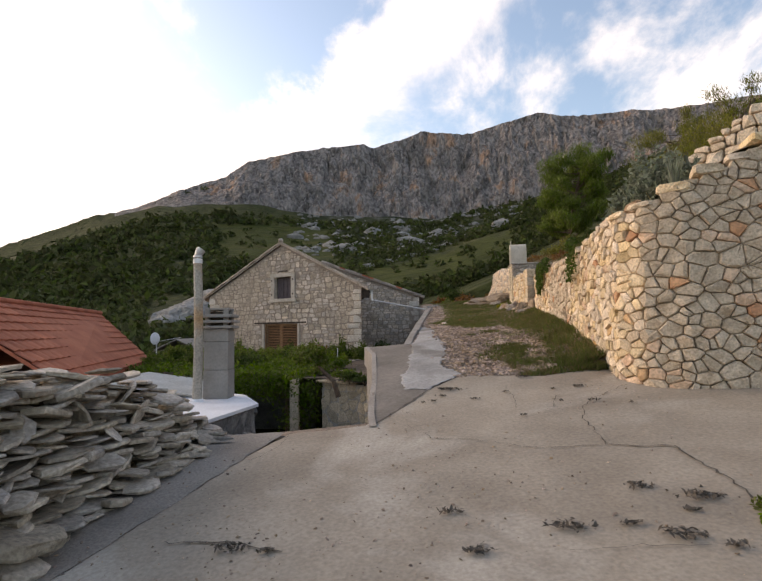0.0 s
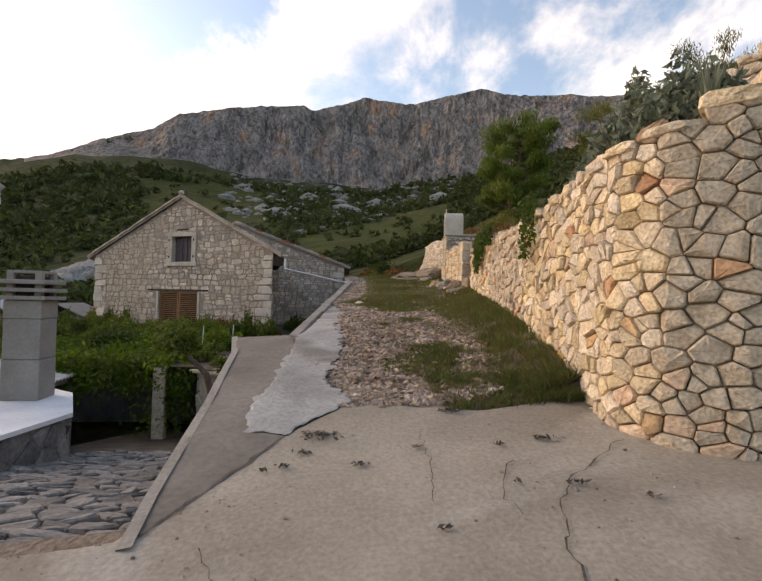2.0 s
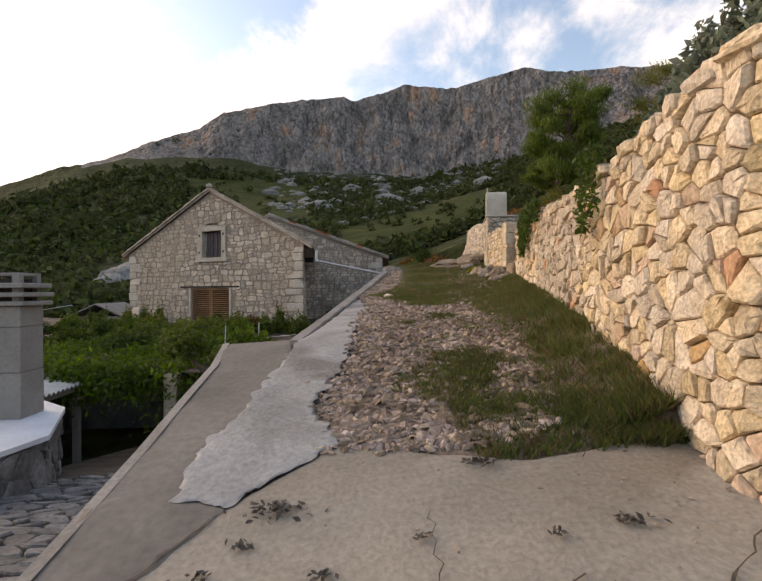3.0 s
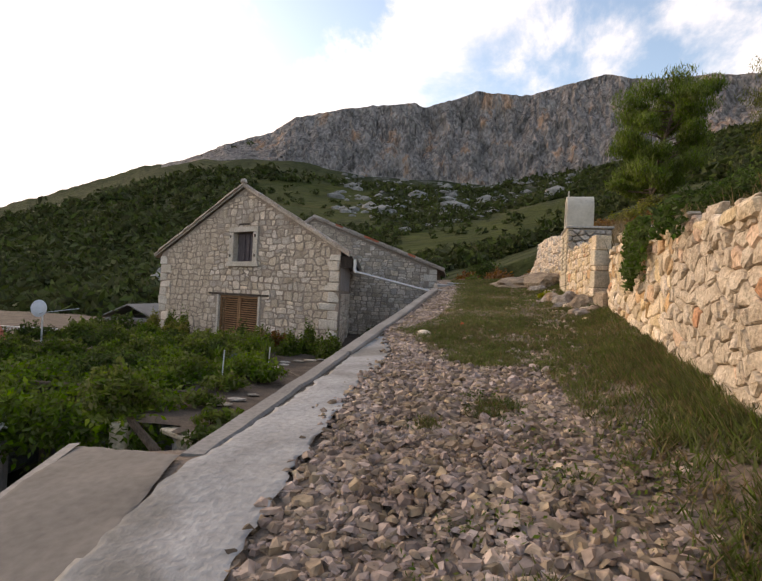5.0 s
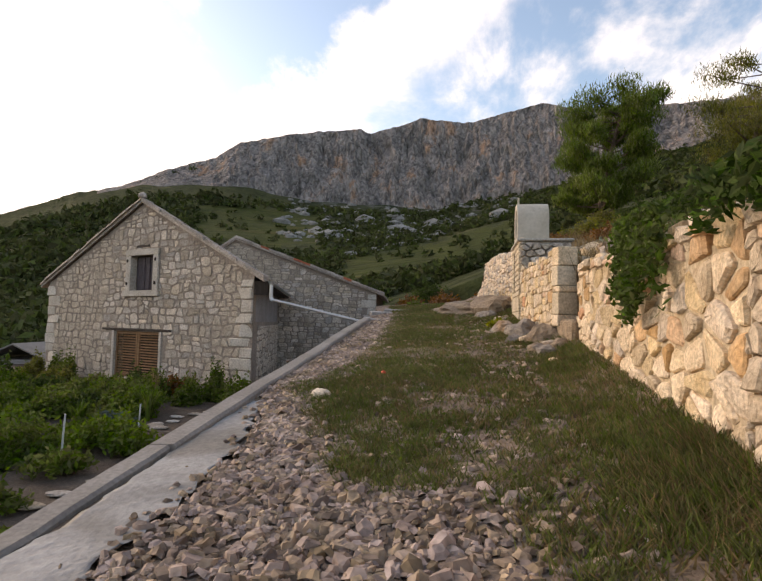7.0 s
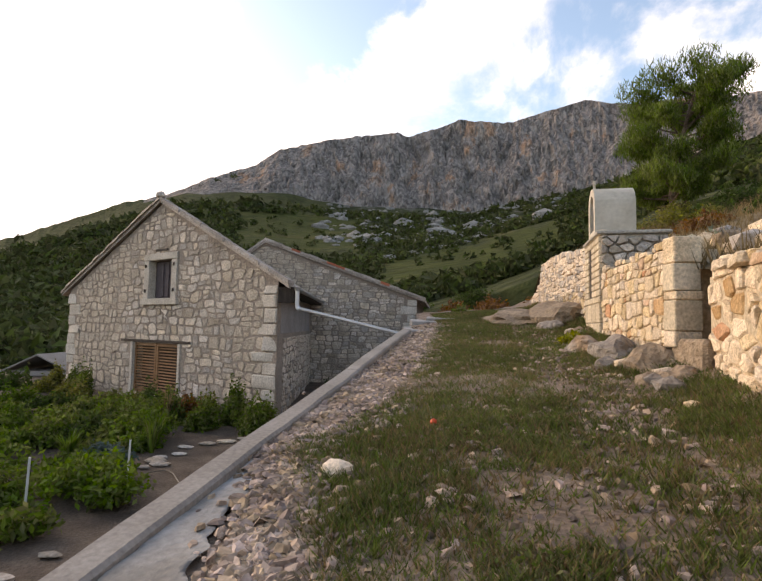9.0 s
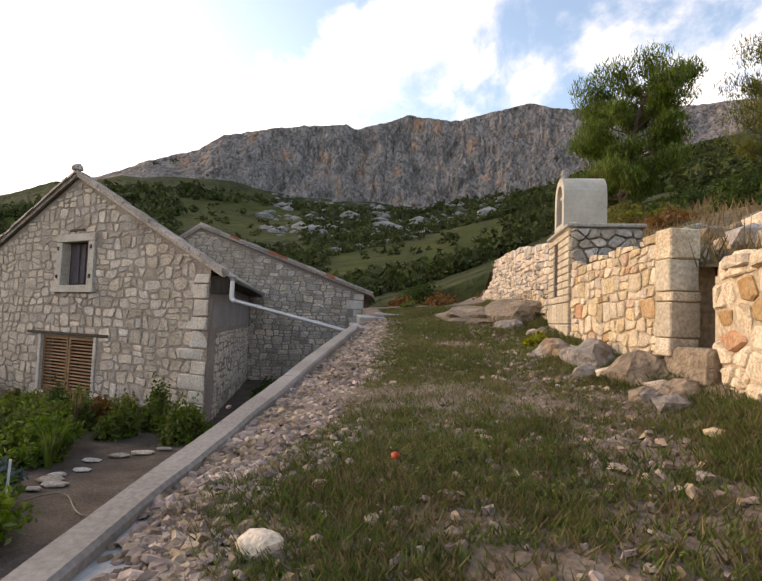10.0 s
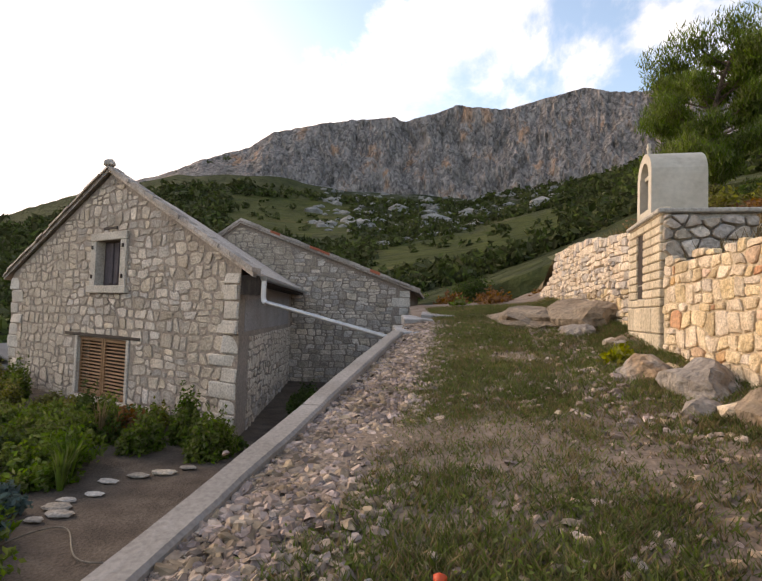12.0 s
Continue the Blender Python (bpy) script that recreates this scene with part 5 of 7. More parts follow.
for a, b, za, zb in ((-0.45, UR, ZE - sr * 0.45, ZR), (HW + 0.40, UR, ZE - sl2 * 0.40, ZR)):
    m = 16
    for k in range(m):
        f0, f1 = k / m, (k + 0.97) / m
        u0, u1 = a + (b - a) * f0, a + (b - a) * f1
        z0, z1 = za + (zb - za) * f0, za + (zb - za) * f1
        t0 = rng.uniform(0.0, 0.02)
        o1, o2 = 0.155 + rng.uniform(-0.02, 0.02), -0.25
        vs = [hp(u0, z0 + 0.10, o1), hp(u1, z1 + 0.10, o1), hp(u1, z1 + 0.10, o2), hp(u0, z0 + 0.10, o2),
              hp(u0, z0 + 0.175 + t0, o1 - 0.02), hp(u1, z1 + 0.165 + t0, o1 - 0.02), hp(u1, z1 + 0.165 + t0, o2), hp(u0, z0 + 0.175 + t0, o2)]
        fs = [(3, 2, 1, 0), (4, 5, 6, 7)] + [(i, (i + 1) % 4, 4 + (i + 1) % 4, 4 + i) for i in range(4)]
        meshob("verge_tile", vs, fs, M_ROOFSLAB, house)
vs, fs = rock_verts((*(RF + HN * 0.08)[:2], ZR + 0.22), 0.13, 3, (1, 1, 0.8), 2)
meshob("ridge_stone", vs, fs, M_ROOFSLAB, house)
# dark eave boards on the side, gutter, downpipe
ez = ZE - sr * 0.42 - 0.01
part("eave_board", bevbox((0, 0.05, ez - 0.06), (0.40, 7.5, ez), 0.01, Matrix.Translation((HR.x + 0.0, HR.y + 0.0, 0)) @ pose(0, 0, 0, 0, 0, 4.85)), M_DARKWOOD_SHADE, house, "dark stained eave boarding")
part("eave_fascia", bevbox((0, 0.0, ez - 0.30), (0.36, 0.04, ez + 0.06), 0.01, Matrix.Translation((HR.x + 0.0, HR.y + 0.0, 0)) @ pose(0, 0, 0, 0, 0, 4.85)), M_DARKWOOD_SHADE, house, "dark eave end board")
gut = empty("rain_gutter", "zinc gutter with a long sloping downpipe", "gutter")
g0, g1 = Vector((HR.x + 0.46, HR.y - 0.12, ez + 0.02)), Vector((SB.x + 0.46, SB.y - 0.05, ez + 0.06))
bm = bmesh.new()
rings = []
for p in (g0, g1):
    rings.append([bm.verts.new(p + Vector((math.cos(a) * 0.065, 0, math.sin(a) * 0.065))) for a in [math.pi + math.pi * k / 8 for k in range(9)]] + [bm.verts.new(p + Vector((math.cos(a) * 0.058, 0, math.sin(a) * 0.058))) for a in [2 * math.pi - math.pi * k / 8 for k in range(9)]])
for k in range(18):
    bm.faces.new((rings[0][k], rings[0][(k + 1) % 18], rings[1][(k + 1) % 18], rings[1][k]))
part("gutter_channel", bm, M_ZINC, gut)
part("outlet", tube([(g0.x, g0.y, ez + 0.04), (g0.x, g0.y, ez - 0.04)], 0.085, 12, r2=0.055), M_ZINC, gut)
part("downpipe", tube([(g0.x, g0.y, ez), (g0.x, g0.y, ez - 0.36)], 0.045, 12), M_STEEL, gut, "white upright pipe")
part("elbow", tube([(g0.x, g0.y, ez - 0.34), (g0.x + 0.01, g0.y, ez - 0.40), (g0.x + 0.06, g0.y - 0.03, ez - 0.44)], 0.05, 12), M_STEEL, gut)
part("sloping_pipe", tube([(g0.x + 0.04, g0.y - 0.02, ez - 0.425), (2.36, 22.0, 0.86)], 0.038, 12), M_ZINC, gut, "long zinc pipe sloping down to the kerb")

# ---- annex ----
annex = empty("annex", "lower stone annex with its gable towards the track", "house", at=(0, 0, 0))
AX0, AX1, AXR, AY, AZE, AZR = -6.6, 2.82, -2.9, 31.05, 2.02, 4.08


def a_roof(x):
    return AZE + (AZR - AZE) * ((AX1 - x) / (AX1 - AXR) if x > AXR else 1 - 0.36 * (AXR - x) * 1.0)


avs, afs = [], []
for d in (0, 0.5):
    avs += [(AX0, AY + d, -2), (AX1, AY + d, -2), (AX1, AY + d, AZE), (AXR, AY + d, AZR), (AX0, AY + d, max(0.5, a_roof(AX0)))]
afs = [(0, 1, 2, 3, 4), (9, 8, 7, 6, 5)] + [(i, 5 + i, 5 + (i + 1) % 5, (i + 1) % 5) for i in range(5)]
agable = meshob("wall", avs, afs, M_HMORTAR, annex, "grey rubble gable wall")
polys = keep_below(courses(-4.2, AX1 - 0.45, -1.3, 4.1, 0.18, 75, 1.7), lambda x: a_roof(x) - 0.14)
lay(agable, polys, lambda s, z, d: (s, AY - d, z), 0.024, 0.02, 76, lambda r: M_HSTONE, near=lambda s, z: -s, limit=290, dome=0.2, lean=0.03)
z, k = 0.6, 0
while z < AZE - 0.2:
    h = rng.uniform(0.22, 0.34)
    wq = 0.62 if k % 2 else 0.36
    vs, fs = stone_mesh([(AX1 - wq, z), (AX1, z), (AX1, z + h - 0.01), (AX1 - wq, z + h - 0.01)], lambda s, zz2, d: (s, AY - d, zz2), 0.008, 0.03, rng, roundk=0.06)
    meshob("quoin", vs, fs, M_QUOIN, agable)
    z += h
    k += 1
wall_core("wall", Line(((AX1, AY + 0.5), (3.3, 38)), -1), lambda s: -1, lambda s: AZE, 0.4, M_HMORTAR, annex)
ar = (AZR - AZE) / (AX1 - AXR)
slope("roof", (AX1 + 0.3, AY - 0.12, AZE - ar * 0.3 + 0.1), (3.6, 38, AZE - ar * 0.3 + 0.1), (-2.4, 38, AZR + 0.1), (AXR, AY - 0.12, AZR + 0.1), 0.1, M_ROOFSLAB, annex)
slope("roof", (-7.2, 38, a_roof(AX0) + 0.1), (AX0, AY - 0.12, a_roof(AX0) + 0.1), (AXR, AY - 0.12, AZR + 0.1), (-2.4, 38, AZR + 0.1), 0.1, M_ROOFSLAB, annex)
for a, b, za, zb in ((AX1 + 0.32, AXR, AZE - ar * 0.32, AZR), (-5.5, AXR, a_roof(-5.5), AZR)):
    m = 18
    for k in range(m):
        f0, f1 = k / m, (k + 0.97) / m
        x0, x1, z0, z1 = a + (b - a) * f0, a + (b - a) * f1, za + (zb - za) * f0, za + (zb - za) * f1
        t0, o = rng.uniform(0, 0.025), AY - 0.16 + rng.uniform(-0.02, 0.02)
        vs = [(x0, o, z0 + 0.08), (x1, o, z1 + 0.08), (x1, AY + 0.3, z1 + 0.08), (x0, AY + 0.3, z0 + 0.08), (x0, o + 0.02, z0 + 0.16 + t0), (x1, o + 0.02, z1 + 0.15 + t0), (x1, AY + 0.3, z1 + 0.15 + t0), (x0, AY + 0.3, z0 + 0.16 + t0)]
        meshob("verge_tile", vs, [(3, 2, 1, 0), (4, 5, 6, 7)] + [(i, (i + 1) % 4, 4 + (i + 1) % 4, 4 + i) for i in range(4)], M_TILE if rng.random() > 0.75 else M_ROOFSLAB, annex)
# concrete slabs at the annex corner
for x0, y0, x1, y1, z, t in ((2.55, 24.4, 3.15, 26.0, 1.13, 2), (3.0, 25.0, 3.75, 27.4, 1.24, -3), (2.4, 22.6, 2.9, 24.2, 0.93, 4)):
    tagged(part("concrete_slab", bevbox((x0 - (x0 + x1) / 2, y0 - (y0 + y1) / 2, -0.16), ((x1 - x0) / 2, (y1 - y0) / 2, 0.05), 0.015, Matrix.Translation(((x0 + x1) / 2, (y0 + y1) / 2, z)) @ pose(0, 0, 0, 2.5, 0, t)), M_CEMENT), "flat grey concrete slab at the end of the track", "slab")

# ---- garden terrace and sunken lane ----
def terr_z(x, y):
    return -1.27 + 0.05 * noise.noise((x * 0.6, y * 0.6, 8)) + 0.012 * (y - 14)


T_OUT = [(0.64, 10.3), (0.32, 12.8), (-1.35, 14.42), (-2.0, 14.5), (-2.05, 17.5), (-12, 17.5), (-24, 34), (2.4, 31), (2.2, 24), (1.95, 21), (1.3, 16.5), (1.0, 14.1), (0.78, 11.9)]
xs0, ys0, st = -24, 10.2, 0.35
gx, gy = 78, 70
def in_poly(x, y, o):
    c = False
    for (ax, ay), (bx, by) in zip(o, o[1:] + o[:1]):
        if (ay > y) != (by > y) and x < (bx - ax) * (y - ay) / (by - ay) + ax:
            c = not c
    return c
use, out, ff = {}, [], []
for j in range(gy):
    for i in range(gx):
        q = [(i, j), (i + 1, j), (i + 1, j + 1), (i, j + 1)]
        if sum(in_poly(xs0 + a * st, ys0 + b * st, T_OUT) for a, b in q) < 2:
            continue
        ids = []
        for k in q:
            if k not in use:
                use[k] = len(out)
                x, y = xs0 + k[0] * st, ys0 + k[1] * st
                out.append((x, y, terr_z(x, y)))
            ids.append(use[k])
        ff.append(tuple(ids))
tagged(meshob("garden_bed", out, ff, M_SOIL), "dark bare garden soil on a terrace", "soil", kind="structure")


def lane_z(y):
    return -1.10 - 0.185 * max(0, y - 5.75)


vs = [(x, y, lane_z(y) - 0.03) for y in (5.6, 8, 11, 15, 18) for x in (-3.2, 0.1)]
tagged(meshob("lane", vs, [(2 * k, 2 * k + 1, 2 * k + 3, 2 * k + 2) for k in range(4)], M_SOIL), "steep sunken lane paved with flat grey stones", "lane", kind="structure")
lane = bpy.data.objects["lane"]
r8 = random.Random(81)
for poly in cells(-2.5, 0.0, 5.72, 11.6, 0.17, 82, 1.5, 0.42, 0.15):
    vs, fs = stone_mesh(poly, lambda s, z, d: (s, z, lane_z(z) - 0.03 + d), 0.014, 0.028, r8, back=0.02, dome=0.1)
    meshob("cobble", vs, fs, M_COBBLE, lane)
# stone-faced wall that holds the garden beside the lane
tl = Line(((-1.38, 14.42), (-0.35, 13.75), (0.45, 12.6)), -1)
tw = tagged(wall_core("wall_garden", tl, lambda s: -3.0, lambda s: -1.34 + 0.05 * math.sin(s * 4), 0.3, M_SMORTAR), "garden wall faced with crazy-paved pale stone", "wall", kind="structure")
for poly in keep_below(cells(0, tl.len, -2.85, -1.3, 0.30, 85, 0.85, 0.42, 0.05), lambda s: -1.37):
    vs, fs = stone_mesh(poly, lambda s, z, d: (*tl.at(s, d)[:2], z), 0.012, 0.018, r8, dome=0.05)
    meshob("facing_stone", vs, fs, M_CLADPALE, tw)
part("coping", bevbox((-0.1, -0.18, 0), (1.2, 0.22, 0.07), 0.015, Matrix.Translation((-1.35, 14.42, -1.35)) @ pose(0, 0, 0, 0, 0, -33)), M_CLADPALE, tw)
tagged(part("gate_post", bevbox((-2.24, 14.3, -3.1), (-2.0, 14.6, -1.25), 0.02), M_CLADPALE), "pale rendered gate post beside the lane", "post")
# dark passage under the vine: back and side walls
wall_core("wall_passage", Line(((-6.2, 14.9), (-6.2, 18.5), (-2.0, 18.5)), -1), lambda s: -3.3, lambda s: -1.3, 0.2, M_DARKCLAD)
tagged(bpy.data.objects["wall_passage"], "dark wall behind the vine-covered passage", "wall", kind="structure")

# ---- pile of flat stones beside the apron ----
flag = []
r9 = random.Random(91)
for k in range(16):
    n = r9.randint(6, 8)
    a0 = r9.random() * 6
    pts = []
    for i in range(n):
        a = a0 + 2 * math.pi * (i + r9.uniform(-0.3, 0.3)) / n
        q = r9.uniform(0.75, 1.1)
        pts.append((math.cos(a) * 0.5 * q, math.sin(a) * 0.36 * q))
    t = r9.uniform(0.05, 0.11)
    vs = []
    for sc, z in ((0.93, -t / 2), (1.0, -t * 0.2), (0.99, t * 0.25), (0.90, t / 2)):
        vs += [(x * sc + r9.gauss(0, 0.012), y * sc + r9.gauss(0, 0.012), z + r9.gauss(0, 0.008)) for x, y in pts]
    fs = [tuple(reversed(range(n))), tuple(range(3 * n, 4 * n))]
    for L3 in range(3):
        fs += [(L3 * n + i, L3 * n + (i + 1) % n, (L3 + 1) * n + (i + 1) % n, (L3 + 1) * n + i) for i in range(n)]
    me = bpy.data.meshes.new("flat_stone")
    me.from_pydata(vs, [], fs)
    me.materials.append(M_PILE)
    flag.append(me)
pile = empty("stone_pile", "long heap of stacked flat grey limestone slabs", "stone pile", at=(-2.6, 4.5, -1.3))
PI = Matrix.Translation((2.6, -4.5, 1.3))
P_Y = (1.0, 3.0, 3.6, 4.3, 5.0, 5.6, 5.8, 6.4, 6.75)
P_T = (-0.20, -0.18, -0.20, -0.25, -0.36, -0.44, -0.58, -1.0, -1.25)


def pile_front(y):
    return lerp(y, [0.5, 3.4, 4.4, 5.2, 5.9, 6.8], [-2.9, -2.20, -2.0, -1.86, -1.78, -1.95])


def put_flag(x, y, z, s, tilt=8, thick=1.0):
    ob = new("flat_stone", r9.choice(flag))
    ob.parent = pile
    ob.matrix_basis = PI @ Matrix.Translation((x, y, z)) @ pose(0, 0, 0, r9.gauss(0, tilt), r9.gauss(0, tilt), r9.uniform(0, 360)) @ Matrix.Diagonal((s, s, s * thick, 1))


z = -1.42
while z < -0.16:
    for depth in (0, 1, 2):
        y = 1.2 + r9.uniform(0, 0.2)
        while y < 6.7:
            top = lerp(y, P_Y, P_T)
            zb = gz(-2, y) - 0.06
            f = (z - zb) / max(0.2, top - zb)
            s = r9.uniform(0.25, 0.48)
            if zb < z < top and (depth == 0 or (z > top - 0.10) or depth == 1 and r9.random() < 0.5):
                x = pile_front(y) - 0.10 - 0.42 * f - depth * 0.36 + r9.gauss(0, 0.05)
                put_flag(x, y, z + r9.gauss(0, 0.012), s, 7 if r9.random() < 0.88 else 26, r9.uniform(0.7, 1.3))
            y += s * r9.uniform(0.62, 0.85)
    z += 0.060
for k in range(20):
    y = r9.uniform(2.2, 6.0)
    put_flag(pile_front(y) + r9.uniform(-0.02, 0.10), y, gz(-2, y) + 0.05, r9.uniform(0.22, 0.5), 14, 1.5)
for x, y, z, s in ((-2.30, 3.0, -1.05, 0.8), (-2.35, 2.6, -1.2, 0.9), (-2.2, 3.35, -1.25, 0.7), (-2.32, 4.2, -0.42, 0.55)):
    put_flag(x, y, z, s, 40, 1.6)
core = [(pile_front(y) - o, y, zz3) for y in (0.8, 3, 4.4, 5.4, 6.2) for o, zz3 in ((0.32, gz(-2, y) - 0.2), (0.62, lerp(y, P_Y, P_T) - 0.12), (1.6, lerp(y, P_Y, P_T) - 0.15), (2.2, gz(-2, y) - 0.3))]
fs = [(4 * k + i, 4 * k + i + 1, 4 * k + i + 5, 4 * k + i + 4) for k in range(4) for i in range(3)] + [(0, 1, 2, 3), (19, 18, 17, 16)]
ob = meshob("rubble_core", [PI @ Vector(p) for p in core], fs, M_JOINT, pile, "dark rubble filling of the heap")

# ---- low annexe roof: white slab, chimney, flue ----
slabt = empty("cistern_building", "low block with a whitewashed flat roof and stone-clad side", "building", at=(0, 0, 0))
top = [(-2.85, 8.5), (-2.36, 10.75), (-3.0, 12.3), (-5.9, 14.9), (-9.0, 14.7), (-9.0, 6.8), (-4.2, 6.8)]


def prism(name, o, z0, z1, material, parent, label=""):
    n = len(o)
    vs = [(x, y, z0) for x, y in o] + [(x, y, z1) for x, y in o]
    fs = [tuple(reversed(range(n))), tuple(range(n, 2 * n))] + [(i, (i + 1) % n, n + (i + 1) % n, n + i) for i in range(n)]
    return meshob(name, vs, fs, material, parent, label)


prism("wall", [(x - 0.03 * (1 if x > -5 else 0), y) for x, y in top], -3.5, -1.475, M_DARKCLAD, slabt)
prism("roof_slab", [(x + (0.05 if x > -5 else 0), y) for x, y in top], -1.47, -1.41, M_WHITE, slabt, "whitewashed flat roof slab")
cl = Line(((-2.87, 8.5), (-2.38, 10.75), (-3.02, 12.3)), -1)
for poly in cells(0, cl.len, -2.7, -1.5, 0.27, 95, 1.2, 0.42, 0.1):
    vs, fs = stone_mesh(poly, lambda s, z, d: (*cl.at(s, d)[:2], z), 0.010, 0.018, r9, dome=0.03)
    meshob("facing_stone", vs, fs, M_DARKCLAD, slabt)
flue = empty("flue_pipe", "tall stained flue pipe with a metal cowl", "flue", at=(-3.72, 11.3, -1.41))
part("pipe", tube([(0, 0, 0), (0.02, 0, 1.2), (0.0, 0, 2.2), (-0.02, 0, 2.95)], 0.10, 16, r2=0.088), M_POLE, flue)
part("collar", tube([(-0.02, 0, 2.93), (-0.02, 0, 2.98), (-0.02, 0, 3.03)], 0.098, 16), M_STEEL, flue, "pale metal collar")
part("collar", tube([(-0.02, 0, 3.06), (-0.02, 0, 3.10)], 0.092, 16), M_STEEL, flue)
part("cowl", tube([(-0.02, 0, 3.10), (0.0, 0, 3.16), (0.05, 0.02, 3.24)], 0.075, 12, r2=0.10), M_ZINC, flue, "tilted metal cowl")
part("foot", tube([(0, 0, 0), (0, 0, 0.025), (0, 0, 0.05)], 0.14, 16, r2=0.105), M_WHITE, flue)
chim = empty("chimney", "square concrete chimney with stacked cap slabs", "chimney", at=(-3.42, 11.85, -1.41))
part("chimney_block", bevbox((-0.27, -0.27, 0), (0.27, 0.27, 0.62), 0.008), M_CHIM, chim)
part("chimney_block", bevbox((-0.265, -0.265, 0.625), (0.265, 0.265, 1.24), 0.008), M_CHIM, chim)
part("chimney_block", bevbox((-0.27, -0.27, 1.245), (0.27, 0.27, 1.52), 0.008), M_CHIM, chim)
for z, w, h in ((1.53, 0.36, 0.06), (1.65, 0.37, 0.06), (1.77, 0.35, 0.07), (1.93, 0.24, 0.05)):
    part("cap_slab", bevbox((-w, -w, z), (w, w, z + h), 0.012), M_CHIM, chim)
for sx in (-0.2, 0.2):
    for sy in (-0.2, 0.2):
        part("cap_post", bevbox((sx - 0.05, sy - 0.05, 1.52), (sx + 0.05, sy + 0.05, 1.98), 0.006), M_CHIM, chim)
# solid dark block, its colour stands for the shade under the cap
part("flue_dark", bevbox((-0.18, -0.18, 1.52), (0.18, 0.18, 1.9), 0.004), M_DARKWOOD_SHADE, chim, "dark flue opening")
tagged(part("red_block", bevbox((-3.42, 7.9, -1.41), (-3.05, 8.35, -0.95), 0.012), M_TILE), "red terracotta hollow block", "block")
# tiled roof beyond
troof = empty("tiled_house", "house with a red terracotta tiled roof", "house", at=(0, 0, 0))
E0, E1, R1, R0 = Vector((-5.9, 10.4, -1.0)), Vector((-8.3, 19.9, -0.95)), Vector((-11.5, 22.4, 0.9)), Vector((-9.9, 11.5, 1.0))
prism("wall", [(-6.4, 11.0), (-8.6, 19.6), (-14, 21.5), (-14, 11.0)], -3.5, -1.1, M_RENDER, troof)
slope("roof_deck", E0, E1, R1, R0, 0.08, M_TILE, troof)
slope("roof_deck", (-14.5, 23, -1), (-13, 10, -1), R0, R1, 0.08, M_TILE, troof)
NR, NC = 9, 26
for i in range(NR):
    for k in range(NC):
        f0, f1 = i / NR, (i + 1.12) / NR
        g0, g1 = k / NC, (k + 0.96) / NC
        def rp(f, g, up):
            a, b = E0.lerp(E1, g), R0.lerp(R1, g)
            return a.lerp(b, min(f, 1.0)) + Vector((0.3, 0, 0.9)).normalized() * up
        vs, fs = [], []
        for f, u0 in ((f0, 0.055), (f1, 0.012)):
            for j in range(5):
                g = g0 + (g1 - g0) * j / 4
                vs.append(rp(f, g, u0 + 0.028 * math.sin(math.pi * j / 4)))
        vs += [rp(f0, g0 + (g1 - g0) * j / 4, 0.0) for j in range(5)]
        fs = [(j, j + 1, 6 + j, 5 + j) for j in range(4)] + [(10 + j, 11 + j, j + 1, j) for j in range(4)]
        meshob("roof_tile", vs, fs, M_TILE, troof)
for k in range(22):
    p = R0.lerp(R1, k / 22)
    q = R0.lerp(R1, (k + 1.05) / 22)
    part("ridge_tile", tube([p + Vector((0, 0, 0.04)), q + Vector((0, 0, 0.055))], 0.10, 8), M_TILE, troof)

# lean-to with corrugated sheets
shed = empty("lean_to", "lean-to shelter roofed with corrugated sheets on grey posts", "shed", at=(0, 0, 0))
bm = bmesh.new()
rows2 = []
for i, (x, z) in enumerate(((-6.2, -1.05), (-3.75, -1.42))):
    rows2.append([bm.verts.new((x + 0.0, 11.9 + 0.035 * k, z + 0.028 * math.cos(k * math.pi / 2))) for k in range(84)])
for k in range(83):
    bm.faces.new((rows2[0][k], rows2[0][k + 1], rows2[1][k + 1], rows2[1][k]))
sh = part("corrugated_roof", bm, M_SHEET, shed, "weathered pale corrugated sheet roof")
sh.modifiers.new("solid", "SOLIDIFY").thickness = 0.012
for y in (12.1, 13.2, 14.5):
    part("post", bevbox((-3.98, y - 0.06, -3.3), (-3.86, y + 0.06, -1.46), 0.01), M_CHIM, shed)
part("rail", bevbox((-3.97, 11.9, -1.56), (-3.87, 14.8, -1.46), 0.008), M_CHIM, shed)
part("back_panel", bevbox((-6.0, 11.9, -3.3), (-5.9, 14.8, -1.15), 0.01), M_DARKWOOD_SHADE, shed)

# ---- vine pergola over the passage ----
perg = empty("vine_pergola", "pergola smothered in green vine leaves", "pergola", at=(0, 0, 0))
for x, y in ((-2.4, 14.9), (-5.8, 15.0), (-2.4, 17.8), (-5.8, 17.9)):
    part("post", tube([(x, y, -3.2), (x, y, -1.2)], 0.05, 8), M_BARK, perg)
for y in (14.9, 16.4, 17.8):
    part("beam", tube([(-7.0, y, -1.18), (-2.1, y, -1.2)], 0.04, 8), M_BARK, perg)


def add(vs, fs, a, b):
    k = len(vs)
    vs += a
    fs += [tuple(i + k for i in q) for q in b]


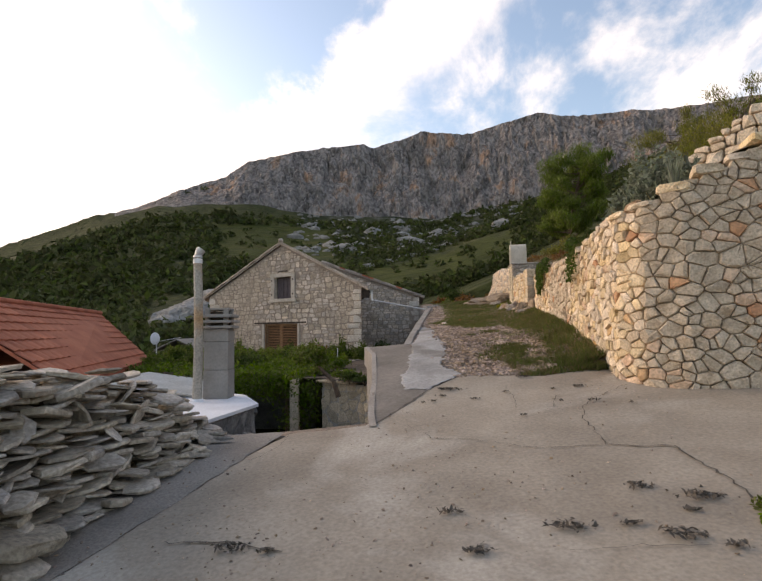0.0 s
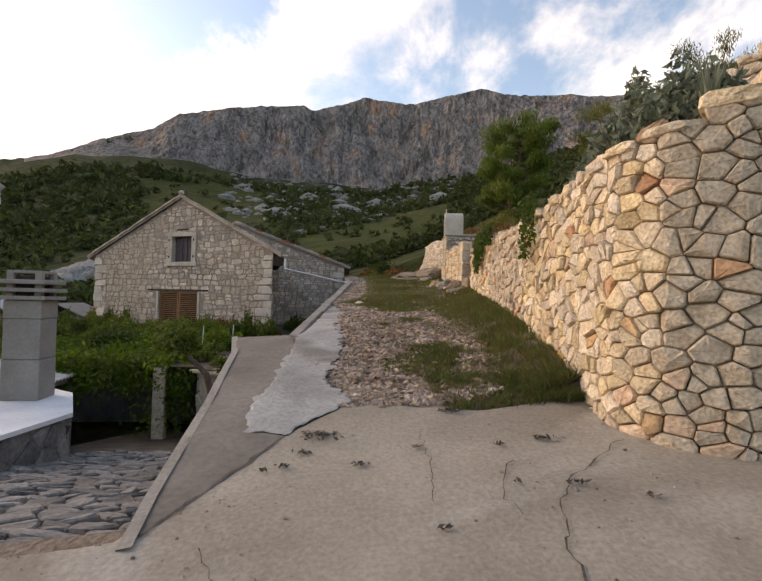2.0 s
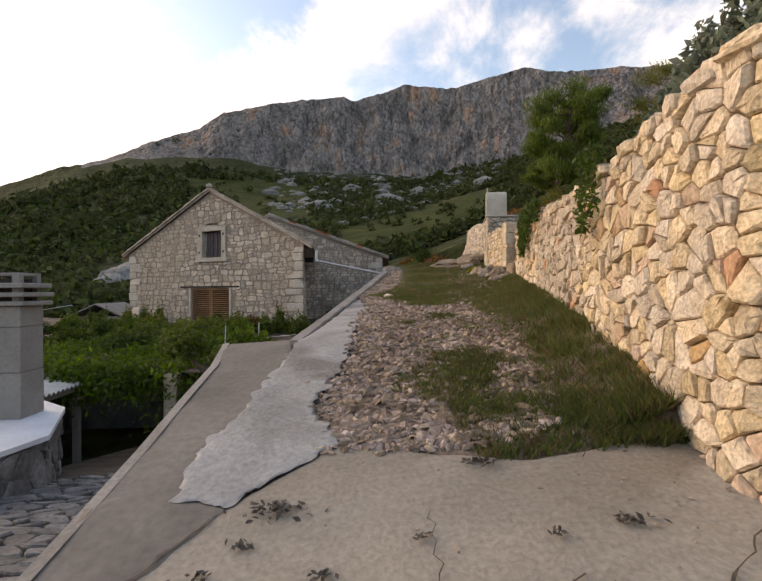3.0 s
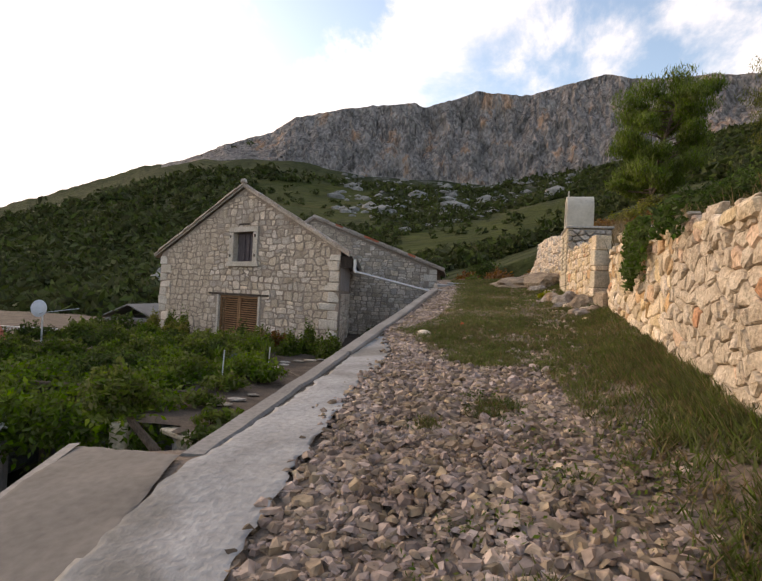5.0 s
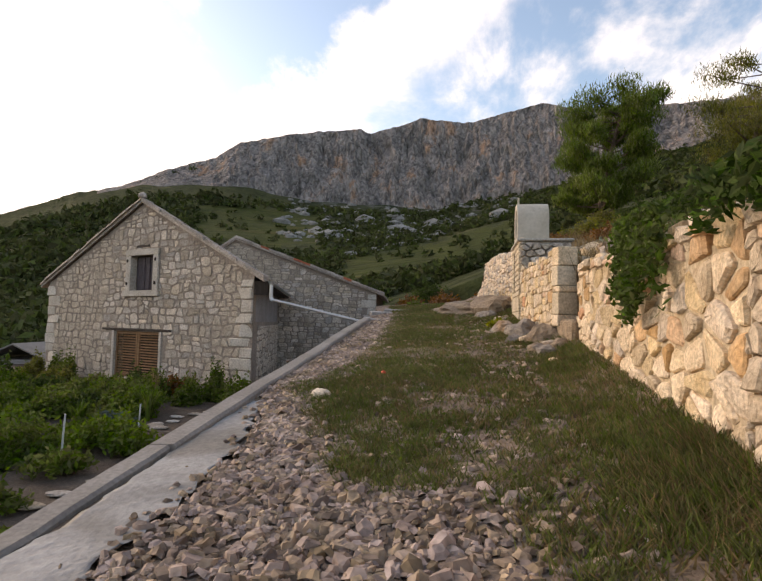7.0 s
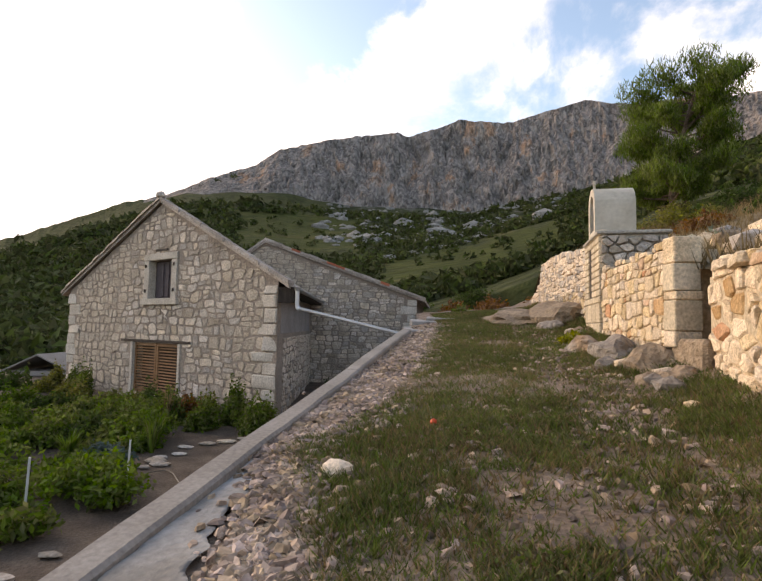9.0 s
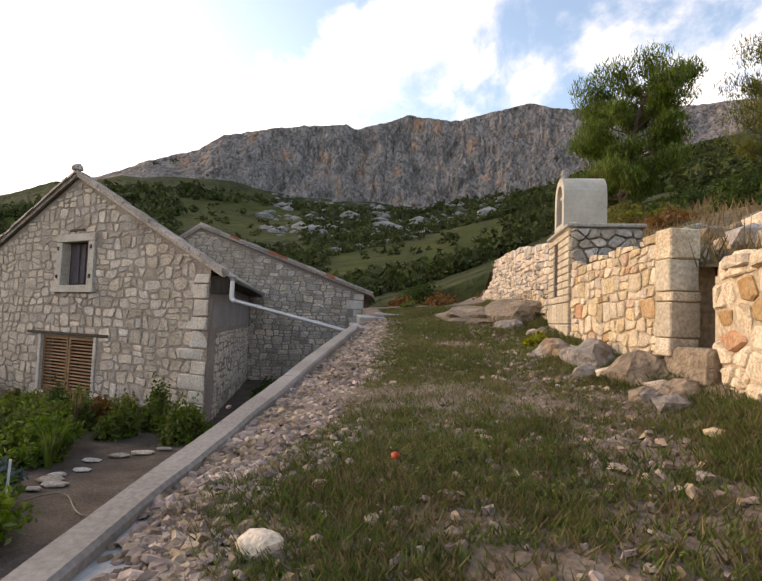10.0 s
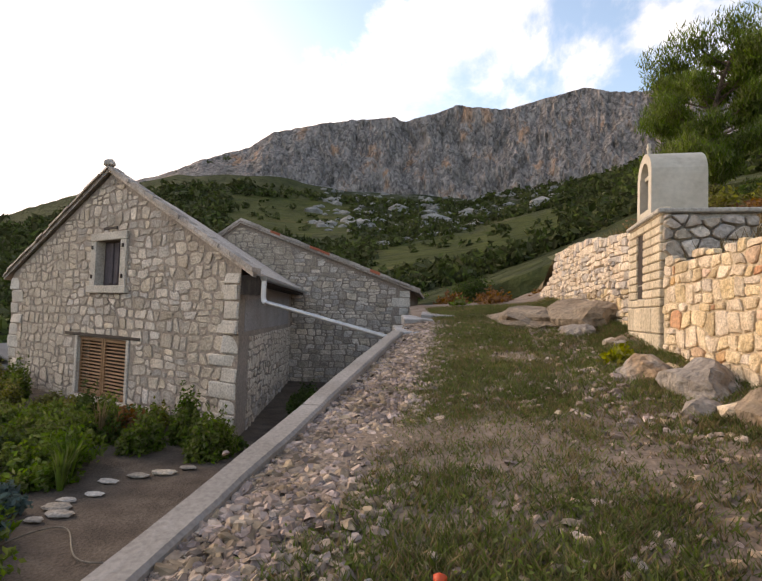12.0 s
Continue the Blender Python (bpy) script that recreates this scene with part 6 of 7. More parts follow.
vs, fs = [], []
for _ in range(110):
    x, y = rng.uniform(-8.2, -2.0), rng.uniform(14.3, 19.5)
    if x < -5.5 and y < 15.5:
        continue
    c = (x, y, -1.25 + 0.12 * noise.noise((x, y, 0)))
    a, b = leaf_cloud(130, lambda: lump(c, 0.62, 0.45), 0.06)
    add(vs, fs, a, b)
for _ in range(60):
    x = rng.uniform(-4.4, -1.6)
    c = (x, 14.35 + rng.uniform(-0.1, 0.2), -1.35 - rng.random() ** 2 * (1.1 if x > -2.5 else 0.2))
    a, b = leaf_cloud(45, lambda: (c[0] + rng.gauss(0, 0.16), c[1] + rng.gauss(0, 0.10), c[2] + rng.gauss(0, 0.2)), 0.065)
    add(vs, fs, a, b)
meshob("foliage", vs, fs, M_VINE, perg)


# ---- plants ----
def bush(name, mounds, material, label, n=260, leaf=0.05, category="shrub", trunk=None, stems=True):
    """A shrub: leaves in uneven mounds on a few stems."""
    x0, y0, z0 = mounds[0][:3]
    e = empty(name, label, category, at=(x0, y0, z0))
    vs, fs = [], []
    for x, y, z, rx, rz in mounds:
        a, b = leaf_cloud(int(n * max(0.3, rx * rz * 4)), lambda: lump((x - x0, y - y0, z - z0), rx, rz), leaf)
        add(vs, fs, a, b)
    meshob("foliage", vs, fs, material, e)
    if stems:
        bm = bmesh.new()
        for x, y, z, rx, rz in mounds[:5]:
            for _ in range(4):
                q = lump((x - x0, y - y0, z - z0), rx * 0.7, rz * 0.8)
                tube([(x - x0, y - y0, z - z0 - 0.12), ((x - x0 + q[0]) / 2 + rng.gauss(0, 0.02), (y - y0 + q[1]) / 2, (z - z0 + q[2]) / 2), q], 0.012, 5, bm, 0.004)
        part("stem", bm, M_BARK, e)
    return e


# unkempt growth along the foot of the gable
r15 = random.Random(52)
for k in range(18):
    u = 0.25 + 9.2 * (k + r15.random()) / 18
    p = HR + HU * u + HN * r15.uniform(0.35, 1.5)
    hgt = r15.uniform(0.55, 1.25) * (0.6 if 3.4 < u < 6.2 else 1.0)
    bush("wall_foot_plant", [(p.x, p.y, terr_z(p.x, p.y), 0.30, hgt), (p.x + r15.gauss(0, 0.25), p.y - 0.25, terr_z(p.x, p.y), 0.28, hgt * 0.7)], r15.choice((M_HERB, M_OLIVE, M_SHRUB, M_HERB)), "straggling green weeds at the foot of the gable", 900, 0.045)
# small round-headed tree by the garden wall
st = empty("garden_tree", "small bushy tree with a round green crown and leaning brown trunk", "tree", at=(-0.85, 13.1, -1.3))
part("trunk", tube([(0.0, 0, -0.3), (-0.12, 0.02, 0.1), (-0.42, 0.05, 0.38), (-0.62, 0.1, 0.62)], 0.07, 9, r2=0.03), M_BARK, st)
vs, fs = [], []
a, b = leaf_cloud(3200, lambda: lump((-0.66, 0.1, 0.50), 0.56, 0.72), 0.045)
add(vs, fs, a, b)
meshob("crown", vs, fs, M_HERB, st)
# garden growth below the house
r10 = random.Random(31)
for k in range(44):
    x, y = r10.uniform(-9.5, -1.6), r10.uniform(17.4, 24.5)
    edge = HR.y + (x - HR.x) * HU.y / HU.x
    if y > edge - 0.5:
        y = edge - r10.uniform(0.5, 2.5)
    if x > -2.4 and y > 19.0:
        continue
    h = r10.uniform(0.35, 0.75)
    bush("garden_shrub", [(x, y, terr_z(x, y) + 0.1, r10.uniform(0.4, 0.75), h), (x + r10.gauss(0, 0.3), y + r10.gauss(0, 0.3), terr_z(x, y) + 0.1, r10.uniform(0.3, 0.5), h * 0.8)],
         r10.choice((M_HERB, M_HERB, M_VINE, M_SHRUB)), "leafy green garden plants below the house", 800, 0.05)
for x, y, rx, rz, m, lb in ((-3.2, 22.3, 0.55, 0.6, M_HERB, "yellowish-green shrub in the garden bed"), (-4.0, 23.2, 0.6, 0.7, M_VINE, "leafy green shrub below the shutters"), (-3.0, 21.2, 0.45, 0.5, M_HERB, "yellowish-green shrub in the garden bed"), (-3.9, 21.8, 0.55, 0.55, M_SHRUB, "dark leafy shrub in the garden bed"), (-4.9, 23.6, 0.6, 0.6, M_HERB, "leafy green shrub below the house"), (-2.7, 20.2, 0.4, 0.4, M_HERB, "low yellowish plant in the bed"), (-2.2, 18.6, 0.35, 0.3, M_VINE, "low leafy plant in the bed"), (-2.05, 19.6, 0.30, 0.30, M_CABB, "blue-green cabbages in the garden bed"), (-1.7, 18.9, 0.26, 0.28, M_CABB, "blue-green cabbages in the garden bed"), (-2.5, 20.0, 0.3, 0.35, M_CABB, "blue-green cabbages in the garden bed"),
                            (-0.95, 22.9, 0.42, 0.75, M_HERB, "tall loose shrub against the house corner"), (-1.35, 23.3, 0.35, 0.6, M_HERB, "tall loose shrub against the house wall"), (-2.3, 22.9, 0.3, 0.75, M_RUST, "half-dry brownish plant by the shutters"),
                            (-0.35, 22.6, 0.25, 0.4, M_SHRUB, "dark weeds at the house corner"), (0.45, 25.2, 0.45, 0.85, M_SHRUB, "dark shrub in the gap behind the house"), (0.7, 24.3, 0.35, 0.5, M_SHRUB, "dark weeds in the gap behind the kerb"),
                            (-0.9, 14.6, 0.35, 0.3, M_HERB, "low weeds on the garden wall"), (-0.2, 13.2, 0.4, 0.22, M_SHRUB, "dark leafy weeds beside the ramp end"), (0.1, 12.2, 0.3, 0.25, M_HERB, "weeds beside the ramp end"), (-0.6, 13.6, 0.35, 0.3, M_SHRUB, "weeds hanging over the garden wall"),
                            (-1.6, 15.6, 0.4, 0.35, M_HERB, "garden weeds behind the wall"), (-1.7, 17.0, 0.45, 0.4, M_HERB, "garden greens behind the wall"), (-2.9, 16.9, 0.5, 0.5, M_VINE, "vine shoots behind the wall"), (-1.2, 18.0, 0.22, 0.2, M_HERB, "small garden herb by the path edging")):
    z = terr_z(x, y)
    bush("garden_plant", [(x, y, z + 0.05, rx, rz), (x + rx * 0.6, y + 0.1, z + 0.05, rx * 0.7, rz * 0.8)], m, lb, 520, 0.055)


def spiky(name, x, y, z, n, h, material, label, spread=0.5, w=0.02):
    """A tuft of long arching blades."""
    vs, fs = [], []
    for _ in range(n):
        a, l = rng.random() * 6.28, h * rng.uniform(0.6, 1.1)
        d = Vector((math.cos(a), math.sin(a), 0))
        sd = Vector((-d.y, d.x, 0)) * w * rng.uniform(0.6, 1.2)
        b0 = d * 0.04 * rng.random()
        sp = spread * rng.uniform(0.3, 1.1)
        q = [b0, b0 + d * sp * l * 0.35 + Vector((0, 0, l * 0.6)), b0 + d * sp * l * 0.9 + Vector((0, 0, l * 0.95))]
        k = len(vs)
        vs += [q[0] - sd, q[0] + sd, q[1] - sd * 0.8, q[1] + sd * 0.8, q[2]]
        fs += [(k, k + 1, k + 3, k + 2), (k + 2, k + 3, k + 4)]
    e = empty(name, label, "plant", at=(x, y, z))
    meshob("leaves", vs, fs, material, e)
    return e


spiky("iris_clump", -2.0, 20.9, terr_z(-2, 20.9), 110, 0.62, M_VINE, "clump of sword-shaped green leaves in the bed", 0.6, 0.025)
spiky("iris_clump", -2.9, 19.9, terr_z(-2.9, 19.9), 80, 0.5, M_VINE, "clump of sword-shaped green leaves in the bed", 0.7, 0.025)
spiky("dry_stalks", -2.6, 22.7, terr_z(-2.6, 22.7), 40, 0.8, M_DRYGRASS, "dry upright stalks against the house", 0.25, 0.012)
# edging stones, stakes and a hose in the bed
for x, y in ((-1.15, 21.2), (-1.45, 20.95), (-0.85, 21.35), (-1.35, 20.45), (-1.55, 20.2), (-1.5, 19.95), (-1.35, 19.75), (-1.5, 19.55), (-0.6, 21.6), (-1.1, 16.2), (-1.2, 15.8), (-0.95, 16.7), (-0.5, 14.3), (-0.85, 13.95)):
    s = rng.uniform(0.07, 0.12)
    boulder((x, y, terr_z(x, y) + 0.03), s, x * 9, (1.6, 0.9, 0.30), M_PILE, "flat grey edging stone of the garden bed", 2)
for x, y in ((-1.9, 17.6), (-1.25, 18.6)):
    tagged(part("garden_stake", tube([(x, y, -1.3), (x + 0.03, y, -0.55)], 0.014, 6), M_STEEL), "thin pale stake in the garden bed", "stake")
cu2 = bpy.data.curves.new("hose", "CURVE")
cu2.dimensions, cu2.bevel_depth, cu2.bevel_resolution = "3D", 0.008, 2
spn = cu2.splines.new("NURBS")
hp2 = [(-1.6, 18.2), (-1.45, 19.0), (-1.25, 19.45), (-0.95, 19.4), (-0.7, 18.9), (-0.35, 18.6), (0.1, 18.9)]
spn.points.add(len(hp2) - 1)
for q, (x, y) in zip(spn.points, hp2):
    q.co = (x, y, terr_z(x, y) + 0.03, 1)
spn.use_endpoint_u = True
cu2.materials.append(M_HOSE)
tagged(new("garden_hose", cu2), "thin grey hose lying on the garden soil", "hose")

# dish, railing and grey shed roof behind the garden
dish = empty("satellite_dish", "white satellite dish on a thin pole", "satellite dish", at=(-8.9, 21.9, -1.9))
part("pole", tube([(0, 0, 0), (0, 0, 1.75)], 0.025, 8), M_STEEL, dish)
bm = bmesh.new()
rings = []
for k in range(5):
    rr = 0.25 * k / 4 + 0.001
    rings.append([bm.verts.new(Vector((math.cos(a) * rr * 0.55, -0.22 + rr * rr * 0.9 + math.cos(a) * rr * 0.6, 1.75 + math.sin(a) * rr))) for a in [2 * math.pi * i / 20 for i in range(20)]])
for a, b in zip(rings, rings[1:]):
    for i in range(20):
        bm.faces.new((a[i], a[(i + 1) % 20], b[(i + 1) % 20], b[i]))
dd = part("reflector", bm, M_WHITE, dish)
dd.modifiers.new("solid", "SOLIDIFY").thickness = 0.012
part("feed_arm", tube([(0.05, -0.2, 1.6), (0.35, -0.45, 1.66)], 0.012, 6), M_STEEL, dish)
part("aerial_boom", tube([(0, 0, 1.62), (0.9, 0.3, 1.78)], 0.012, 6), M_STEEL, dish)
rail = empty("terrace_railing", "pale terrace railing with thin uprights", "railing", at=(0, 0, 0))
part("floor_slab", bevbox((-13.8, 25.0, -2.3), (-9.3, 30, -1.62), 0.02), M_CHIM, rail)
for k in range(34):
    x = -13.7 + k * 0.13
    part("baluster", tube([(x, 25.05, -1.62), (x, 25.05, -1.05)], 0.016, 6), M_STEEL, rail)
part("handrail", bevbox((-13.8, 25.02, -1.06), (-9.3, 25.08, -1.02), 0.006), M_STEEL, rail)
gs = empty("grey_shed", "low grey shed with a pitched roof behind the railing", "shed", at=(0, 0, 0))
part("body", bevbox((-12.6, 31, -2.5), (-10.2, 34, -0.9), 0.02), M_RENDER, gs)
slope("roof", (-10.0, 30.8, -0.9), (-10.0, 34.2, -0.9), (-11.4, 34.2, -0.25), (-11.4, 30.8, -0.25), 0.06, M_CHIM, gs)
slope("roof", (-12.8, 34.2, -0.9), (-12.8, 30.8, -0.9), (-11.4, 30.8, -0.25), (-11.4, 34.2, -0.25), 0.06, M_CHIM, gs)
bush("hedge_shrub", [(-9.9, 27.6, -1.4, 0.9, 1.2), (-10.6, 27.2, -1.4, 0.7, 1.0)], M_SHRUB, "dark round shrub beside the house", 300, 0.09)


# ---- trees ----
def pine(x, y, z, h, seed, material, label, lean=0.0, spread=0.42, clumps=46, per=150, low=0.25, size=0.13):
    r = random.Random(seed)
    e = empty("pine_tree", label, "tree", at=(x, y, z))
    bm = bmesh.new()
    tp = [Vector((lean * k * k * h * 0.02 + r.gauss(0, 0.05), r.gauss(0, 0.05), h * 0.92 * k / 7 - 0.2 * (k == 0))) for k in range(8)]
    tube(tp, 0.022 * h, 9, bm, 0.05)
    part("trunk", bm, M_BARK, e)
    vs, fs = [], []
    bm = bmesh.new()
    for k in range(clumps):
        f = low + (1 - low) * (k + r.random()) / clumps
        i = min(6, int(f * 7))
        base = tp[i].lerp(tp[i + 1], f * 7 - i)
        a = k * 2.4 + r.uniform(-0.5, 0.5)
        wd = h * spread * (0.35 + 0.65 * math.sin(math.pi * min(1, 0.15 + 0.85 * (1 - f)) ** 0.8)) * r.uniform(0.45, 1.1)
        tip = base + Vector((math.cos(a) * wd, math.sin(a) * wd, h * r.uniform(0.02, 0.13)))
        m2 = base.lerp(tip, 0.55) + Vector((0, 0, -0.03 * h * r.random()))
        tube([base, m2, tip], 0.010 * h * (1 - 0.6 * f), 5, bm, 0.012)
        rx = h * r.uniform(0.065, 0.12)
        for c, q in ((tip, 1.0), (m2.lerp(tip, 0.4), 0.7)):
            cc = tuple(c)
            def sp():
                d = Vector((r.gauss(0, 1), r.gauss(0, 1), r.gauss(0, 0.75)))
                d.normalize()
                return Vector(cc) + Vector((d.x, d.y, d.z * 0.75)) * rx * q * (r.random() ** 0.45) * (1 + 0.5 * noise.noise(d * 2 + Vector(cc)))
            k0 = len(vs)
            # needle tufts: thin upward blades
            for _ in range(int(per * q)):
                p = sp()
                d = Vector((r.gauss(0, 0.6), r.gauss(0, 0.6), 0.75 + r.random())).normalized()
                sd = d.orthogonal().normalized()
                sd = Matrix.Rotation(r.random() * 6.28, 3, d) @ sd
                L4 = size * r.uniform(0.6, 1.3)
                n0 = len(vs)
                vs += [p - sd * L4 * 0.12, p + sd * L4 * 0.12, p + d * L4 * 1.25]
                fs.append((n0, n0 + 1, n0 + 2))
    part("limb", bm, M_BARK, e)
    meshob("crown", vs, fs, material, e)
    return e


pine(11.7, 30.6, hill_z(11.7, 30.6) - 0.3, 10.6 - hill_z(11.7, 30.6), 5, M_PINE, "bushy green pine on the slope above the shrine", 0.2, 0.33, 50, 620, size=0.15, low=0.2)
pine(16.0, 28.0, hill_z(16.0, 28.0) - 0.3, 11.8 - hill_z(16.0, 28.0), 7, M_OLIVE, "yellowish pine behind the larger one", 0.3, 0.34, 34, 240)
pine(18.0, 31.5, hill_z(18, 31.5) - 0.3, 5.6, 8, M_OLIVE, "olive-green pine high on the slope", 0.4, 0.32, 34, 240)
pine(10.7, 16.3, hill_z(10.7, 16.3) - 0.3, 8.0 - hill_z(10.7, 16.3), 9, M_OLIVE, "young yellow-green pine above the wall", 0.4, 0.30, 30, 220, size=0.10)
pine(22.0, 33.0, hill_z(22, 33) - 0.3, 5.0, 12, M_PINE, "dark pine high on the slope", 0.2, 0.36, 30, 220)
pine(14.6, 22.0, hill_z(14.6, 22) - 0.4, 3.8, 14, M_OLIVE, "low olive-green pine on the slope", 0.3, 0.4, 30, 220)
r11 = random.Random(44)
for k in range(34):
    y = r11.uniform(13.5, 32)
    x = wall_x(y) + r11.uniform(2.6, 9)
    s = r11.uniform(0.5, 1.15)
    m = r11.choice((M_SHRUB, M_SHRUB, M_SHRUB, M_IVY, M_OLIVE))
    bush("hillside_bush", [(x, y, hill_z(x, y) - 0.1, s, s * 1.1), (x + r11.gauss(0, 0.5), y + r11.gauss(0, 0.5), hill_z(x, y) - 0.1, s * 0.8, s * 0.9)], m, "dense dark evergreen bush on the slope", 700, 0.055)
for x, y, rx, rz, m, lb in ((4.25, 8.0, 0.5, 0.55, M_LAV, "silvery grey-green shrub on top of the wall"), (4.5, 9.3, 0.65, 0.6, M_LAV, "silvery grey-green shrub on top of the wall"), (4.3, 7.2, 0.4, 0.4, M_LAV, "silvery grey-green shrub on top of the wall"), (4.8, 10.6, 0.6, 0.55, M_LAV, "silvery grey-green shrub on top of the wall"),
                            (5.1, 12.0, 0.45, 0.5, M_LAV, "grey-green dry shrub above the wall"), (5.0, 13.6, 0.45, 0.45, M_IVY, "leafy climber on top of the wall"), (5.3, 14.4, 0.5, 0.5, M_IVY, "leafy climber on top of the wall"), (5.6, 15.2, 0.5, 0.45, M_SHRUB, "dark bush above the wall"),
                            (6.6, 19.0, 0.5, 0.4, M_LAV, "grey lavender-like shrub behind the shrine"), (7.1, 18.0, 0.5, 0.4, M_LAV, "grey lavender-like shrub above the wall"), (6.6, 17.6, 0.35, 0.3, M_RUST, "rust-coloured dry shrub above the wall"), (7.4, 16.6, 0.4, 0.35, M_RUST, "rust-coloured dry shrub above the wall"),
                            (7.9, 21.6, 0.6, 0.5, M_RUST, "dry reddish scrub behind the shrine"), (7.6, 24.5, 0.7, 0.5, M_RUST, "dry reddish scrub on the bank"), (6.4, 9.2, 0.7, 0.7, M_SHRUB, "dark scrub on the slope"), (7.0, 11.2, 0.8, 0.8, M_IVY, "green scrub on the slope"), (6.9, 13.2, 0.8, 0.8, M_SHRUB, "dark scrub on the slope"), (8.2, 14.2, 0.9, 1.0, M_IVY, "green scrub on the slope"), (8.6, 11.5, 0.9, 1.1, M_OLIVE, "yellowish scrub on the slope")):
    bush("wall_top_shrub", [(x, y, hill_z(x, y) - 0.1, rx, rz), (x + 0.3, y + 0.35, hill_z(x + 0.3, y + 0.35) - 0.1, rx * 0.8, rz * 0.85), (x + 0.15, y - 0.3, hill_z(x + 0.15, y - 0.3) - 0.1, rx * 0.7, rz * 0.7)], m, lb, 620, 0.045)
for x, y, rx, rz in ((4.30, 8.1, 0.60, 1.40), (4.75, 9.2, 0.65, 1.45), (4.15, 7.3, 0.45, 1.05), (5.1, 10.2, 0.6, 1.35)):
    z = hill_z(x, y)
    bush("silvery_shrub", [(x, y, z, rx, rz), (x + 0.35, y + 0.4, z, rx * 0.85, rz * 0.9), (x + 0.1, y - 0.35, z, rx * 0.75, rz * 0.8)], M_LAV, "big silvery grey-green shrub on top of the wall", 1800, 0.05)
for x, y, rx, rz, m, lb in ((-0.5, 22.2, 0.40, 1.0, M_HERB, "tall loose green shrub near the house corner"), (-2.9, 22.4, 0.5, 0.85, M_HERB, "bushy green shrub below the shutters"), (-1.7, 22.3, 0.3, 0.9, M_HERB, "upright leafy plant in the garden bed"), (-2.2, 20.7, 0.38, 0.5, M_VINE, "leafy plant in the garden bed"), (-3.6, 20.9, 0.45, 0.6, M_SHRUB, "dark leafy shrub in the garden bed"), (0.25, 26.4, 0.4, 0.8, M_SHRUB, "dark shrub in the gap beside the annex"), (-2.6, 19.4, 0.4, 0.4, M_HERB, "low yellowish plant in the bed")):
    z = terr_z(x, y)
    bush("garden_bush", [(x, y, z, rx, rz), (x + 0.15, y + 0.2, z, rx * 0.7, rz * 0.8), (x - 0.2, y - 0.1, z, rx * 0.6, rz * 0.6)], m, lb, 900, 0.045)
spiky("iris_clump", -1.9, 20.6, terr_z(-1.9, 20.6), 50, 0.55, M_HERB, "clump of long green iris leaves in the bed", 0.35, 0.02)
for x, y in ((4.0, 6.7), (4.35, 7.0), (4.1, 7.5), (4.6, 8.2)):
    spiky("tall_grass", x, y, hill_z(x, y), 60, 0.6, M_LAV, "tall pale grass stalks on the wall", 0.3, 0.012)
bush("crack_weed", [(2.42, 3.2, gz(2.42, 3.2), 0.16, 0.14), (2.3, 3.05, gz(2.3, 3.05), 0.10, 0.10)], M_HERB, "low green weed growing in the cracked concrete", 1500, 0.022, "plant")
bush("yellow_plant", [(4.85, 19.55, gz(4.85, 19.55), 0.24, 0.26), (5.0, 19.85, gz(5, 19.85), 0.18, 0.2)], M_YELL, "bright yellow-green plant at the foot of the shrine", 900, 0.04, "plant")
# ivy hanging over the wall
for y0, y1, drop, nn in ((13.1, 14.1, 0.75, 2600), (8.55, 8.95, 0.8, 500), (11.6, 12.4, 0.35, 500)):
    vs, fs = [], []
    e = empty("ivy_curtain", "dark ivy hanging over the retaining wall", "ivy")
    def sp2():
        y = rng.uniform(y0, y1) + rng.gauss(0, 0.12)
        t = rng.random() ** 1.4
        z = lerp(y, [p[1] for p in WALL[5:]], WTOP[5:]) + 0.18 - t * drop * (0.55 + 0.6 * noise.noise((y * 2.3, 0, 0)) + 0.3)
        return (wall_x(y) - 0.11 - 0.10 * rng.random() + 0.05 * (z - 0.4), y, z)
    a, b = leaf_cloud(nn, sp2, 0.036)
    add(vs, fs, a, b)
    meshob("leaves", vs, fs, M_IVY, e)

# far bushes and tan grass beside the upper track
for x, y, s, m, lb in ((5.6, 37, 1.2, M_SHRUB, "dark round bush beside the upper field"), (4.3, 33, 0.7, M_RUST, "tan dry scrub beside the track"), (5.8, 33, 0.8, M_RUST, "tan dry scrub beside the track"), (7.6, 31.5, 0.9, M_RUST, "tan dry scrub above the wall"), (4.2, 29.5, 0.4, M_HERB, "low green weeds beside the track"), (5.2, 29.3, 0.5, M_RUST, "tan dry weeds beside the track"), (2.9, 40, 1.2, M_SHRUB, "dark bush behind the annex")):
    zb = max(gz(x, y) - max(0, y - 30) * 0.05, far_point(math.degrees(math.atan2(x - REF.x, y - REF.y)), 30)[0].z if y > 36 else -9)
    bush("trackside_bush", [(x, y, zb - 0.1, s, s), (x + s * 0.7, y + 0.3, zb - 0.1, s * 0.7, s * 0.7)], m, lb, 300, 0.075)


# ---- gravel ----
def gravel_right(y):
    return lerp(y, [7.2, 8, 9.6, 11.6, 12.4, 13.1, 13.6, 14.2, 15.3, 15.9, 16.4, 18, 20, 24], [2.35, 2.7, 2.9, 3.1, 3.0, 2.8, 2.2, 1.85, 1.82, 2.2, 2.42, 2.78, 3.0, 3.4])


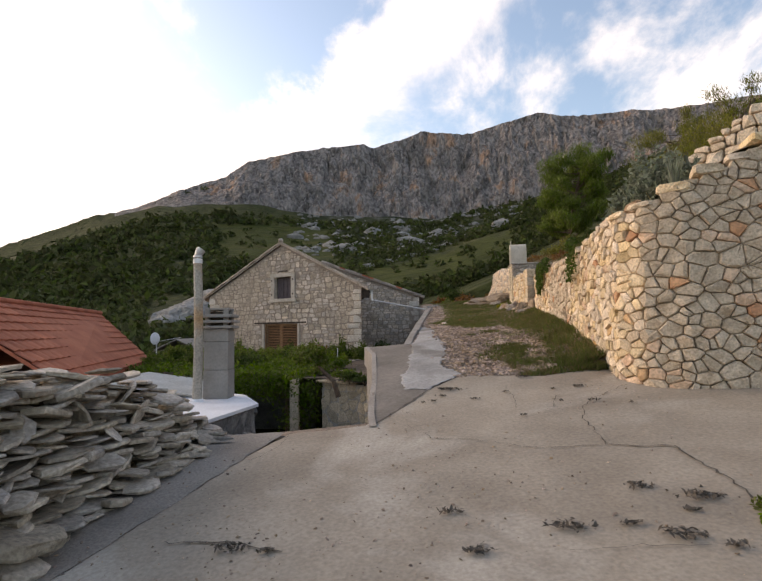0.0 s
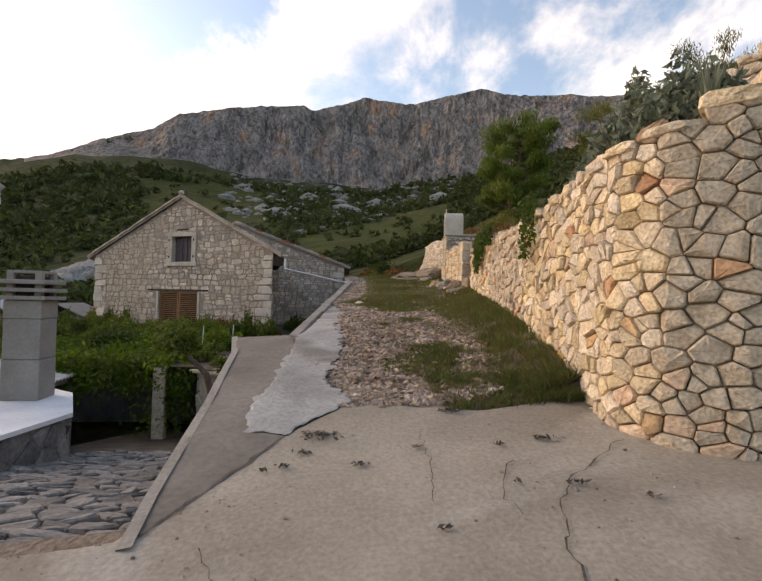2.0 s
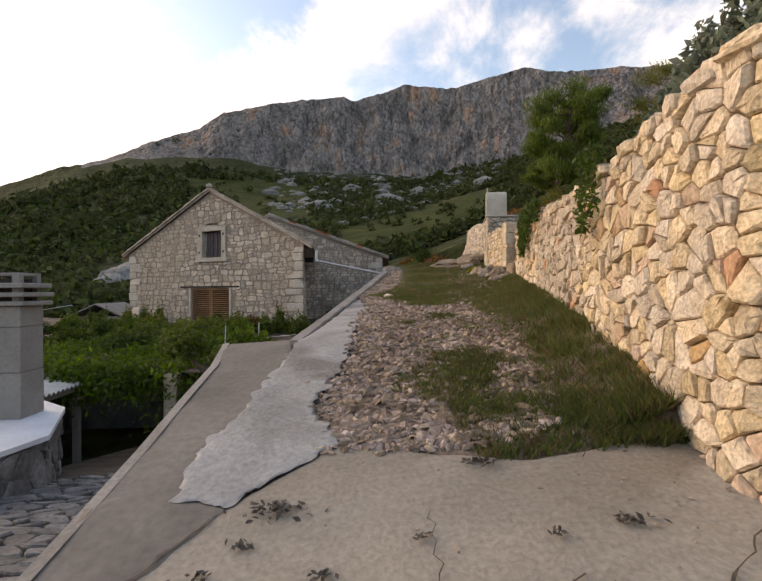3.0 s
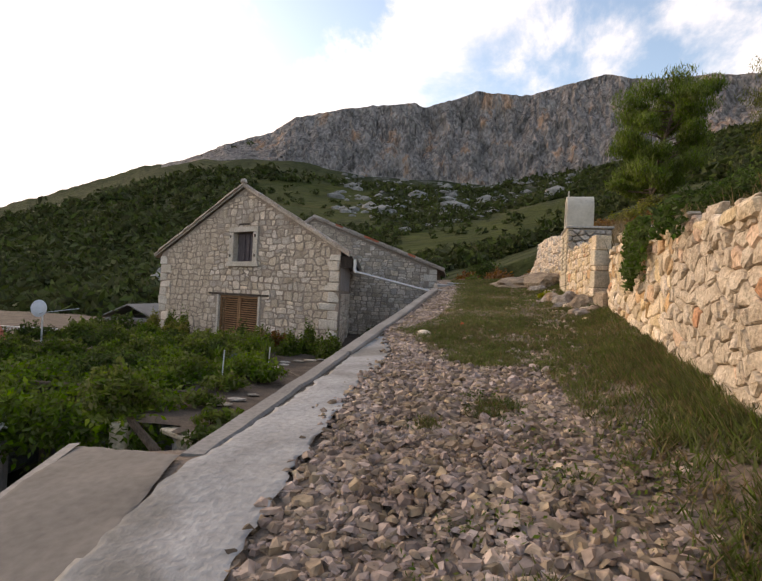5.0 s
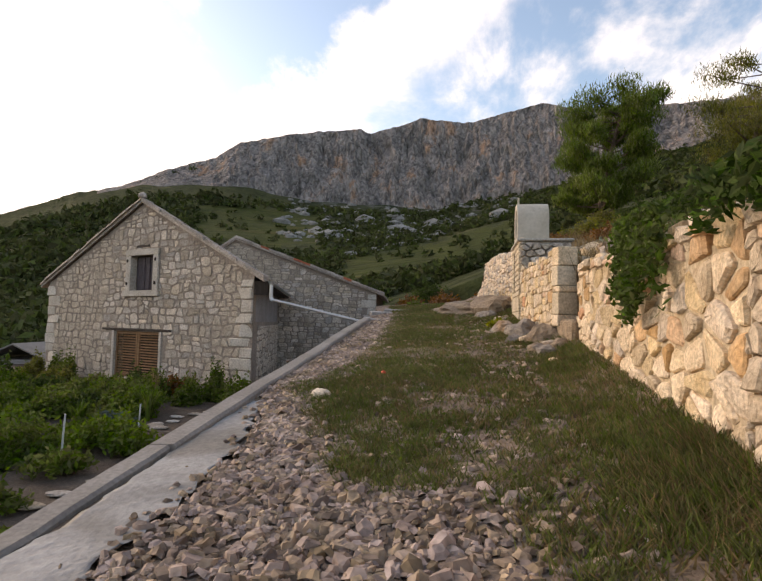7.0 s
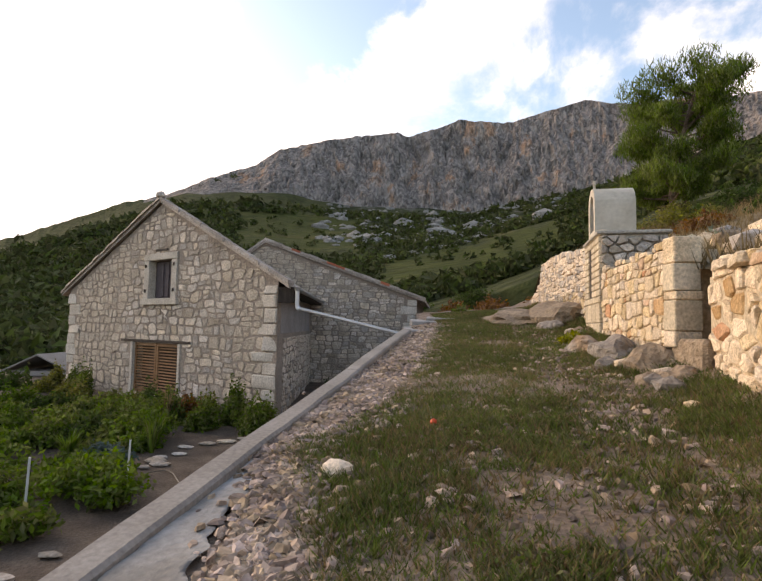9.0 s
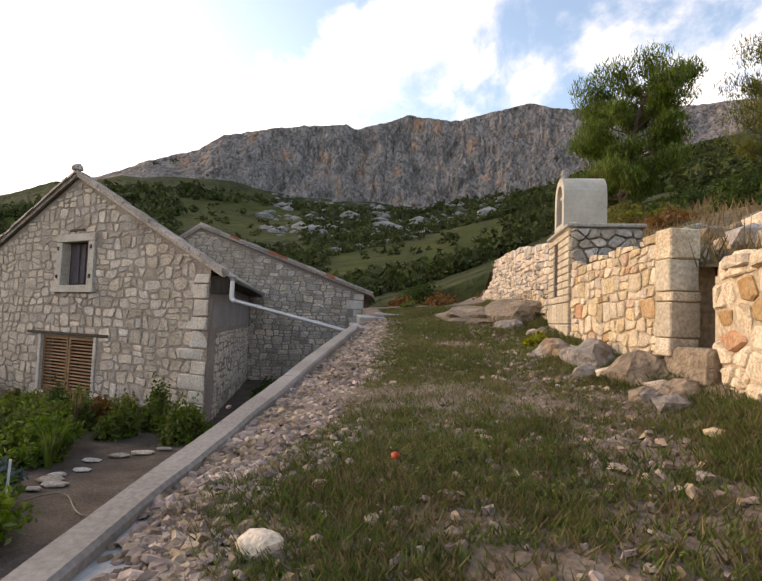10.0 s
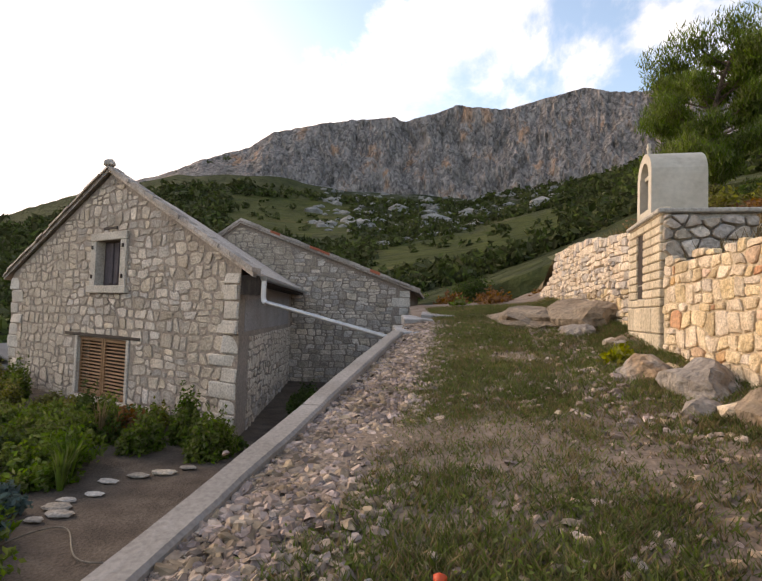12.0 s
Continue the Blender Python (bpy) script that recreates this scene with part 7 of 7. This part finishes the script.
vs, fs = [], []
r12 = random.Random(77)
def pebble(x, y, s):
    """A flat angular chip of stone."""
    z = gz(x, y) + s * 0.10 + 0.016 * r12.random() ** 2
    q = Matrix.Rotation(r12.random() * 6.28, 3, "Z") @ Matrix.Rotation(r12.gauss(0, 0.28), 3, "X") @ Matrix.Rotation(r12.gauss(0, 0.28), 3, "Y")
    k = len(vs)
    a, b, c = s * r12.uniform(0.9, 1.6), s * r12.uniform(0.6, 1.05), s * r12.uniform(0.22, 0.5)
    m = r12.choice((5, 6, 6, 7))
    ang = sorted(6.283 * (i + r12.uniform(-0.38, 0.38)) / m for i in range(m))
    for zz4, sc in ((-c, 1.0), (c, r12.uniform(0.45, 0.85))):
        for h in ang:
            p = q @ Vector((math.cos(h) * a * sc * r12.uniform(0.75, 1.15), math.sin(h) * b * sc * r12.uniform(0.75, 1.15), zz4 * r12.uniform(0.4, 1.3)))
            vs.append((x + p.x, y + p.y, z + p.z))
    fs.append(tuple(k + m + i for i in range(m)))
    fs.extend((k + i, k + (i + 1) % m, k + m + (i + 1) % m, k + m + i) for i in range(m))
for _ in range(26000):
    y = 7.25 + 17 * r12.random() ** 1.25
    a, b = gravel_left(y), gravel_right(y)
    x = a - 0.05 + (b - a) * r12.random() + r12.gauss(0, 0.10)
    patch = noise.noise((x * 1.1, y * 0.9, 5))
    if 7.6 < y < 14.5 and patch > 0.24 and x > a + 0.45 and r12.random() < 0.8:
        continue
    if y < 7.4 and r12.random() < 0.5:
        continue
    pebble(x, y, r12.choice((0.013, 0.016, 0.02, 0.02, 0.024, 0.028, 0.036, 0.046)))
for _ in range(3600):
    y = 7.5 + 16.5 * r12.random() ** 1.3
    a, b = gravel_right(y), wall_x(y) - 0.3
    pebble(a + (b - a) * r12.random(), y, r12.choice((0.015, 0.02, 0.03, 0.04)))
for _ in range(160):
    y = r12.uniform(15.0, 19)
    pebble(wall_x(y) - r12.uniform(0.2, 1.1), y, r12.choice((0.03, 0.04, 0.05)))
tagged(meshob("gravel", vs, fs, M_GRAVEL), "angular pale and reddish limestone gravel on the track", "gravel", kind="stuff")

# loose grit and chips trodden over the concrete
vs, fs = [], []
for _ in range(2600):
    y = 7.2 - 6.0 * r12.random() ** 0.9
    x = r12.uniform(-2.4, 3.1) if r12.random() < 0.6 else r12.gauss(-0.6, 0.8)
    if y < 5.75 or x > 0.05:
        pebble(x, y, r12.choice((0.003, 0.004, 0.005, 0.006, 0.008, 0.012)))
tagged(meshob("grit", vs, fs, M_GRAVEL), "fine grit and stone chips scattered over the concrete", "grit", kind="stuff")

# ---- grass ----
vs, fs, vd, fd = [], [], [], []
r13 = random.Random(99)
def blade(x, y, h, V, F):
    z = gz(x, y) + (0.16 * max(0, 1 - (wall_x(y) - x) / 0.8) ** 2 if y > 7.2 else 0)
    a = r13.random() * 6.28
    w = 0.004 + 0.005 * r13.random()
    dx, dy = math.cos(a), math.sin(a)
    ln = h * r13.uniform(0.3, 1.5)
    b = r13.random() * 6.28
    k = len(V)
    V.extend([(x - dx * w, y - dy * w, z - 0.01), (x + dx * w, y + dy * w, z - 0.01), (x + math.cos(b) * ln, y + math.sin(b) * ln, z + h)])
    F.append((k, k + 1, k + 2))
n = 0
while n < 34000:
    y = 7.1 + 21 * r13.random() ** 1.35
    a, b = gravel_left(y) + (0.3 if y < 13.4 else 0.08), wall_x(y) - 0.02
    x = a + (b - a) * r13.random()
    g = gravel_right(y)
    patch = noise.noise((x * 1.1, y * 0.9, 5))
    bare = noise.noise((x * 0.9 + 9, y * 0.6, 2))
    if x < g and y < 14.6:
        if patch < 0.12 or x < a + 0.2:
            continue
    elif x < g - 0.2 and y >= 14.6:
        continue
    elif x > g and y > 12 and (bare > 0.42 or (abs(x - (wall_x(y) - 1.0)) < 0.35 and y > 13 and r13.random() < 0.7)):
        if r13.random() < 0.85:
            continue
    if y < 10.5 and r13.random() < 0.35 + 0.45 * (noise.noise((x * 1.9, y * 1.6, 51)) > 0.05):
        continue
    if r13.random() < 0.5 * (noise.noise((x * 2.3, y * 2.0, 31)) > 0.02):
        continue
    if y < 13.5 and g < x < g + 0.55 and r13.random() < 0.6:
        continue
    n += 1
    tall = 0.045 * max(0, 1 - (wall_x(y) - x) / 0.9) * (y < 12.5)
    dry = r13.random() < (0.20 + 0.18 * (bare > 0.05))
    for _ in range(6):
        h = (0.025 + 0.045 * r13.random() + tall * r13.uniform(0.5, 1.6))
        blade(x + r13.gauss(0, 0.03), y + r13.gauss(0, 0.03), h, vd if dry else vs, fd if dry else fs)
tagged(meshob("grass", vs, fs, M_GRASS), "short rough green grass on the track", "grass", kind="stuff")
tagged(meshob("dry_grass", vd, fd, M_DRYGRASS), "straw-coloured dry grass among the green", "grass", kind="stuff")

# ---- dead leaves and droppings on the concrete ----
def litter(x, y, s, k):
    vs, fs = [], []
    a, b = leaf_cloud(k, lambda: (rng.gauss(0, s * 0.45), rng.gauss(0, s * 0.3), 0.012 + 0.01 * rng.random()), 0.022, up=2.0)
    e = meshob("leaf_litter", a, b, M_CRACK)
    e.location = (x, y, gz(x, y) + 0.008 + 0.03 * noise.noise((x * 0.5, y * 0.5, 4)))
    return tagged(e, "small heap of dark dead leaves on the concrete", "leaf litter")


for x, y, s, k in ((0.96, 6.80, 0.17, 90), (2.53, 6.47, 0.08, 30), (1.21, 6.32, 0.07, 16), (0.73, 6.39, 0.07, 14), (2.44, 5.82, 0.08, 16), (0.6, 6.35, 0.05, 10), (1.64, 6.5, 0.05, 10), (2.19, 6.43, 0.05, 10),
                   (1.2, 3.25, 0.14, 60), (1.84, 3.67, 0.10, 40), (1.53, 3.21, 0.06, 24), (1.76, 3.04, 0.13, 60), (2.11, 3.47, 0.17, 90), (0.6, 3.09, 0.09, 44), (0.52, 3.62, 0.08, 30), (-0.91, 3.44, 0.14, 50), (-0.68, 3.35, 0.06, 20),
                   (0.83, 6.56, 0.06, 14), (1.94, 2.88, 0.08, 24), (1.95, 3.3, 0.05, 20), (2.0, 7.05, 0.12, 40), (1.55, 5.5, 0.04, 8), (2.75, 5.6, 0.05, 9), (2.1, 5.9, 0.03, 6)):
    litter(x, y, s, k)

# ---- dry grass, rubble and weeds on the upper bank ----
vs, fs = [], []
r14 = random.Random(123)
for _ in range(9000):
    y = 6.8 + 22 * r14.random()
    x = wall_x(y) + 0.15 + 5.0 * r14.random() ** 1.5
    z = hill_z(x, y)
    h = r14.uniform(0.08, 0.30)
    a, b = r14.random() * 6.28, r14.random() * 6.28
    k = len(vs)
    vs += [(x - 0.012 * math.cos(a), y - 0.012 * math.sin(a), z - 0.02), (x + 0.012 * math.cos(a), y + 0.012 * math.sin(a), z - 0.02), (x + math.cos(b) * h * 0.5, y + math.sin(b) * h * 0.5, z + h)]
    fs.append((k, k + 1, k + 2))
tagged(meshob("bank_grass", vs, fs, M_DRYGRASS), "dry straw grass on the slope above the wall", "grass", kind="stuff")
for k in range(46):
    y = r14.uniform(12, 20)
    x = wall_x(y) + r14.uniform(0.5, 2.6)
    boulder((x, y, hill_z(x, y) + 0.04), r14.uniform(0.08, 0.24), r14.random() * 40, (1.2, 1, 0.8), r14.choice((M_WSTONE, M_BANK, M_ROCK, M_HSTONE)), "loose rubble stone on the bank above the wall", 1)
# low leafy weeds among the grass
vs, fs = [], []
for _ in range(420):
    y = 7.6 + 16 * r14.random() ** 1.3
    a, b = gravel_left(y) + 0.5, wall_x(y) - 0.1
    x = a + (b - a) * r14.random()
    if noise.noise((x * 0.8, y * 0.8, 12)) < 0.0:
        continue
    c = (x, y, gz(x, y))
    p, q = leaf_cloud(26, lambda: (c[0] + r14.gauss(0, 0.07), c[1] + r14.gauss(0, 0.07), c[2] + 0.02 + 0.04 * r14.random()), 0.015, up=1.0)
    add(vs, fs, p, q)
tagged(meshob("clover_weeds", vs, fs, M_GRASS), "low leafy green weeds in the grass", "weeds", kind="stuff")

# ---- repeats that belong together ----
GROUPS = {
    "loose stone lying at the wall's foot": "loose stones at the wall's foot",
    "loose rubble stone on the bank above the wall": "rubble on the bank",
    "flat grey edging stone of the garden bed": "edging stones of the bed",
    "small heap of dark dead leaves on the concrete": "leaf heaps on the concrete",
    "dense dark evergreen bush on the slope": "bushes on the slope",
    "leafy green garden plants below the house": "garden plants below the house",
    "loose limestone lying on the track": "stones on the track",
    "flat grey concrete slab at the end of the track": "concrete slabs at the track's end",
    "straggling green weeds at the foot of the gable": "weeds at the gable's foot",
    "tall pale grass stalks on the wall": "grass stalks on the wall",
    "thin pale stake in the garden bed": "stakes in the garden bed",
}
for ob in list(scene.objects):
    if ob.parent is None and "label" in ob and ob["label"] in GROUPS:
        tagged(ob, group=GROUPS[ob["label"]])
